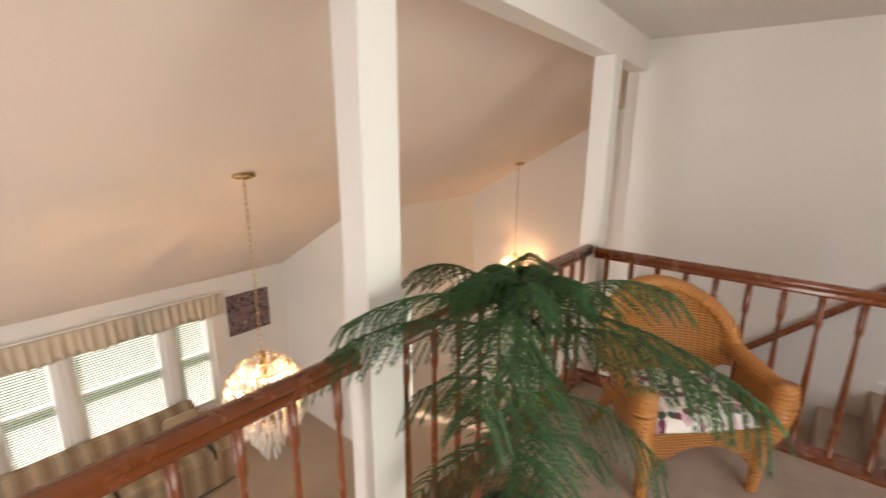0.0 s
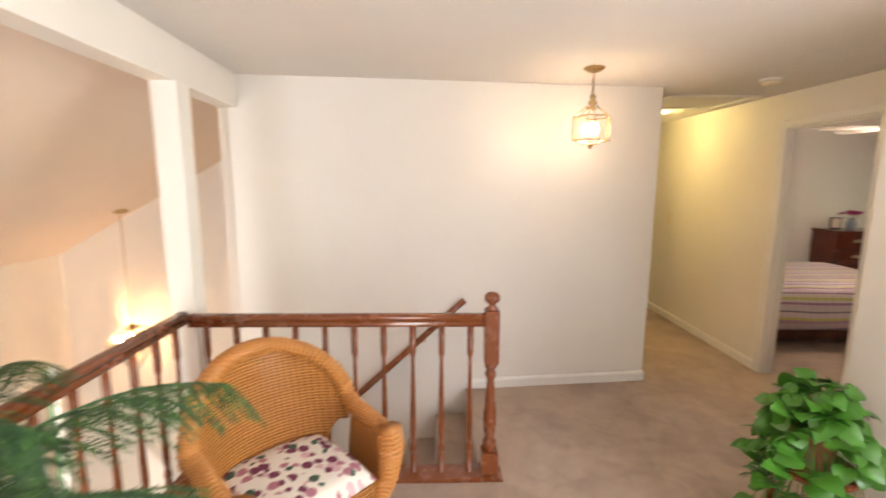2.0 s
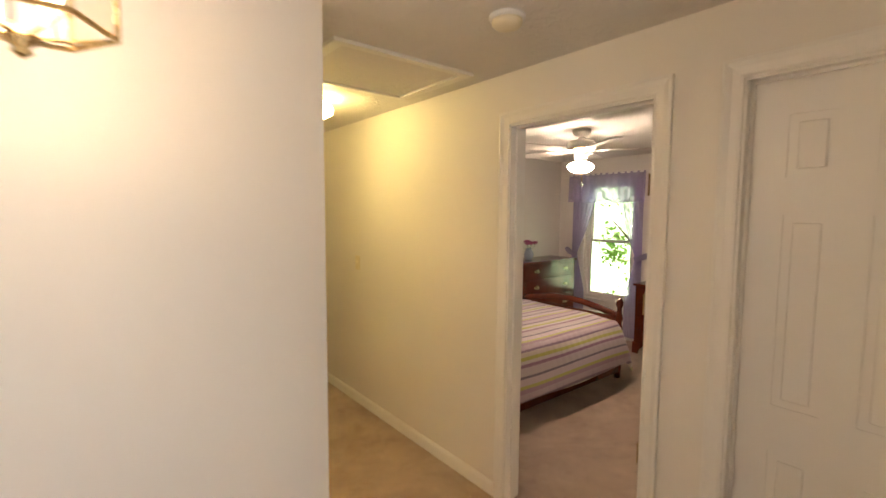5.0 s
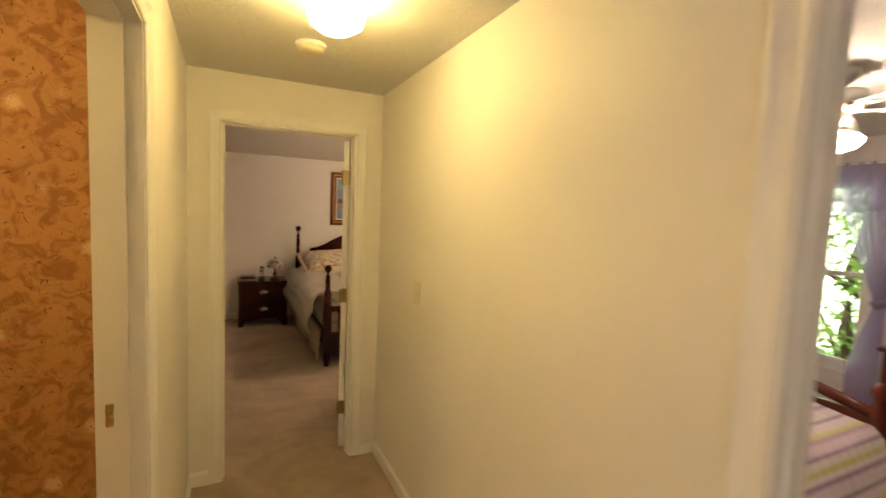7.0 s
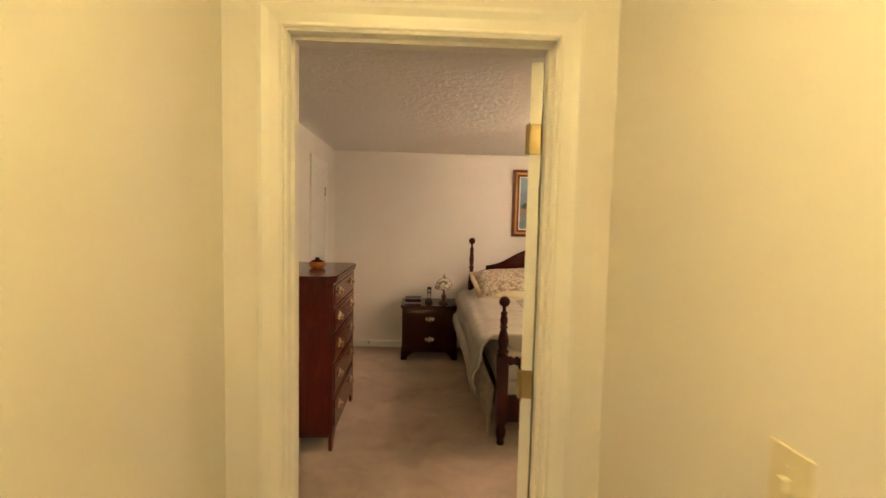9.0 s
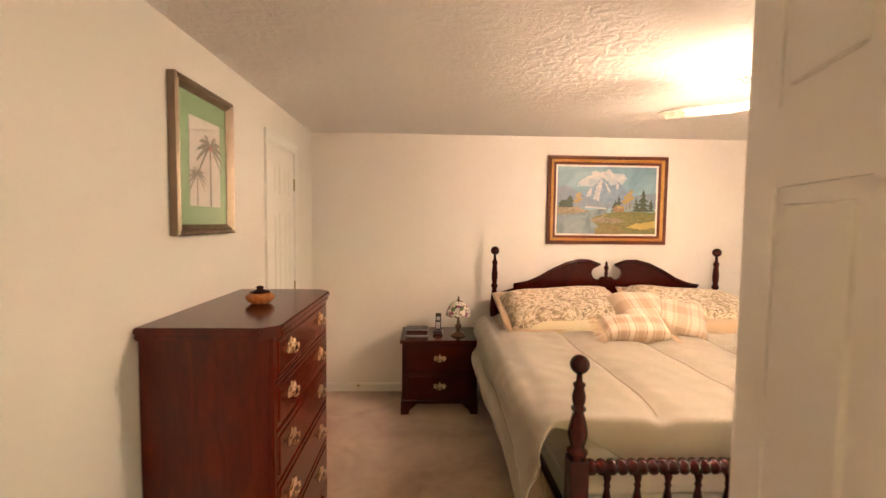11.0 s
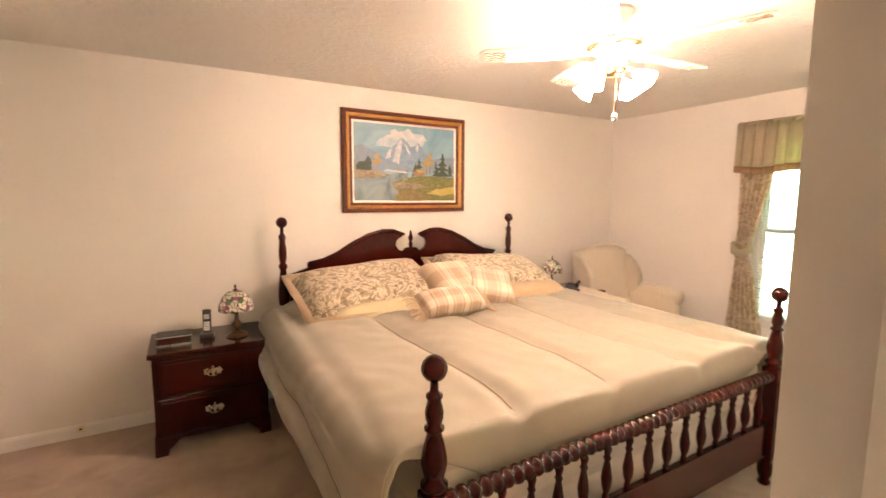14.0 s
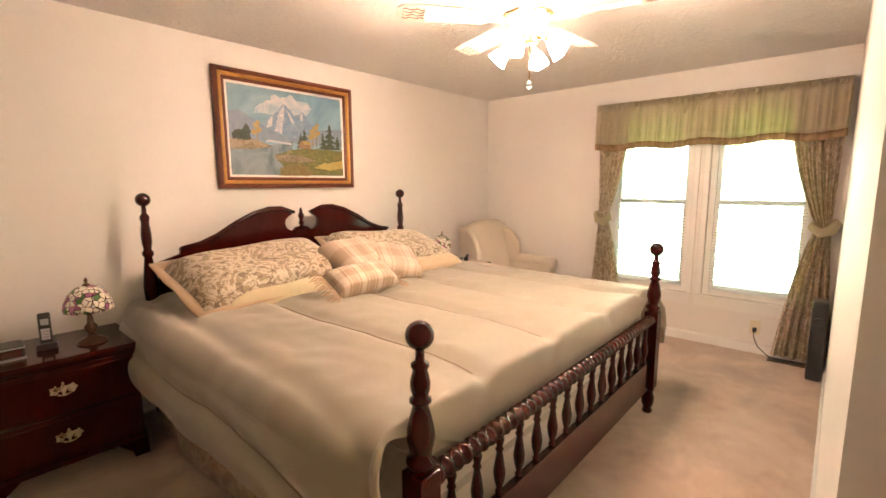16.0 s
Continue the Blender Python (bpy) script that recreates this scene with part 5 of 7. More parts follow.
M_OLDBRASS = metal("aged_brass", (0.56, 0.45, 0.28), 0.28)


def case(name, label, category, w, d, h, rows, mat, pulls=2, group="", over=0.018, foot=0.09, pull_mat=None, big=1.0, clip=0.0):
    """A chest on bracket feet: front at y = 0 facing -y, body behind it."""
    root = thing(name, label, category, group)
    body = part("body", box(0, w, 0.012, d, foot, h - 0.028, 0.003, 1), mat, root)
    if clip:
        plan = [(-over, d), (-over, clip - over), (clip - over, -over), (w + over - clip, -over), (w + over, clip - over), (w + over, d)]
        lay = Matrix(((1, 0, 0, 0), (0, 0, 1, 0), (0, 1, 0, 0), (0, 0, 0, 1)))
        part("top", prism(plan, 0.026, Matrix.Translation((0, 0, h - 0.026)) @ lay, 0.006), mat, root)
        part("top_moulding", prism([(x * 0.985 + 0.0075 * w, y * 0.985 + 0.006) for x, y in plan], 0.022, Matrix.Translation((0, 0, h - 0.047)) @ lay, 0.005), mat, root)
        for x in (0.004, w - 0.024):
            part("corner_stile", box(x, x + 0.02, -0.006, 0.016, foot + 0.03, h - 0.045, 0.005), mat, root)
    else:
        part("top", box(-over, w + over, -over, d, h - 0.028, h, 0.009, 3), mat, root)
    part("base_moulding", box(-0.008, w + 0.008, -0.004, d, foot, foot + 0.03, 0.006), mat, root)
    for x0, x1, s in ((-0.008, 0.12, 1), (w - 0.12, w + 0.008, -1)):
        a, b = (x0, x1) if s > 0 else (x1, x0)
        out = [(a, 0), (a, foot), (b, foot), (a + 0.8 * (b - a), foot * 0.72), (a + 0.55 * (b - a), foot * 0.4), (a + 0.5 * (b - a), 0)]
        part("bracket_foot", prism(out, 0.022, Matrix.Translation((0, -0.004, 0))), mat, root)
        part("rear_foot", box(min(x0, x1) + 0.01, max(x0, x1) - 0.05, d - 0.05, d, 0, foot), mat, root)
    gap = 0.010
    z = foot + 0.034
    total = sum(rows)
    scale = (h - 0.034 - z) / total
    for r in rows:
        hh = r * scale - gap
        dr = part("drawer", box(0.022, w - 0.022, -0.008, 0.014, z, z + hh, 0.006), mat, root)
        part("drawer_panel", box(0.045, w - 0.045, -0.013, -0.006, z + 0.022, z + hh - 0.022, 0.004), mat, dr)
        xs = (w / 2,) if pulls == 1 else (w * 0.22, w * 0.78)
        for x in xs:
            pull(dr, Matrix.Translation((x, -0.013, z + hh / 2 + 0.005)), pull_mat or M_OLDBRASS, big)
        z += hh + gap
    return root


chest = case("chest_of_drawers", "tall cherry chest of five drawers with brass pulls", "dresser", 0.85, 0.46, 1.157, (1.25, 1.2, 1.1, 1.0, 0.95), M_CHERRY, 2, big=1.2, over=0.03, clip=0.055)
chest.matrix_world = pose(2.24, 7.815, 0, 0, 0, 90)
ns1 = case("nightstand", "dark mahogany two-drawer nightstand beside the bed", "nightstand", 0.60, 0.45, 0.60, (1, 1), M_MAHOG, 1, "nightstands", 0.018, 0.085, None, 1.1)
ns1.matrix_world = pose(2.602, 9.725, 0)
copy_thing(ns1, pose(5.62, 9.725, 0))

bw = thing("lidded_bowl", "orange turned wooden bowl with a lid on the chest", "bowl")
M_ORANGE = wood("orange_wood", (0.36, 0.10, 0.02), (0.55, 0.20, 0.04), 0.25, (1, 1, 3), 6, 0.4)
part("bowl", lathe([(0.028, 0), (0.045, 0.006), (0.06, 0.022), (0.061, 0.034), (0.052, 0.046), (0.044, 0.05), (0, 0.05)], 28), M_ORANGE, bw, "", True)
part("lid", lathe([(0.044, 0.05), (0.040, 0.058), (0.018, 0.063), (0.014, 0.068), (0.018, 0.074), (0.010, 0.08), (0, 0.08)], 24), M_MAHOG, bw, "dark turned lid", True)
bw.matrix_world = pose(2.04, 8.26, 1.157)

k = Mat("stained_glass", 0.25)
vc = k.voronoi(42, k.co, "Color")
g = k.ramp(k.axis(0, vc), [(0, (0.70, 0.64, 0.50)), (0.5, (0.62, 0.55, 0.44)), (0.62, (0.30, 0.10, 0.18)), (0.74, (0.45, 0.20, 0.28)), (0.85, (0.10, 0.20, 0.08)), (0.93, (0.55, 0.50, 0.45))], True)
vd = k.n.new("ShaderNodeTexVoronoi")
vd.feature = 'DISTANCE_TO_EDGE'
vd.inputs["Scale"].default_value = 42
k.l.new(k.co, vd.inputs["Vector"])
M_TIFF = k.colour(k.mix(k.ramp(vd.outputs["Distance"], [(0.04, (1, 1, 1)), (0.07, (0, 0, 0))]), g, (0.015, 0.012, 0.01))).m
M_BRONZE = metal("bronze", (0.12, 0.075, 0.045), 0.35)


def tiffany(m):
    root = thing("stained_glass_lamp", "small bronze table lamp with a floral stained glass shade, unlit", "lamp", "bedside lamps")
    part("base", lathe([(0.062, 0), (0.064, 0.008), (0.05, 0.018), (0.022, 0.03), (0.014, 0.045), (0.026, 0.065), (0.028, 0.08), (0.014, 0.10), (0.011, 0.14), (0.008, 0.29), (0, 0.29)], 24), M_BRONZE, root, "", True)
    bm = lathe([(0.098, 0.165), (0.100, 0.175), (0.094, 0.205), (0.076, 0.245), (0.05, 0.272), (0.018, 0.285), (0.016, 0.288), (0.05, 0.275), (0.078, 0.247), (0.097, 0.205), (0.103, 0.175), (0.101, 0.163)], 28)
    part("shade", bm, M_TIFF, root, "domed stained glass shade", True)
    part("finial", lathe([(0.018, 0.286), (0.012, 0.295), (0.005, 0.30), (0.009, 0.312), (0, 0.33)], 12), M_BRONZE, root, "", True)
    root.matrix_world = m


tiffany(pose(3.055, 9.88, 0.60))
tiffany(pose(5.80, 9.98, 0.60, 0, 0, 120))
ph = thing("cordless_phone", "silver and black cordless phone standing in its cradle", "telephone", "phones")
M_SILVER = metal("silver_plastic", (0.5, 0.5, 0.52), 0.35)
part("cradle", box(-0.04, 0.04, -0.035, 0.04, 0, 0.03, 0.008), M_BLACK, ph)
hs = part("handset", box(-0.024, 0.024, -0.012, 0.012, 0.0, 0.15, 0.008), M_BLACK, ph)
hs.matrix_basis = pose(0, 0.0, 0.022, -12, 0, 0)
part("keypad", box(-0.017, 0.017, -0.0145, -0.011, 0.02, 0.075, 0.002, 1), M_SILVER, hs)
for i in range(4):
    for j in range(3):
        part("key", box(-0.014 + j * 0.0105, -0.007 + j * 0.0105, -0.0165, -0.014, 0.024 + i * 0.013, 0.031 + i * 0.013), M_WHITEP, hs)
part("screen", box(-0.015, 0.015, -0.0135, -0.011, 0.09, 0.12, 0.001, 1), M_SILVER, hs)
ph.matrix_world = pose(2.89, 9.93, 0.60, 0, 0, -8)
ck = thing("clock_radio", "black and silver clock radio on the nightstand", "clock")
part("case", box(-0.09, 0.09, -0.06, 0.07, 0.008, 0.06, 0.006), M_BLACK, ck)
part("face", box(-0.08, 0.08, -0.064, -0.058, 0.016, 0.046, 0.002, 1), paint("dark_red_lens", (0.05, 0.006, 0.006), 0.15, 0.1, 0.02), ck, "dark red display")
part("trim", box(-0.092, 0.092, -0.066, 0.07, 0.0, 0.010, 0.002, 1, box(-0.092, 0.092, -0.066, 0.0, 0.050, 0.0565, 0.002, 1)), M_SILVER, ck)
ck.matrix_world = pose(2.715, 9.90, 0.60)
ck2 = thing("desk_telephone", "black desk telephone on the far nightstand", "telephone", "phones")
part("base", prism([(-0.09, 0), (0.09, 0), (0.09, 0.05), (-0.09, 0.025)], 0.16, None, 0.006), M_BLACK, ck2)
part("handset", tube([(-0.10, 0.04, 0.055), (-0.06, 0.04, 0.07), (0.06, 0.04, 0.085), (0.10, 0.04, 0.075)], [0.022, 0.014, 0.014, 0.022], 10), M_BLACK, ck2, "", True)
ck2.matrix_world = pose(6.03, 9.80, 0.60, 0, 0, 30)

# pictures
k = Mat("gilt_frame", 0.28, 0.75)
M_GOLD = k.colour(k.mix(k.noise(25, 4), (0.55, 0.27, 0.07), (0.72, 0.42, 0.14))).bump(k.noise(60, 3), 0.1, 0.002).m
M_BROWNF = wood("brown_frame", (0.10, 0.022, 0.008), (0.20, 0.05, 0.018), 0.3)


def frame_bars(root, w, h, prof, mat, name="frame_bar", label=""):
    """Four mitred bars round w x h (outer), the profile given inwards and outwards from the wall (along -y)."""
    for (ax, az), (bx, bz), (nx, nz) in (((0, 0), (w, 0), (0, 1)), ((w, 0), (w, h), (-1, 0)), ((w, h), (0, h), (0, -1)), ((0, h), (0, 0), (1, 0))):
        dx, dz = (bx - ax), (bz - az)
        L = math.hypot(dx, dz)
        dx, dz = dx / L, dz / L
        bm = bmesh.new()
        A = [bm.verts.new((ax + nx * i + dx * i, -o, az + nz * i + dz * i)) for i, o in prof]
        B = [bm.verts.new((bx + nx * i - dx * i, -o, bz + nz * i - dz * i)) for i, o in prof]
        n = len(prof)
        for i in range(n):
            bm.faces.new((A[i], A[(i + 1) % n], B[(i + 1) % n], B[i]))
        bm.faces.new(A)
        bm.faces.new(B)
        part(name, bm, mat, root, label)


def oil(name, stops, scale=9, rough=0.45):
    k = Mat(name, rough)
    return k.colour(k.ramp(k.noise(scale, 5, None, 1.5), [(0.3 + 0.4 * i / max(1, len(stops) - 1), c) for i, c in enumerate(stops)])).bump(k.noise(70, 3), 0.25, 0.002).m


def blob(pts, y, rnd, rough=0.0):
    """A thin flat shape of paint from an outline in x, z, its edge broken up a little."""
    out = []
    for (a, b), (c, d) in zip(pts, pts[1:] + pts[:1]):
        for s in range(4):
            t = s / 4
            out.append((a + (c - a) * t + rnd.uniform(-rough, rough), b + (d - b) * t + rnd.uniform(-rough, rough)))
    return prism(out, 0.0008, Matrix.Translation((0, y, 0)))


lp = thing("landscape_painting", "oil painting of a snowy mountain lake in a gilt frame", "painting")
W, HP = 1.085, 0.785
rnd = random.Random(4)
frame_bars(lp, W, HP, [(0, 0), (0, 0.026), (0.006, 0.040), (0.018, 0.044), (0.030, 0.036), (0.032, 0.030), (0.032, 0)], M_BROWNF, "outer_frame_bar", "red-brown outer moulding")
frame_bars(lp, W, HP, [(0.032, 0.0), (0.032, 0.032), (0.040, 0.036), (0.050, 0.030), (0.056, 0.022), (0.056, 0)], M_GOLD, "gilt_frame_bar", "gilt middle moulding")
frame_bars(lp, W, HP, [(0.056, 0.0), (0.056, 0.020), (0.064, 0.022), (0.078, 0.014), (0.078, 0)], M_BROWNF, "inner_frame_bar", "red-brown inner moulding")
frame_bars(lp, W, HP, [(0.078, 0.0), (0.078, 0.012), (0.094, 0.009), (0.094, 0)], M_TRIM, "liner_bar", "cream liner")
X0, X1, Z0, Z1 = 0.094, W - 0.094, 0.094, HP - 0.094
U = lambda x: X0 + (X1 - X0) * x
V = lambda z: Z0 + (Z1 - Z0) * z
part("canvas", box(X0, X1, -0.006, 0, Z0, Z1), oil("painted_sky", [(0.14, 0.27, 0.36), (0.21, 0.36, 0.45), (0.30, 0.44, 0.50)], 3), lp, "painted sky")
def stroke(nm, pts, y, mat, rough=0.004):
    part(nm, blob([(U(a), V(b)) for a, b in pts], y, rnd, rough), mat, lp)
PC = oil("painted_cloud", [(0.27, 0.39, 0.47), (0.58, 0.57, 0.54)], 9)
PM = oil("painted_mountain", [(0.13, 0.19, 0.28), (0.27, 0.33, 0.42), (0.60, 0.60, 0.62)], 16)
PM2 = oil("painted_far_ridge", [(0.15, 0.21, 0.29), (0.22, 0.29, 0.36)], 10)
PW = oil("painted_water", [(0.08, 0.13, 0.15), (0.22, 0.29, 0.31), (0.11, 0.16, 0.17)], 4)
PL = oil("painted_meadow", [(0.06, 0.07, 0.02), (0.20, 0.18, 0.05), (0.10, 0.12, 0.035), (0.30, 0.26, 0.09)], 14)
PT = oil("painted_firs", [(0.02, 0.04, 0.025), (0.06, 0.09, 0.05)], 22)
PA = oil("painted_autumn_trees", [(0.30, 0.20, 0.06), (0.42, 0.32, 0.12)], 24)
PH = oil("painted_cabin", [(0.20, 0.11, 0.05), (0.34, 0.22, 0.11)], 20)
PS = oil("painted_snow", [(0.28, 0.34, 0.42), (0.62, 0.58, 0.56)], 26)
PB = oil("painted_blue_rock", [(0.13, 0.22, 0.34), (0.24, 0.34, 0.45)], 22)
PR = oil("painted_bank", [(0.14, 0.10, 0.05), (0.32, 0.27, 0.17)], 18)
PG = oil("painted_yellow_grass", [(0.34, 0.26, 0.05), (0.50, 0.40, 0.12)], 20)
PO = oil("painted_bushes", [(0.16, 0.09, 0.03), (0.22, 0.20, 0.06)], 24)
stroke("cloud", [(0.20, 0.72), (0.24, 0.82), (0.33, 0.86), (0.36, 0.95), (0.45, 0.92), (0.52, 0.97), (0.58, 0.90), (0.66, 0.92), (0.70, 0.84), (0.66, 0.74), (0.5, 0.66)], -0.0072, PC, 0.010)
stroke("mountain", [(0.18, 0.42), (0.26, 0.58), (0.33, 0.70), (0.38, 0.73), (0.42, 0.80), (0.455, 0.855), (0.50, 0.79), (0.54, 0.72), (0.58, 0.74), (0.61, 0.79), (0.65, 0.72), (0.74, 0.60), (0.88, 0.42)], -0.0082, PB)
for snow in ([(0.455, 0.85), (0.41, 0.76), (0.38, 0.64), (0.36, 0.52), (0.42, 0.50), (0.44, 0.62), (0.45, 0.72)], [(0.35, 0.71), (0.31, 0.63), (0.29, 0.55), (0.34, 0.58)],
             [(0.61, 0.785), (0.585, 0.72), (0.60, 0.64), (0.62, 0.70)], [(0.47, 0.78), (0.50, 0.68), (0.54, 0.58), (0.52, 0.70)]):
    stroke("snowfield", snow, -0.0090, PS, 0.005)
stroke("far_ridge", [(0, 0.40), (0, 0.70), (0.08, 0.72), (0.18, 0.64), (0.28, 0.56), (0.40, 0.48), (0.52, 0.44), (0.66, 0.50), (0.80, 0.58), (1, 0.62), (1, 0.38)], -0.0098, PM2)
stroke("water", [(0, 0), (0, 0.30), (0.30, 0.34), (0.52, 0.42), (0.50, 0.30), (0.40, 0.20), (0.42, 0.10), (0.40, 0)], -0.0106, PW)
stroke("stream", [(0.28, 0.39), (0.50, 0.37), (0.50, 0.39), (0.30, 0.415)], -0.0112, PS, 0.002)
stroke("meadow", [(0.40, 0), (0.42, 0.10), (0.36, 0.20), (0.36, 0.25), (0.50, 0.31), (0.62, 0.34), (0.80, 0.34), (1, 0.33), (1, 0)], -0.0114, PL)
stroke("river_bank", [(0.34, 0.20), (0.44, 0.16), (0.60, 0.16), (0.72, 0.19), (0.60, 0.24), (0.46, 0.25), (0.36, 0.24)], -0.0119, PR, 0.004)
stroke("sunlit_grass", [(0.70, 0.10), (0.80, 0.16), (1, 0.20), (1, 0.10), (0.86, 0.06)], -0.0121, PG, 0.006)
stroke("bushes", [(0.38, 0), (0.39, 0.08), (0.46, 0.14), (0.58, 0.15), (0.66, 0.10), (0.70, 0)], -0.0123, PO, 0.010)
stroke("far_shore", [(0, 0.28), (0, 0.41), (0.12, 0.42), (0.24, 0.39), (0.33, 0.34), (0.24, 0.30), (0.12, 0.29)], -0.0119, PR)
for x, s in ((0.08, 0.08), (0.13, 0.13), (0.05, 0.07)):
    stroke("green_tree", [(x - 0.035, 0.40), (x - 0.03, 0.40 + s), (x, 0.42 + 1.2 * s), (x + 0.03, 0.40 + s), (x + 0.03, 0.40)], -0.0127, PT, 0.007)
for x, h in ((0.21, 0.24), (0.735, 0.28), (0.70, 0.22)):
    stroke("birch_trunk", [(x - 0.006, 0.36), (x - 0.005, 0.36 + 0.8 * h), (x + 0.005, 0.36 + 0.8 * h), (x + 0.006, 0.36)], -0.0127, PR, 0.001)
    for dx, dz, r in ((-0.02, 0.55, 0.026), (0.018, 0.65, 0.024), (-0.004, 0.85, 0.026), (0.014, 1.0, 0.018)):
        stroke("autumn_foliage", [(x + dx + r * math.cos(a), 0.36 + dz * h + 1.3 * r * math.sin(a)) for a in [math.pi * i / 4 for i in range(8)]], -0.0129 - 0.0001 * dz, PA, 0.003)
for x, w, s in ((0.87, 0.085, 0.33), (0.62, 0.06, 0.24), (0.585, 0.05, 0.18), (0.80, 0.05, 0.20), (0.95, 0.06, 0.18)):
    for tier in range(4):
        z = 0.34 + s * tier * 0.23
        ww = w * (1 - 0.22 * tier)
        stroke("fir", [(x - ww, z), (x - 0.5 * ww, z + 0.12 * s), (x, z + 0.34 * s), (x + 0.5 * ww, z + 0.12 * s), (x + ww, z)], -0.0131 - 0.0002 * tier, PT, 0.006)
stroke("cabin_wall", [(0.565, 0.335), (0.565, 0.385), (0.59, 0.42), (0.615, 0.385), (0.68, 0.385), (0.68, 0.335)], -0.0142, PH, 0.001)
stroke("cabin_roof", [(0.59, 0.43), (0.615, 0.385), (0.69, 0.385), (0.665, 0.43)], -0.0148, PA, 0.001)
lp.matrix_world = pose(3.857, N_Y - 0.004, 1.348)

pp = thing("palm_print", "framed palm tree print with a wide green mat", "picture")
M_PEWTER = metal("pewter_frame", (0.30, 0.23, 0.17), 0.4)
frame_bars(pp, 0.52, 0.64, [(0, 0), (0, 0.03), (0.008, 0.036), (0.02, 0.026), (0.026, 0.03), (0.036, 0.02), (0.045, 0.012), (0.045, 0)], M_PEWTER, "frame_bar", "ribbed bronze-coloured frame")
part("mat_board", box(0.045, 0.475, -0.008, 0, 0.045, 0.595), paint("green_mat", (0.19, 0.31, 0.15), 0.8, 0.04, 0.1), pp, "green mat board")
PX0, PX1, PZ0, PZ1 = 0.135, 0.41, 0.125, 0.505
part("print", box(PX0, PX1, -0.0095, -0.008, PZ0, PZ1), oil("print_ground", [(0.48, 0.40, 0.37), (0.58, 0.50, 0.46), (0.50, 0.47, 0.45)], 5), pp, "faded pink print")
PF = oil("print_palm", [(0.06, 0.05, 0.03), (0.14, 0.11, 0.06)], 30)
for cx, cz, s in ((0.315, 0.40, 1.25), (0.195, 0.265, 0.75)):
    bm = prism([(cx - 0.006 * s, PZ0), (cx + 0.008 * s, PZ0), (cx + 0.006 * s, cz), (cx - 0.004 * s, cz)], 0.0006, Matrix.Translation((0, -0.0102, 0)))
    for i in range(11):
        a = math.radians(-30 + i * 24)
        pts = []
        for j in range(6):
            t = j / 5
            pts.append((cx + math.cos(a) * 0.10 * s * t, cz + math.sin(a) * 0.09 * s * t - 0.05 * s * t * t))
        low = [(x + 0.002, z - 0.016 * s * math.sin(math.pi * (j + 0.6) / 6.5)) for j, (x, z) in enumerate(pts)]
        prism(pts + low[::-1], 0.0006, Matrix.Translation((0, -0.0102 - 0.00005 * i, 0)), 0, bm)
    part("palm", bm, PF, pp)
part("red_fruit", prism([(0.302, 0.375), (0.33, 0.375), (0.335, 0.395), (0.306, 0.397)], 0.0006, Matrix.Translation((0, -0.0115, 0))), paint("print_red", (0.30, 0.04, 0.03), 0.6), pp)
gl = part("glass", box(0.04, 0.48, -0.0145, -0.0125, 0.04, 0.60), M_GLASS, pp)
gl.visible_shadow = False
pp.matrix_world = pose(1.782, 8.03, 1.463, 0, 0, 90)

# wing chair
M_IVORYC = cloth("ivory_upholstery", (0.56, 0.49, 0.38), (0.62, 0.55, 0.44), 500, 0.85, 0.3)
def wing_chair():
    root = thing("wing_chair", "ivory upholstered wingback armchair in the corner", "armchair")
    part("seat_box", box(-0.33, 0.33, -0.36, 0.28, 0.14, 0.32, 0.03, 3), M_IVORYC, root)
    part("seat_cushion", box(-0.26, 0.26, -0.39, 0.20, 0.32, 0.45, 0.05, 4), M_IVORYC, root, "", True)
    def bk(u, v):
        x = -0.28 + 0.56 * u
        top = 1.0 - 0.07 * abs(2 * u - 1) ** 2.2
        return Vector((x, 0.19 + 0.13 * v + 0.02 * math.sin(u * math.pi) * -1, 0.36 + (top - 0.36) * v))
    part("back", sheet(bk, 16, 12, 0.10), M_IVORYC, root, "", True)
    for s in (-1, 1):
        def wg(u, v):
            z = 0.55 + 0.40 * v
            depth = 0.27 - 0.10 * (v - 0.45) ** 2 * 4 if v > 0.2 else 0.22 + 0.25 * v
            return Vector((s * (0.30 + 0.05 * u * (1 - v * 0.3)), 0.30 - depth * u + 0.03 * v, z - 0.05 * u * v))
        part("wing", sheet(wg, 10, 10, 0.06), M_IVORYC, root, "", True)
        part("arm", box(s * 0.335 - 0.055, s * 0.335 + 0.055, -0.36, 0.26, 0.14, 0.575, 0.04, 4), M_IVORYC, root, "", True)
        part("arm_scroll", tube([(s * 0.345, -0.37, 0.57), (s * 0.345, -0.1, 0.58), (s * 0.335, 0.22, 0.60)], [0.062, 0.06, 0.055], 14), M_IVORYC, root, "", True)
        for y in (-0.33, 0.27):
            part("leg", tube([(s * 0.30, y, 0.15), (s * 0.305, y, 0.07), (s * 0.31, y * 1.03, 0.0)], [0.028, 0.02, 0.016], 8), M_MAHOG, root, "", True)
    return root


wing_chair().matrix_world = pose(6.33, 9.62, 0, 0, 0, -4)

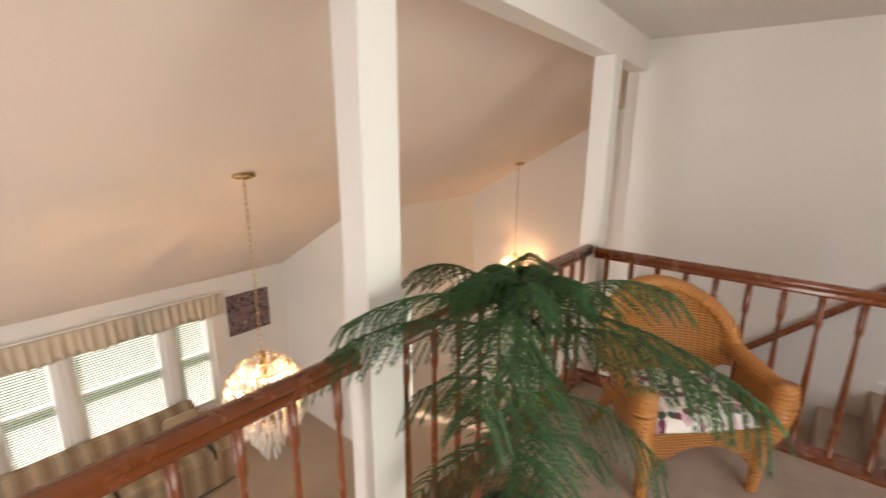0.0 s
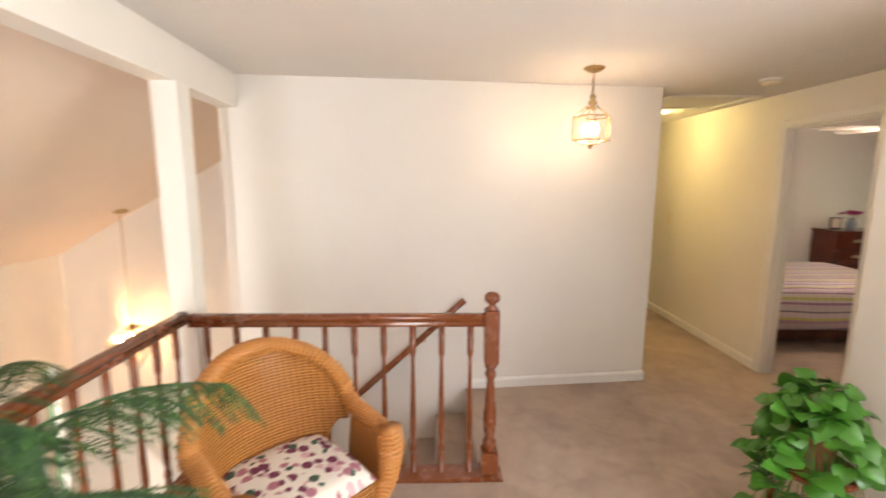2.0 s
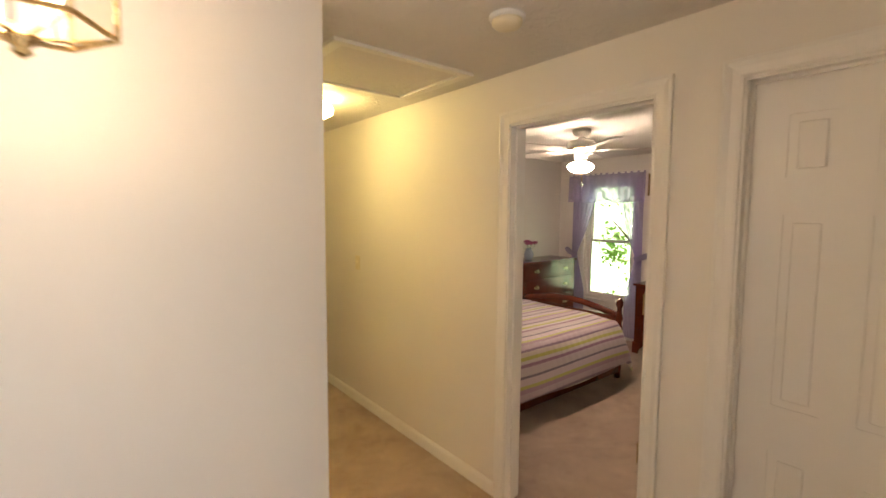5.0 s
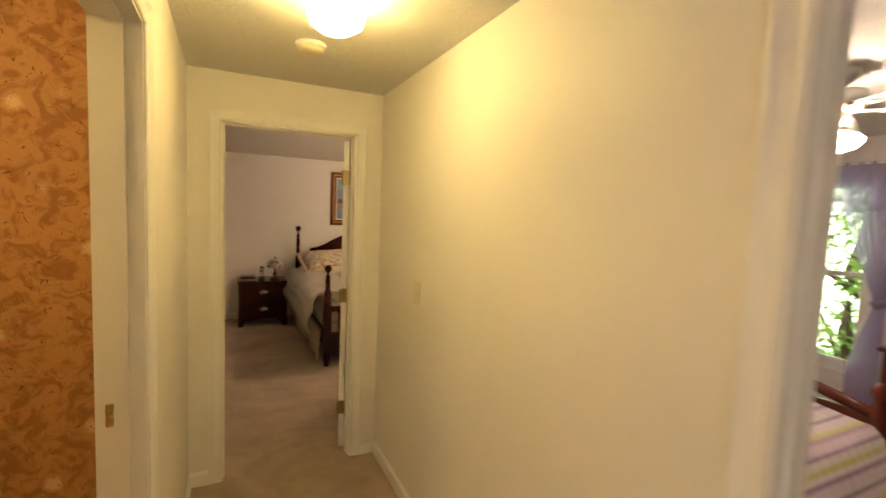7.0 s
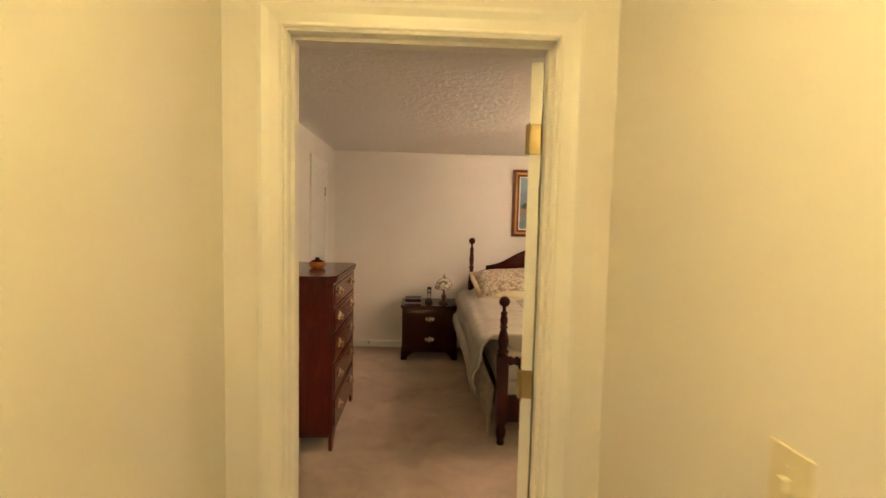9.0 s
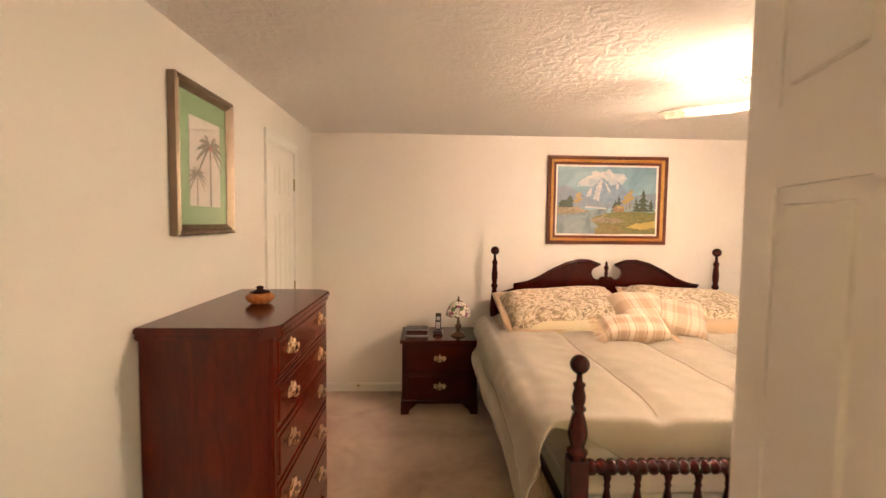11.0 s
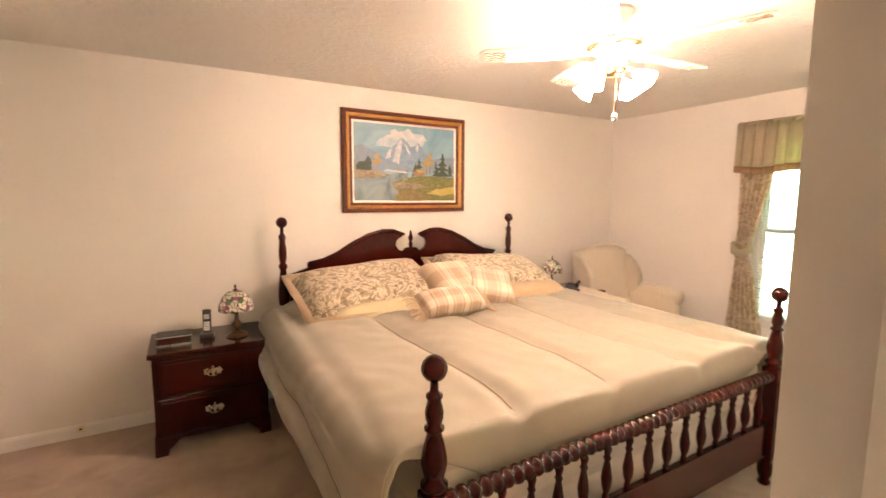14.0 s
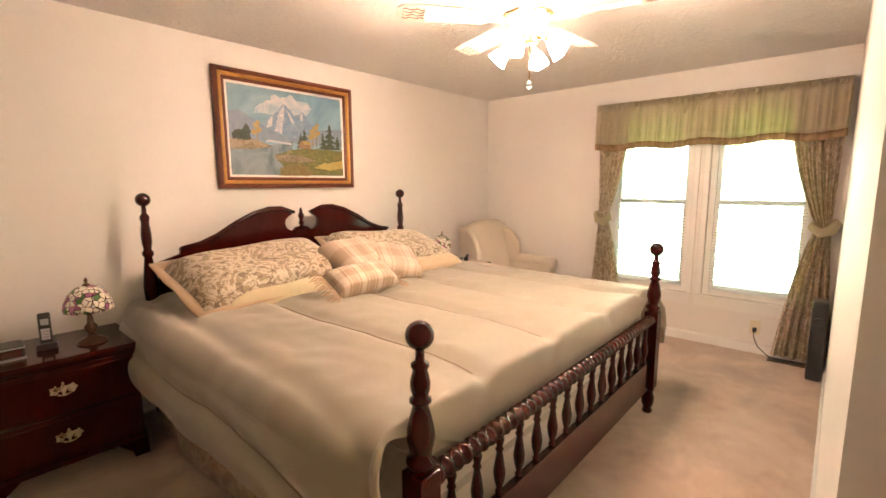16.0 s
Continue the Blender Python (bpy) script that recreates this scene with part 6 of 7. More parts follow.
# window dressing
def sheer(name, c1, c2, amount, scale=14, leafy=True, glow_tint=(1.0, 1.0, 1.0)):
    """Cloth that lets daylight through."""
    k = Mat(name, 0.8)
    col = k.mix(k.ramp(k.noise(scale, 4, None, 2.0), [(0.46, (0, 0, 0)), (0.54, (1, 1, 1))]), c1, c2) if leafy else k.mix(k.noise(6, 3), c1, c2)
    k.colour(col)
    tr = k.n.new("ShaderNodeBsdfTranslucent")
    bright = k.mix(1.0, col, (glow_tint[0], glow_tint[1], glow_tint[2]), 'MULTIPLY')
    k.l.new(bright, tr.inputs["Color"])
    mx = k.n.new("ShaderNodeMixShader")
    mx.inputs[0].default_value = amount
    out = k.n["Material Output"]
    k.l.new(k.b.outputs[0], mx.inputs[1])
    k.l.new(tr.outputs[0], mx.inputs[2])
    k.l.new(mx.outputs[0], out.inputs[0])
    return k.m


M_VAL = sheer("valance_brown", (0.58, 0.47, 0.36), (0.66, 0.54, 0.42), 0.48, 6, False, (0.95, 1.25, 0.75))
M_BAND = sheer("valance_band", (0.46, 0.30, 0.16), (0.52, 0.36, 0.20), 0.4, 6, False)
M_CURT = sheer("leafy_curtain", (0.50, 0.39, 0.27), (0.72, 0.61, 0.48), 0.35, 16, True, (0.95, 1.05, 0.85))
mv = thing("valance", "brown gathered valance with a tan band over the double window", "valance")
fv = swag("", 6.80, 7.14, 8.91, 1.67, 2.07, 22, 0.07, None, "", -1, 2)
part("cloth", sheet(lambda u, v: fv(u, v * 0.86), 190, 6, 0.002), M_VAL, mv, "", True)
part("band", sheet(lambda u, v: fv(u, 0.86 + 0.14 * v) + Vector((-0.003, 0, 0)), 190, 2, 0.002), M_BAND, mv, "tan satin band", True)
part("heading", sheet(swag("", 6.80, 7.14, 8.91, 2.05, 2.085, 60, 0.02, None, "", -1, 9), 240, 2, 0.002), M_VAL, mv, "", True)
for y in (7.145, 8.905):
    part("return", sheet(lambda u, v: Vector((6.80 + 0.088 * u, y, 2.07 - 0.39 * v)), 4, 6, 0.002), M_VAL, mv)
part("rod", tube([(6.81, 7.14, 2.06), (6.81, 8.91, 2.06)], 0.010, 8), M_WHITEP, mv)


def tied_curtain(y_out, y_in, sgn, label):
    """A panel gathered at a tieback; sgn points from the outer edge towards the window's middle."""
    root = thing("curtain_panel", label, "curtain", "bedroom curtains")
    zt = 1.04
    def f(u, v):
        z = 2.02 - 1.99 * v
        if z > zt:
            t = (2.02 - z) / (2.02 - zt)
            w = abs(y_in - y_out) * (1 - t ** 1.7) + 0.085 * t ** 1.7
        else:
            t = (zt - z) / (zt - 0.03)
            w = 0.085 + 0.27 * t ** 0.8
        shift = 0.03 * math.sin(v * math.pi)
        ph = u * 2 * math.pi * 6
        amp = 0.028 + 0.016 * noise.noise(Vector((u * 4, v * 3, 5)))
        off = -0.05 * max(0, (zt - z)) if z < zt else 0.0
        return Vector((6.835 + amp * math.sin(ph) - 0.02 * math.sin(v * 3.1), y_out + sgn * (shift + off + w * u), z))
    part("cloth", sheet(f, 60, 40, 0.002), M_CURT, root, "", True)
    part("tieback", tube([(6.83, y_out + sgn * 0.0, zt + 0.05), (6.79, y_out + sgn * 0.03, zt - 0.01), (6.785, y_out + sgn * 0.09, zt - 0.035), (6.80, y_out + sgn * 0.14, zt + 0.01), (6.86, y_out + sgn * 0.10, zt + 0.05)], 0.024, 8, None, 1.6), M_VAL, root, "brown cloth tieback", True)
    return root


tied_curtain(8.90, 8.62, -1, "leaf-patterned brown curtain tied back beside the window")
tied_curtain(7.14, 7.46, 1, "leaf-patterned brown curtain tied back beside the window")
blind("mini_blind", E_X + 0.03, 7.315, 7.925, 0.47, 1.97, 0.026, "white mini blind with its slats open", 4, -1)
blind("mini_blind", E_X + 0.03, 8.135, 8.745, 0.47, 1.97, 0.026, "white mini blind with its slats open", 4, -1)

ol = thing("wall_outlet", "white electrical outlet with a black cord plugged in", "outlet")
part("plate", box(-0.035, 0.035, -0.006, 0, -0.057, 0.057, 0.003), M_IVORY, ol)
part("plug", box(-0.013, 0.013, -0.04, -0.005, -0.032, 0.0, 0.004), M_BLACK, ol)
part("cord", tube([(0, -0.038, -0.02), (0, -0.06, -0.06), (0.03, -0.05, -0.14), (0.10, -0.05, -0.20), (0.2, -0.08, -0.208), (0.42, -0.06, -0.208)], 0.004, 6), M_BLACK, ol, "", True)
ol.matrix_world = pose(E_X, 7.565, 0.212, 0, 0, -90)
ol2 = thing("wall_outlet", "small white wall outlet above the skirting board", "outlet")
part("plate", box(-0.02, 0.02, -0.005, 0, -0.02, 0.02, 0.002), M_IVORY, ol2)
part("jack", box(-0.006, 0.006, -0.008, -0.004, -0.006, 0.006), M_BLACK, ol2)
ol2.matrix_world = pose(2.19, N_Y - 0.016, 0.055)
rg = thing("floor_register", "brown metal floor heating register in the carpet", "register")
part("frame", box(-0.05, 0.05, 0, 0.30, 0, 0.008, 0.003, 1), M_BRONZE, rg)
for i in range(14):
    part("slat", box(-0.038, 0.038, 0.018 + i * 0.0195, 0.025 + i * 0.0195, 0.007, 0.011), M_BLACK, rg)
rg.matrix_world = pose(6.80, 7.16, 0)
tv = thing("floor_speaker", "black floor-standing speaker beside the curtain", "speaker")
part("cabinet", box(-0.10, 0.10, -0.045, 0.045, 0.0, 0.56, 0.02), M_BLACK, tv)
part("driver", lathe([(0.035, 0), (0.037, 0.006), (0.025, 0.002), (0.01, 0.004), (0, 0.008)], 20, None, pose(-0.10, 0, 0.42, 0, -90, 0)), M_BLACK, tv, "", True)
tv.matrix_world = pose(6.60, 7.175, 0)


# ceiling fans
M_BLADE = paint("white_fan_blade", (0.72, 0.68, 0.62), 0.4, 0.04, 0.03)
M_CANE = paint("blade_inlay", (0.34, 0.24, 0.16), 0.6, 0.2, 0.2)
M_PULLG = Mat("pull_glass", 0.03, Transmission_Weight=0.9, IOR=1.5).colour((0.75, 0.85, 0.82)).m


def fan(x, y, first, shades, label, blade_len=0.50, lit=None, drop=0.0, inlay=True):
    root = thing("ceiling_fan", label, "ceiling fan", "ceiling fans")
    zc = H
    part("canopy", lathe([(0.075, zc), (0.078, zc - 0.02), (0.06, zc - 0.05), (0.03, zc - 0.065), (0, zc - 0.066)], 28), M_WHITEP, root, "", True)
    part("motor", lathe([(0.03, zc - 0.06), (0.03, zc - 0.08), (0.10, zc - 0.095), (0.118, zc - 0.115), (0.118, zc - 0.155), (0.10, zc - 0.175), (0.06, zc - 0.19), (0, zc - 0.19)], 32), M_WHITEP, root, "", True)
    part("motor_trim", lathe([(0.09, zc - 0.178), (0.116, zc - 0.166), (0.119, zc - 0.158), (0.112, zc - 0.156)], 32), M_BRASS, root, "brass trim ring", True)
    part("switch_housing", lathe([(0.055, zc - 0.185), (0.058, zc - 0.21), (0.05, zc - 0.25), (0.045, zc - 0.26), (0, zc - 0.262)], 24), M_WHITEP, root, "", True)
    part("brass_collar", lathe([(0.052, zc - 0.252), (0.054, zc - 0.262), (0.046, zc - 0.28), (0.02, zc - 0.285), (0, zc - 0.286)], 24), M_BRASS, root, "", True)
    zb = zc - 0.18
    for i in range(5):
        a = first + 72 * i
        arm = part("blade_arm", box(0.08, 0.20, -0.018, 0.018, -0.004, 0.004, 0.003, 1, box(0.17, 0.23, -0.04, 0.04, -0.004, 0.003, 0.003, 1)), M_WHITEP, root)
        arm.matrix_basis = pose(0, 0, zb, 0, 0, a)
        L = blade_len
        out = [(0.20, -0.055), (0.20 + L * 0.7, -0.068), (0.20 + L * 0.93, -0.064), (0.20 + L, -0.035), (0.20 + L, 0.035), (0.20 + L * 0.93, 0.064), (0.20 + L * 0.7, 0.068), (0.20, 0.055)]
        bl = part("blade", prism(out, 0.007, Matrix(((1, 0, 0, 0), (0, 0, 1, 0), (0, 1, 0, 0), (0, 0, 0, 1))), 0.002), M_BLADE, root)
        bl.matrix_basis = pose(0, 0, zb + 0.004, 0, 0, a) @ pose(0, 0, 0, 10, 0, 0)
        if inlay:
            rn = random.Random(i)
            bm = bmesh.new()
            for q in range(4):
                z = -0.035 + q * 0.023
                tube([(0.20 + L * (0.70 + 0.04 * j), z + 0.007 * math.sin(j * 2.1 + q), -0.001) for j in range(7)], 0.003, 4, bm)
            part("inlay", bm, M_CANE, bl, "scrolled dark inlay")
    zl = zc - 0.268
    if shades == 4:
        for i in range(4):
            a = math.radians(10 + 90 * i)
            d = Vector((math.cos(a), math.sin(a), 0))
            part("light_arm", tube([d * 0.03 + Vector((0, 0, zl + 0.01)), d * 0.075 + Vector((0, 0, zl + 0.004)), d * 0.105 + Vector((0, 0, zl - 0.02))], 0.009, 8), M_BRASS, root, "", True)
            ax = (d * 0.75 + Vector((0, 0, -0.66))).normalized()
            q = Vector((0, 0, 1)).rotation_difference(ax).to_matrix().to_4x4()
            bm = bmesh.new()
            n, m2 = 20, 7
            rows = []
            for j in range(m2 + 1):
                t = j / m2
                r = 0.014 + 0.024 * math.sin(t * 1.9) + 0.011 * t ** 4
                rows.append([bm.verts.new((r * (1 + (0.10 * t ** 4) * math.cos(5 * 2 * math.pi * c / n)) * math.cos(2 * math.pi * c / n), r * (1 + (0.10 * t ** 4) * math.cos(5 * 2 * math.pi * c / n)) * math.sin(2 * math.pi * c / n), 0.075 * t)) for c in range(n)])
            for r0, r1 in zip(rows, rows[1:]):
                for c in range(n):
                    bm.faces.new((r0[c], r0[(c + 1) % n], r1[(c + 1) % n], r1[c]))
            bm.faces.new(rows[0])
            s = part("shade", bm, lit, root, "glowing frosted tulip glass shade", True)
            s.matrix_basis = Matrix.Translation(d * 0.105 + Vector((0, 0, zl - 0.02))) @ q
    else:
        part("globe", lathe([(0.045, zl - 0.0), (0.09, zl - 0.02), (0.112, zl - 0.04), (0.108, zl - 0.055), (0.085, zl - 0.08), (0.05, zl - 0.095), (0, zl - 0.10)], 20), lit, root, "glowing frosted glass bowl", True)
    part("pull_chain", tube([(0.02, 0.0, zl), (0.022, 0.0, zl - 0.11), (0.022, 0, zl - 0.175)], [0.003, 0.003, 0.005], 6), M_BRASS, root, "", True)
    part("pull_ball", lathe([(0, 0.022), (0.008, 0.018), (0.014, 0.006), (0.014, -0.004), (0.008, -0.016), (0, -0.02)], 14, None, Matrix.Translation((0.022, 0, zl - 0.195))), M_PULLG, root, "glass ball on the pull chain", True)
    root.matrix_world = pose(x, y, 0)
    return root


fan(4.53, 8.31, 141, 4, "white five-blade ceiling fan with four lit tulip shades", 0.41, G_FAN)

# ==== small bedroom ====
fan(4.975, 4.555, 20, 1, "white ceiling fan with a lit glass bowl", 0.45, G_FAN2, 0, False)
M_CHERRY2 = wood("red_cherry_wood", (0.075, 0.013, 0.006), (0.15, 0.030, 0.013), 0.2, (3, 3, 0.9), 3, 0.15)
k = Mat("striped_quilt", 0.85, Sheen_Weight=0.2)
ph_ = k.math('FRACT', k.math('MULTIPLY', k.math('ADD', k.axis(1), k.axis(2)), 2.3))
c = k.ramp(ph_, [(0.0, (0.50, 0.42, 0.46)), (0.10, (0.28, 0.16, 0.24)), (0.17, (0.55, 0.50, 0.50)), (0.24, (0.42, 0.42, 0.12)), (0.32, (0.56, 0.50, 0.44)), (0.42, (0.22, 0.15, 0.22)), (0.48, (0.48, 0.38, 0.44)), (0.60, (0.38, 0.26, 0.33)), (0.68, (0.46, 0.45, 0.16)), (0.75, (0.56, 0.47, 0.50)), (0.88, (0.18, 0.15, 0.20)), (0.93, (0.5, 0.44, 0.45))], True)
M_QUILT = k.colour(c).bump(k.mix(0.5, k.noise(25, 3), k.wave(4, 1, k.co, 'X', 1, 1)), 0.35, 0.008).m
b2 = thing("twin_bed", "cherry wood bed with turned foot posts", "bed")
for y in (4.50, 5.72):
    part("foot_post", lathe([(0.03, 0), (0.034, 0.1), (0.034, 0.5), (0.024, 0.53), (0.036, 0.58), (0.024, 0.64), (0.02, 0.68), (0.034, 0.71), (0.034, 0.74), (0.02, 0.775), (0, 0.785)], 16, None, Matrix.Translation((5.60, y, 0))), M_CHERRY2, b2, "", True)
part("foot_rail", tube([(5.60, 4.50 + 1.22 * i / 12, 0.60 + 0.09 * math.sin(math.pi * i / 12)) for i in range(13)], 0.022, 8, None, 1.5), M_CHERRY2, b2, "", True)
part("foot_panel", box(5.588, 5.612, 4.52, 5.70, 0.2, 0.6, 0.004), M_CHERRY2, b2)
part("side_rail", box(3.6, 5.6, 4.475, 4.50, 0.06, 0.26, 0.005), M_CHERRY2, b2)
part("mattress", box(3.55, 5.57, 4.49, 5.72, 0.25, 0.56, 0.05, 3), M_LINEN, b2)
part("headboard", box(3.49, 3.53, 4.48, 5.74, 0.0, 0.82, 0.012), M_CHERRY2, b2)
qt = thing("striped_quilt", "pink, green and plum striped quilt hanging over the bed", "bedding")
def fq(u, v):
    s = (v - 0.30) / 0.70
    x = 3.56 + 2.02 * u
    wr = 0.012 * noise.noise(Vector((x * 3, v * 6, 0)))
    if v < 0.30:
        t = 1 - v / 0.30
        y, z = 4.45 - 0.13 * math.sin(t * 1.5) - 0.015 * math.sin(t * 3 + x * 5) + wr, 0.575 - 0.36 * t
    else:
        y, z = 4.47 + 1.25 * s, 0.585 + 0.03 * math.sin(min(1, s * 3) * math.pi / 2) + wr
    if u > 0.93:
        z -= 0.10 * ((u - 0.93) / 0.07) ** 2
    return Vector((x, y, z))
part("top_spread", sheet(lambda u, v: fq(u, 0.30 + 0.70 * v), 60, 36, 0.012), M_QUILT, qt, "", True)
part("side_drop", sheet(lambda u, v: fq(u, 0.30 * v), 60, 14, 0.012), M_QUILT, qt, "", True)

d2 = case("long_dresser", "wide cherry dresser with four rows of drawers", "dresser", 0.98, 0.40, 0.80, (1, 1, 1, 1), M_CHERRY2, 2, "", 0.02, 0.10, M_BRONZE, 0.6)
d2.matrix_world = pose(6.47, 4.81, 0, 0, 0, -90)
M_MIRROR = Mat("mirror_silver", 0.02, 1.0).colour((0.9, 0.92, 0.9)).m
mi = thing("dresser_mirror", "cherry-framed mirror standing on the dresser", "mirror")
frame_bars(mi, 0.74, 0.93, [(0, 0), (0, 0.03), (0.03, 0.036), (0.055, 0.024), (0.06, 0.012), (0.06, 0)], M_CHERRY2)
part("glass", box(0.055, 0.685, -0.012, -0.004, 0.055, 0.875), M_MIRROR, mi)
part("back_board", box(0.01, 0.73, -0.003, 0.008, 0.01, 0.92), M_CHERRY2, mi)
mi.matrix_world = pose(6.80, 4.68, 0.80, -2, 0, -90)
c5 = case("tall_chest", "glossy cherry chest of drawers beside the window", "dresser", 1.02, 0.41, 1.0, (1, 1, 1, 0.8), M_CHERRY2, 2)
c5.matrix_world = pose(5.66, 5.76, 0)
M_BLUE = paint("blue_white_china", (0.35, 0.40, 0.50), 0.2, 0.4, 0.05, 40)
vs = thing("flower_vase", "blue and white china vase of pink flowers", "vase")
part("vase", lathe([(0.035, 0), (0.055, 0.03), (0.06, 0.07), (0.045, 0.11), (0.03, 0.13), (0.036, 0.145), (0.026, 0.145), (0, 0.13)], 20), M_BLUE, vs, "", True)
M_PETAL = paint("magenta_petals", (0.42, 0.03, 0.16), 0.6, 0.3, 0.2)
rnd = random.Random(8)
for i in range(7):
    a, r = i * 0.9, 0.02 + 0.03 * (i % 3)
    top = Vector((r * math.cos(a) * 1.5, r * math.sin(a) * 1.5, 0.19 + 0.02 * (i % 2)))
    part("stem", tube([(0, 0, 0.10), top * 0.8, top], 0.0025, 5), M_POTHOS, vs)
    bm = bmesh.new()
    for q in range(7):
        leaf_into(bm, Matrix.Translation(top) @ Euler((rnd.uniform(0.2, 1.0), 0, q * 0.9)).to_matrix().to_4x4(), 0.06, rnd)
    part("bloom", bm, M_PETAL, vs, "pink bloom", True)
vs.matrix_world = pose(6.0, 5.98, 1.0)
pc = thing("photo_frame", "small dark photo frame standing on the chest", "photo frame")
part("frame", box(-0.06, 0.06, -0.008, 0.008, 0, 0.15, 0.004), M_BLACK, pc)
part("strut", box(-0.01, 0.01, 0.008, 0.06, 0, 0.08, 0.002, 1), M_BLACK, pc)
part("picture", box(-0.045, 0.045, -0.010, -0.007, 0.015, 0.135), M_CEIL2, pc)
pc.matrix_world = pose(5.86, 6.06, 1.0, 0, 0, -20)
om = thing("oval_mirror", "small oval wall mirror with a scalloped copper rim", "mirror")
M_COPPER = metal("copper_rim", (0.45, 0.22, 0.14), 0.22)
part("rim", tube([(-0.012, 0.145 * math.cos(a) * (1 + 0.025 * math.cos(12 * a)), 0.092 * math.sin(a) * (1 + 0.025 * math.cos(12 * a))) for a in [math.pi * i / 36 for i in range(73)]], 0.012, 8), M_COPPER, om, "", True)
part("glass", lathe([(0.14, 0), (0.14, 0.006), (0.12, 0.012), (0, 0.013)], 32, None, Matrix.Diagonal((1, 1, 0.63, 1)) @ pose(0, 0, 0, 0, -90, 0)), M_MIRROR, om)
om.matrix_world = pose(E_X - 0.002, 4.33, 1.955)
M_PURPLE = sheer("lilac_sheer", (0.70, 0.64, 0.90), (0.78, 0.72, 0.93), 0.8, 6, False)
nt = M_PURPLE.node_tree
open_weave, cloth_mix = nt.nodes.new("ShaderNodeBsdfTransparent"), nt.nodes.new("ShaderNodeMixShader")
cloth_mix.inputs[0].default_value = 0.55
body = nt.nodes["Material Output"].inputs[0].links[0].from_socket
nt.links.new(body, cloth_mix.inputs[1])
nt.links.new(open_weave.outputs[0], cloth_mix.inputs[2])
nt.links.new(cloth_mix.outputs[0], nt.nodes["Material Output"].inputs[0])
pv = thing("valance", "lilac sheer valance over the small bedroom window", "valance")
part("cloth", sheet(swag("", 6.80, 4.90, 5.96, 1.73, 2.10, 13, 0.05, None, "", -1, 7), 110, 6, 0.002), M_PURPLE, pv, "", True)
part("rod", tube([(6.80, 4.88, 2.09), (6.80, 5.98, 2.09)], 0.010, 8), M_WHITEP, pv)
def lilac(y_out, y_in, sgn):
    root = thing("curtain_panel", "lilac sheer curtain tied back", "curtain", "lilac curtains")
    zt = 1.05
    def f(u, v):
        z = 2.02 - 1.97 * v
        t = (2.02 - z) / (2.02 - zt)
        w = abs(y_in - y_out) * (1 - min(t, 1) ** 1.4) + 0.07 if t < 1 else 0.07 + 0.13 * min(1, (zt - z) / 0.5)
        return Vector((6.83 + 0.015 * math.sin(u * 38), y_out + sgn * w * u, z))
    part("cloth", sheet(f, 50, 30, 0.0015), M_PURPLE, root, "", True)
    part("tieback_bow", tube([(6.85, y_out - sgn * 0.10, zt + 0.05), (6.81, y_out - sgn * 0.03, zt + 0.02), (6.80, y_out + sgn * 0.05, zt - 0.02), (6.83, y_out + sgn * 0.08, zt)], [0.03, 0.035, 0.03, 0.02], 8), M_PURPLE, root, "lilac tieback", True)
lilac(5.92, 5.60, -1)
lilac(4.94, 5.24, 1)

# ==== outdoors ====
k = Mat("lawn", 0.95)
M_LAWN = k.colour(k.mix(k.noise(0.6, 5), (0.05, 0.10, 0.025), (0.10, 0.17, 0.045))).bump(k.noise(30, 3), 0.5, 0.05).m
structure("ground", box(-600, 600, -600, 600, LOW - 0.6, LOW - 0.25), M_LAWN, "green lawn round the house", "ground")
k = Mat("tree_leaves", 0.6)
isl = k.n.new("ShaderNodeNewGeometry").outputs["Random Per Island"]
k.colour(k.ramp(isl, [(0, (0.08, 0.17, 0.03)), (0.6, (0.17, 0.32, 0.06)), (1, (0.28, 0.44, 0.11))]))
tr = k.n.new("ShaderNodeBsdfTranslucent")
tr.inputs[0].default_value = (0.35, 0.55, 0.12, 1)
mx = k.n.new("ShaderNodeMixShader")
k.l.new(k.b.outputs[0], mx.inputs[1])
k.l.new(tr.outputs[0], mx.inputs[2])
k.l.new(mx.outputs[0], k.n["Material Output"].inputs[0])
M_LEAF = k.m


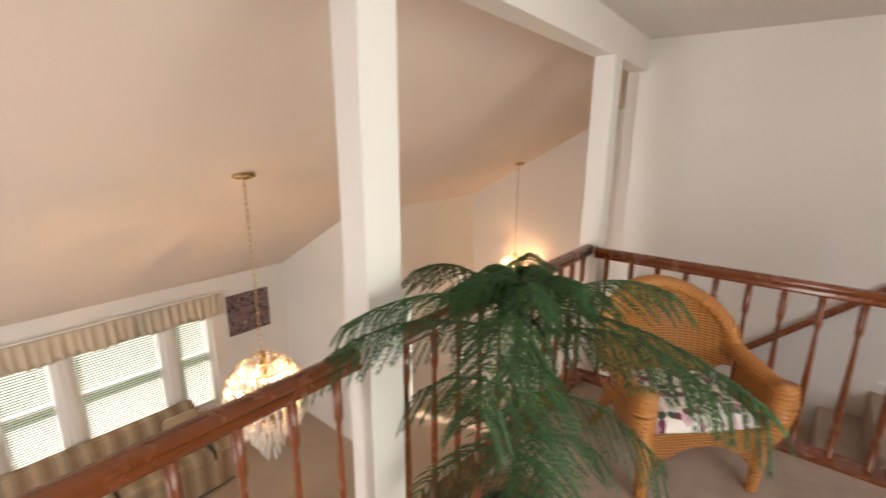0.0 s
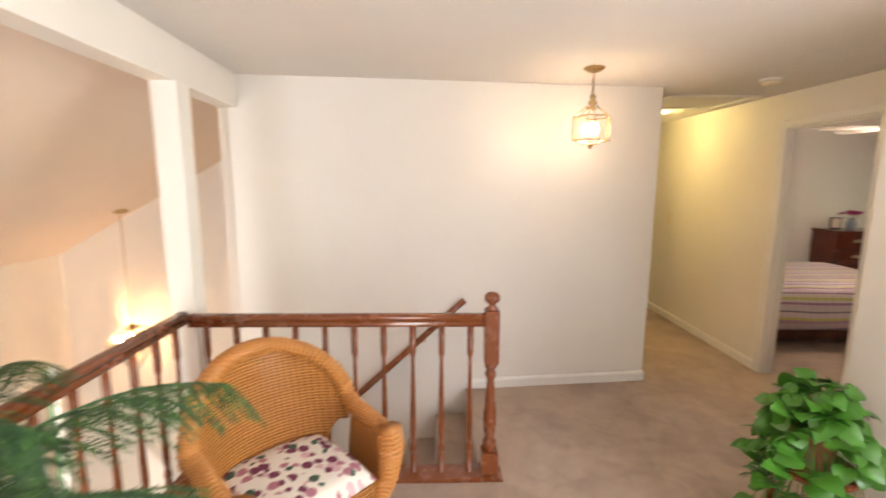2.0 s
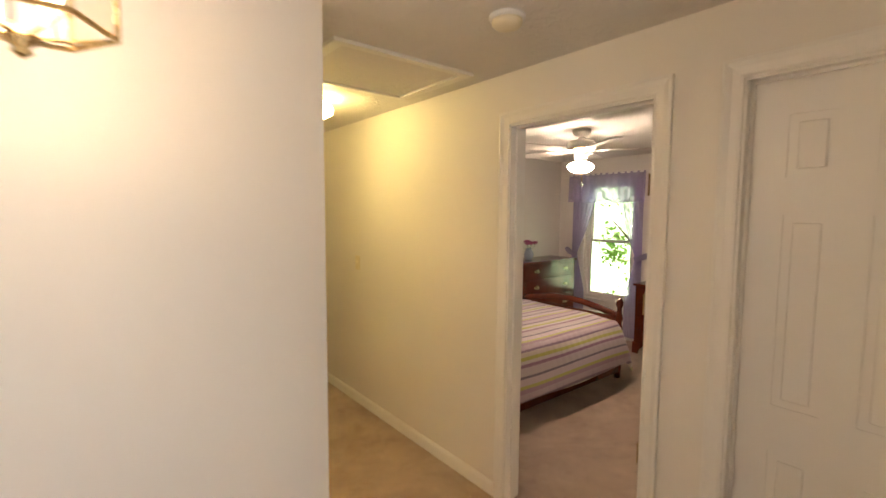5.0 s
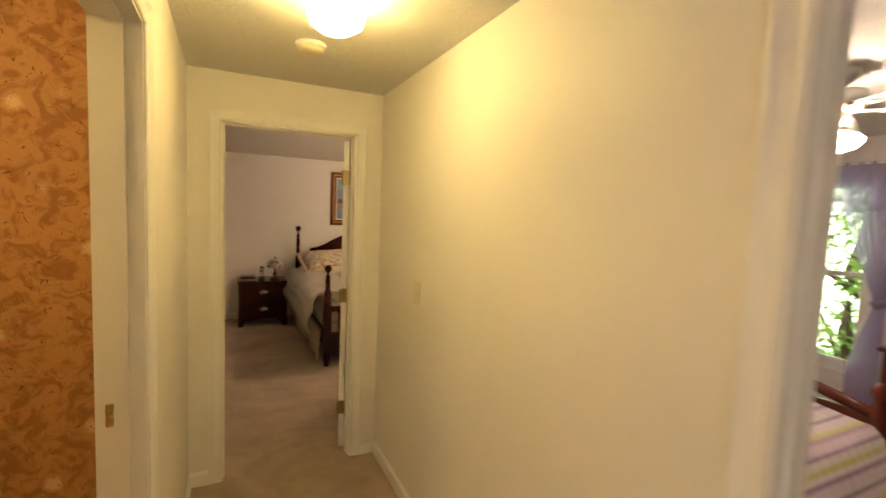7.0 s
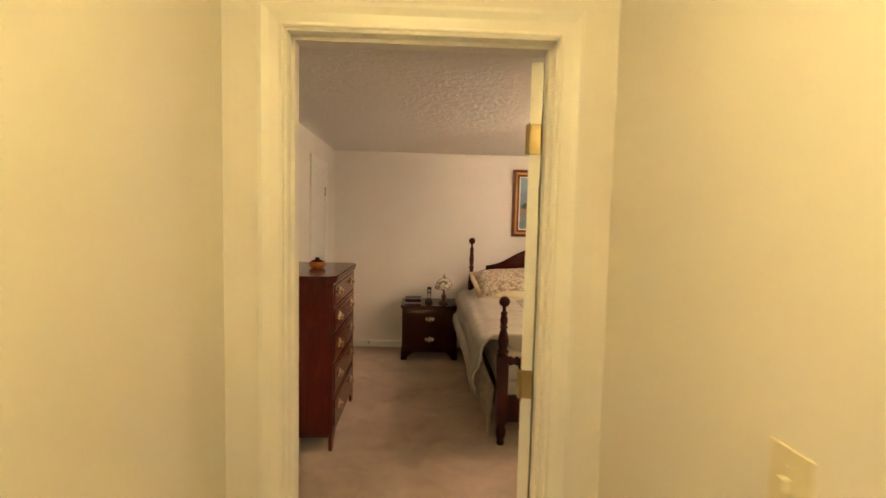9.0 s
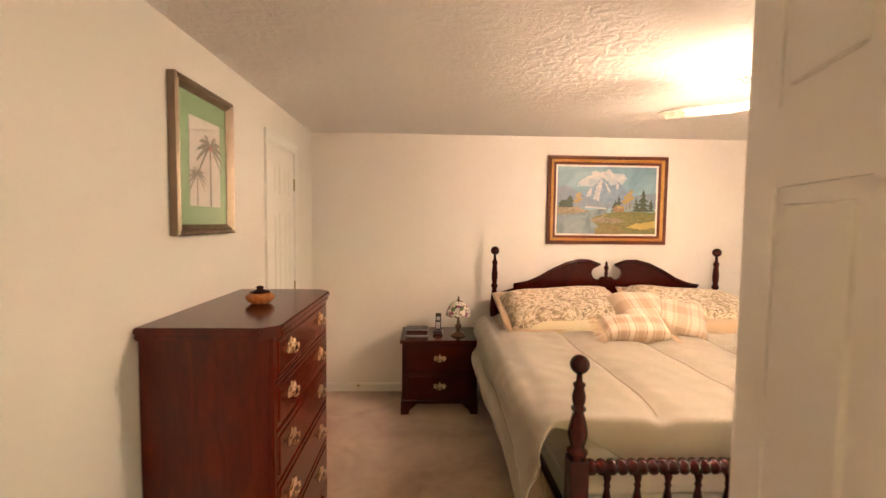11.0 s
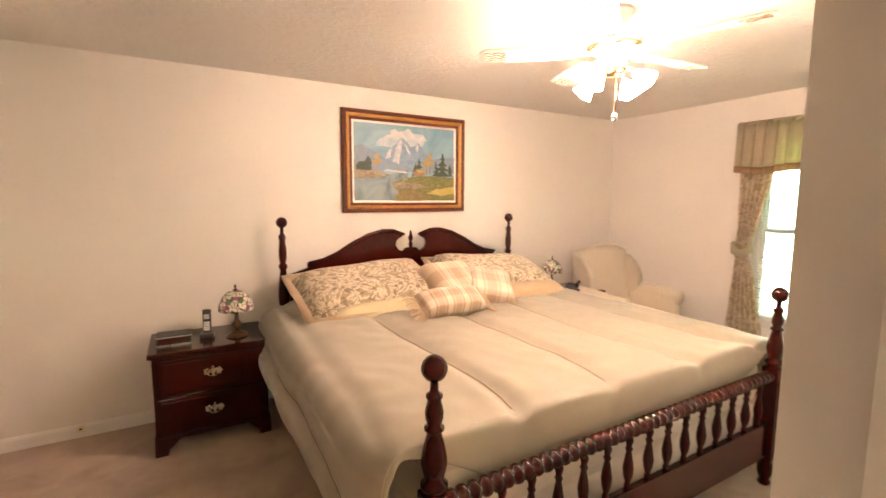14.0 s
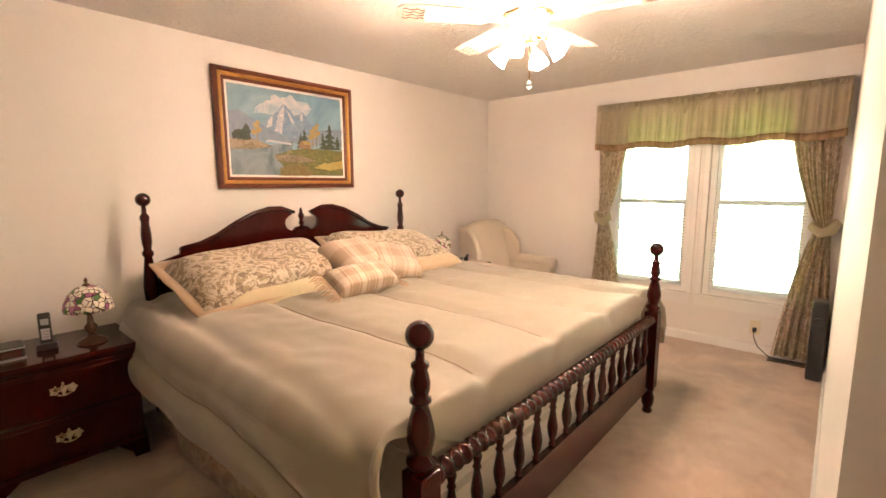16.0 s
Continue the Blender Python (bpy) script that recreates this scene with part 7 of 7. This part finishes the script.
def tree(x, y, h, r, seed, n=4200):
    rn = random.Random(seed)
    root = thing("tree", "leafy green garden tree outside the windows", "tree", "garden trees")
    part("trunk", tube([(0.1 * math.sin(i + seed), 0.1 * math.cos(i * 1.4), h * 0.8 * i / 6) for i in range(7)], [0.16 - 0.018 * i for i in range(7)], 8), M_BARK, root, "", True)
    bm = bmesh.new()
    for i in range(9):
        a, z = i * 2.4, h * (0.25 + 0.06 * i)
        tube([(0, 0, z), (r * 0.4 * math.cos(a), r * 0.4 * math.sin(a), z + 0.3), (r * 0.8 * math.cos(a), r * 0.8 * math.sin(a), z + 0.7)], [0.05, 0.035, 0.012], 5, bm)
    part("limbs", bm, M_BARK, root, "", True)
    bm = bmesh.new()
    cl = [(rn.gauss(0, r * 0.45), rn.gauss(0, r * 0.45), h * rn.uniform(0.15, 1.0), rn.uniform(0.25, 0.6) * r) for _ in range(26)]
    for i in range(n):
        cx, cy, cz, cr = cl[i % len(cl)]
        p = Vector((rn.gauss(cx, cr * 0.5), rn.gauss(cy, cr * 0.5), max(0.4, rn.gauss(cz, cr * 0.45))))
        s = rn.uniform(0.05, 0.12)
        e = Euler((rn.uniform(-1, 1), rn.uniform(-1, 1), rn.uniform(0, 6.28))).to_matrix()
        v = [bm.verts.new(p + e @ Vector(q) * s) for q in ((-0.5, 0, 0), (0, -0.35, 0.05), (0.6, 0, -0.05), (0, 0.35, 0.05))]
        bm.faces.new(v)
    part("crown", bm, M_LEAF, root)
    root.matrix_world = pose(x, y, LOW - 0.25)


# Upright sheet that emits: daylit haze and foliage put into its glow colour.
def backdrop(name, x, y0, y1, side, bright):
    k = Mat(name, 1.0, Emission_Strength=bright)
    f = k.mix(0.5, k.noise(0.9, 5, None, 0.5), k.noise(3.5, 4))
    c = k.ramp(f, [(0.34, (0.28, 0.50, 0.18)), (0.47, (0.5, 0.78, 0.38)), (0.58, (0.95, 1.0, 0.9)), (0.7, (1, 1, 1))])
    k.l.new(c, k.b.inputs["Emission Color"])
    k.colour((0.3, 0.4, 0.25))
    structure(name, box(x, x + 0.05 * side, y0, y1, LOW - 0.25, 11), k.m, "glowing flat backdrop coloured as hazy daylit garden greenery", "backdrop")


# these glowing sheets also send daylight in through the windows
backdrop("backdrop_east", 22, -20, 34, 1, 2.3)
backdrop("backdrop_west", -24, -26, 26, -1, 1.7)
for i, (x, y, h, r) in enumerate(((9.6, 6.15, 5.9, 0.9), (14.0, 2.0, 6.0, 2.2), (-13.0, 4.5, 6.0, 2.2), (-13.5, -3.5, 7.0, 2.5))):
    tree(x, y, h, r, i)
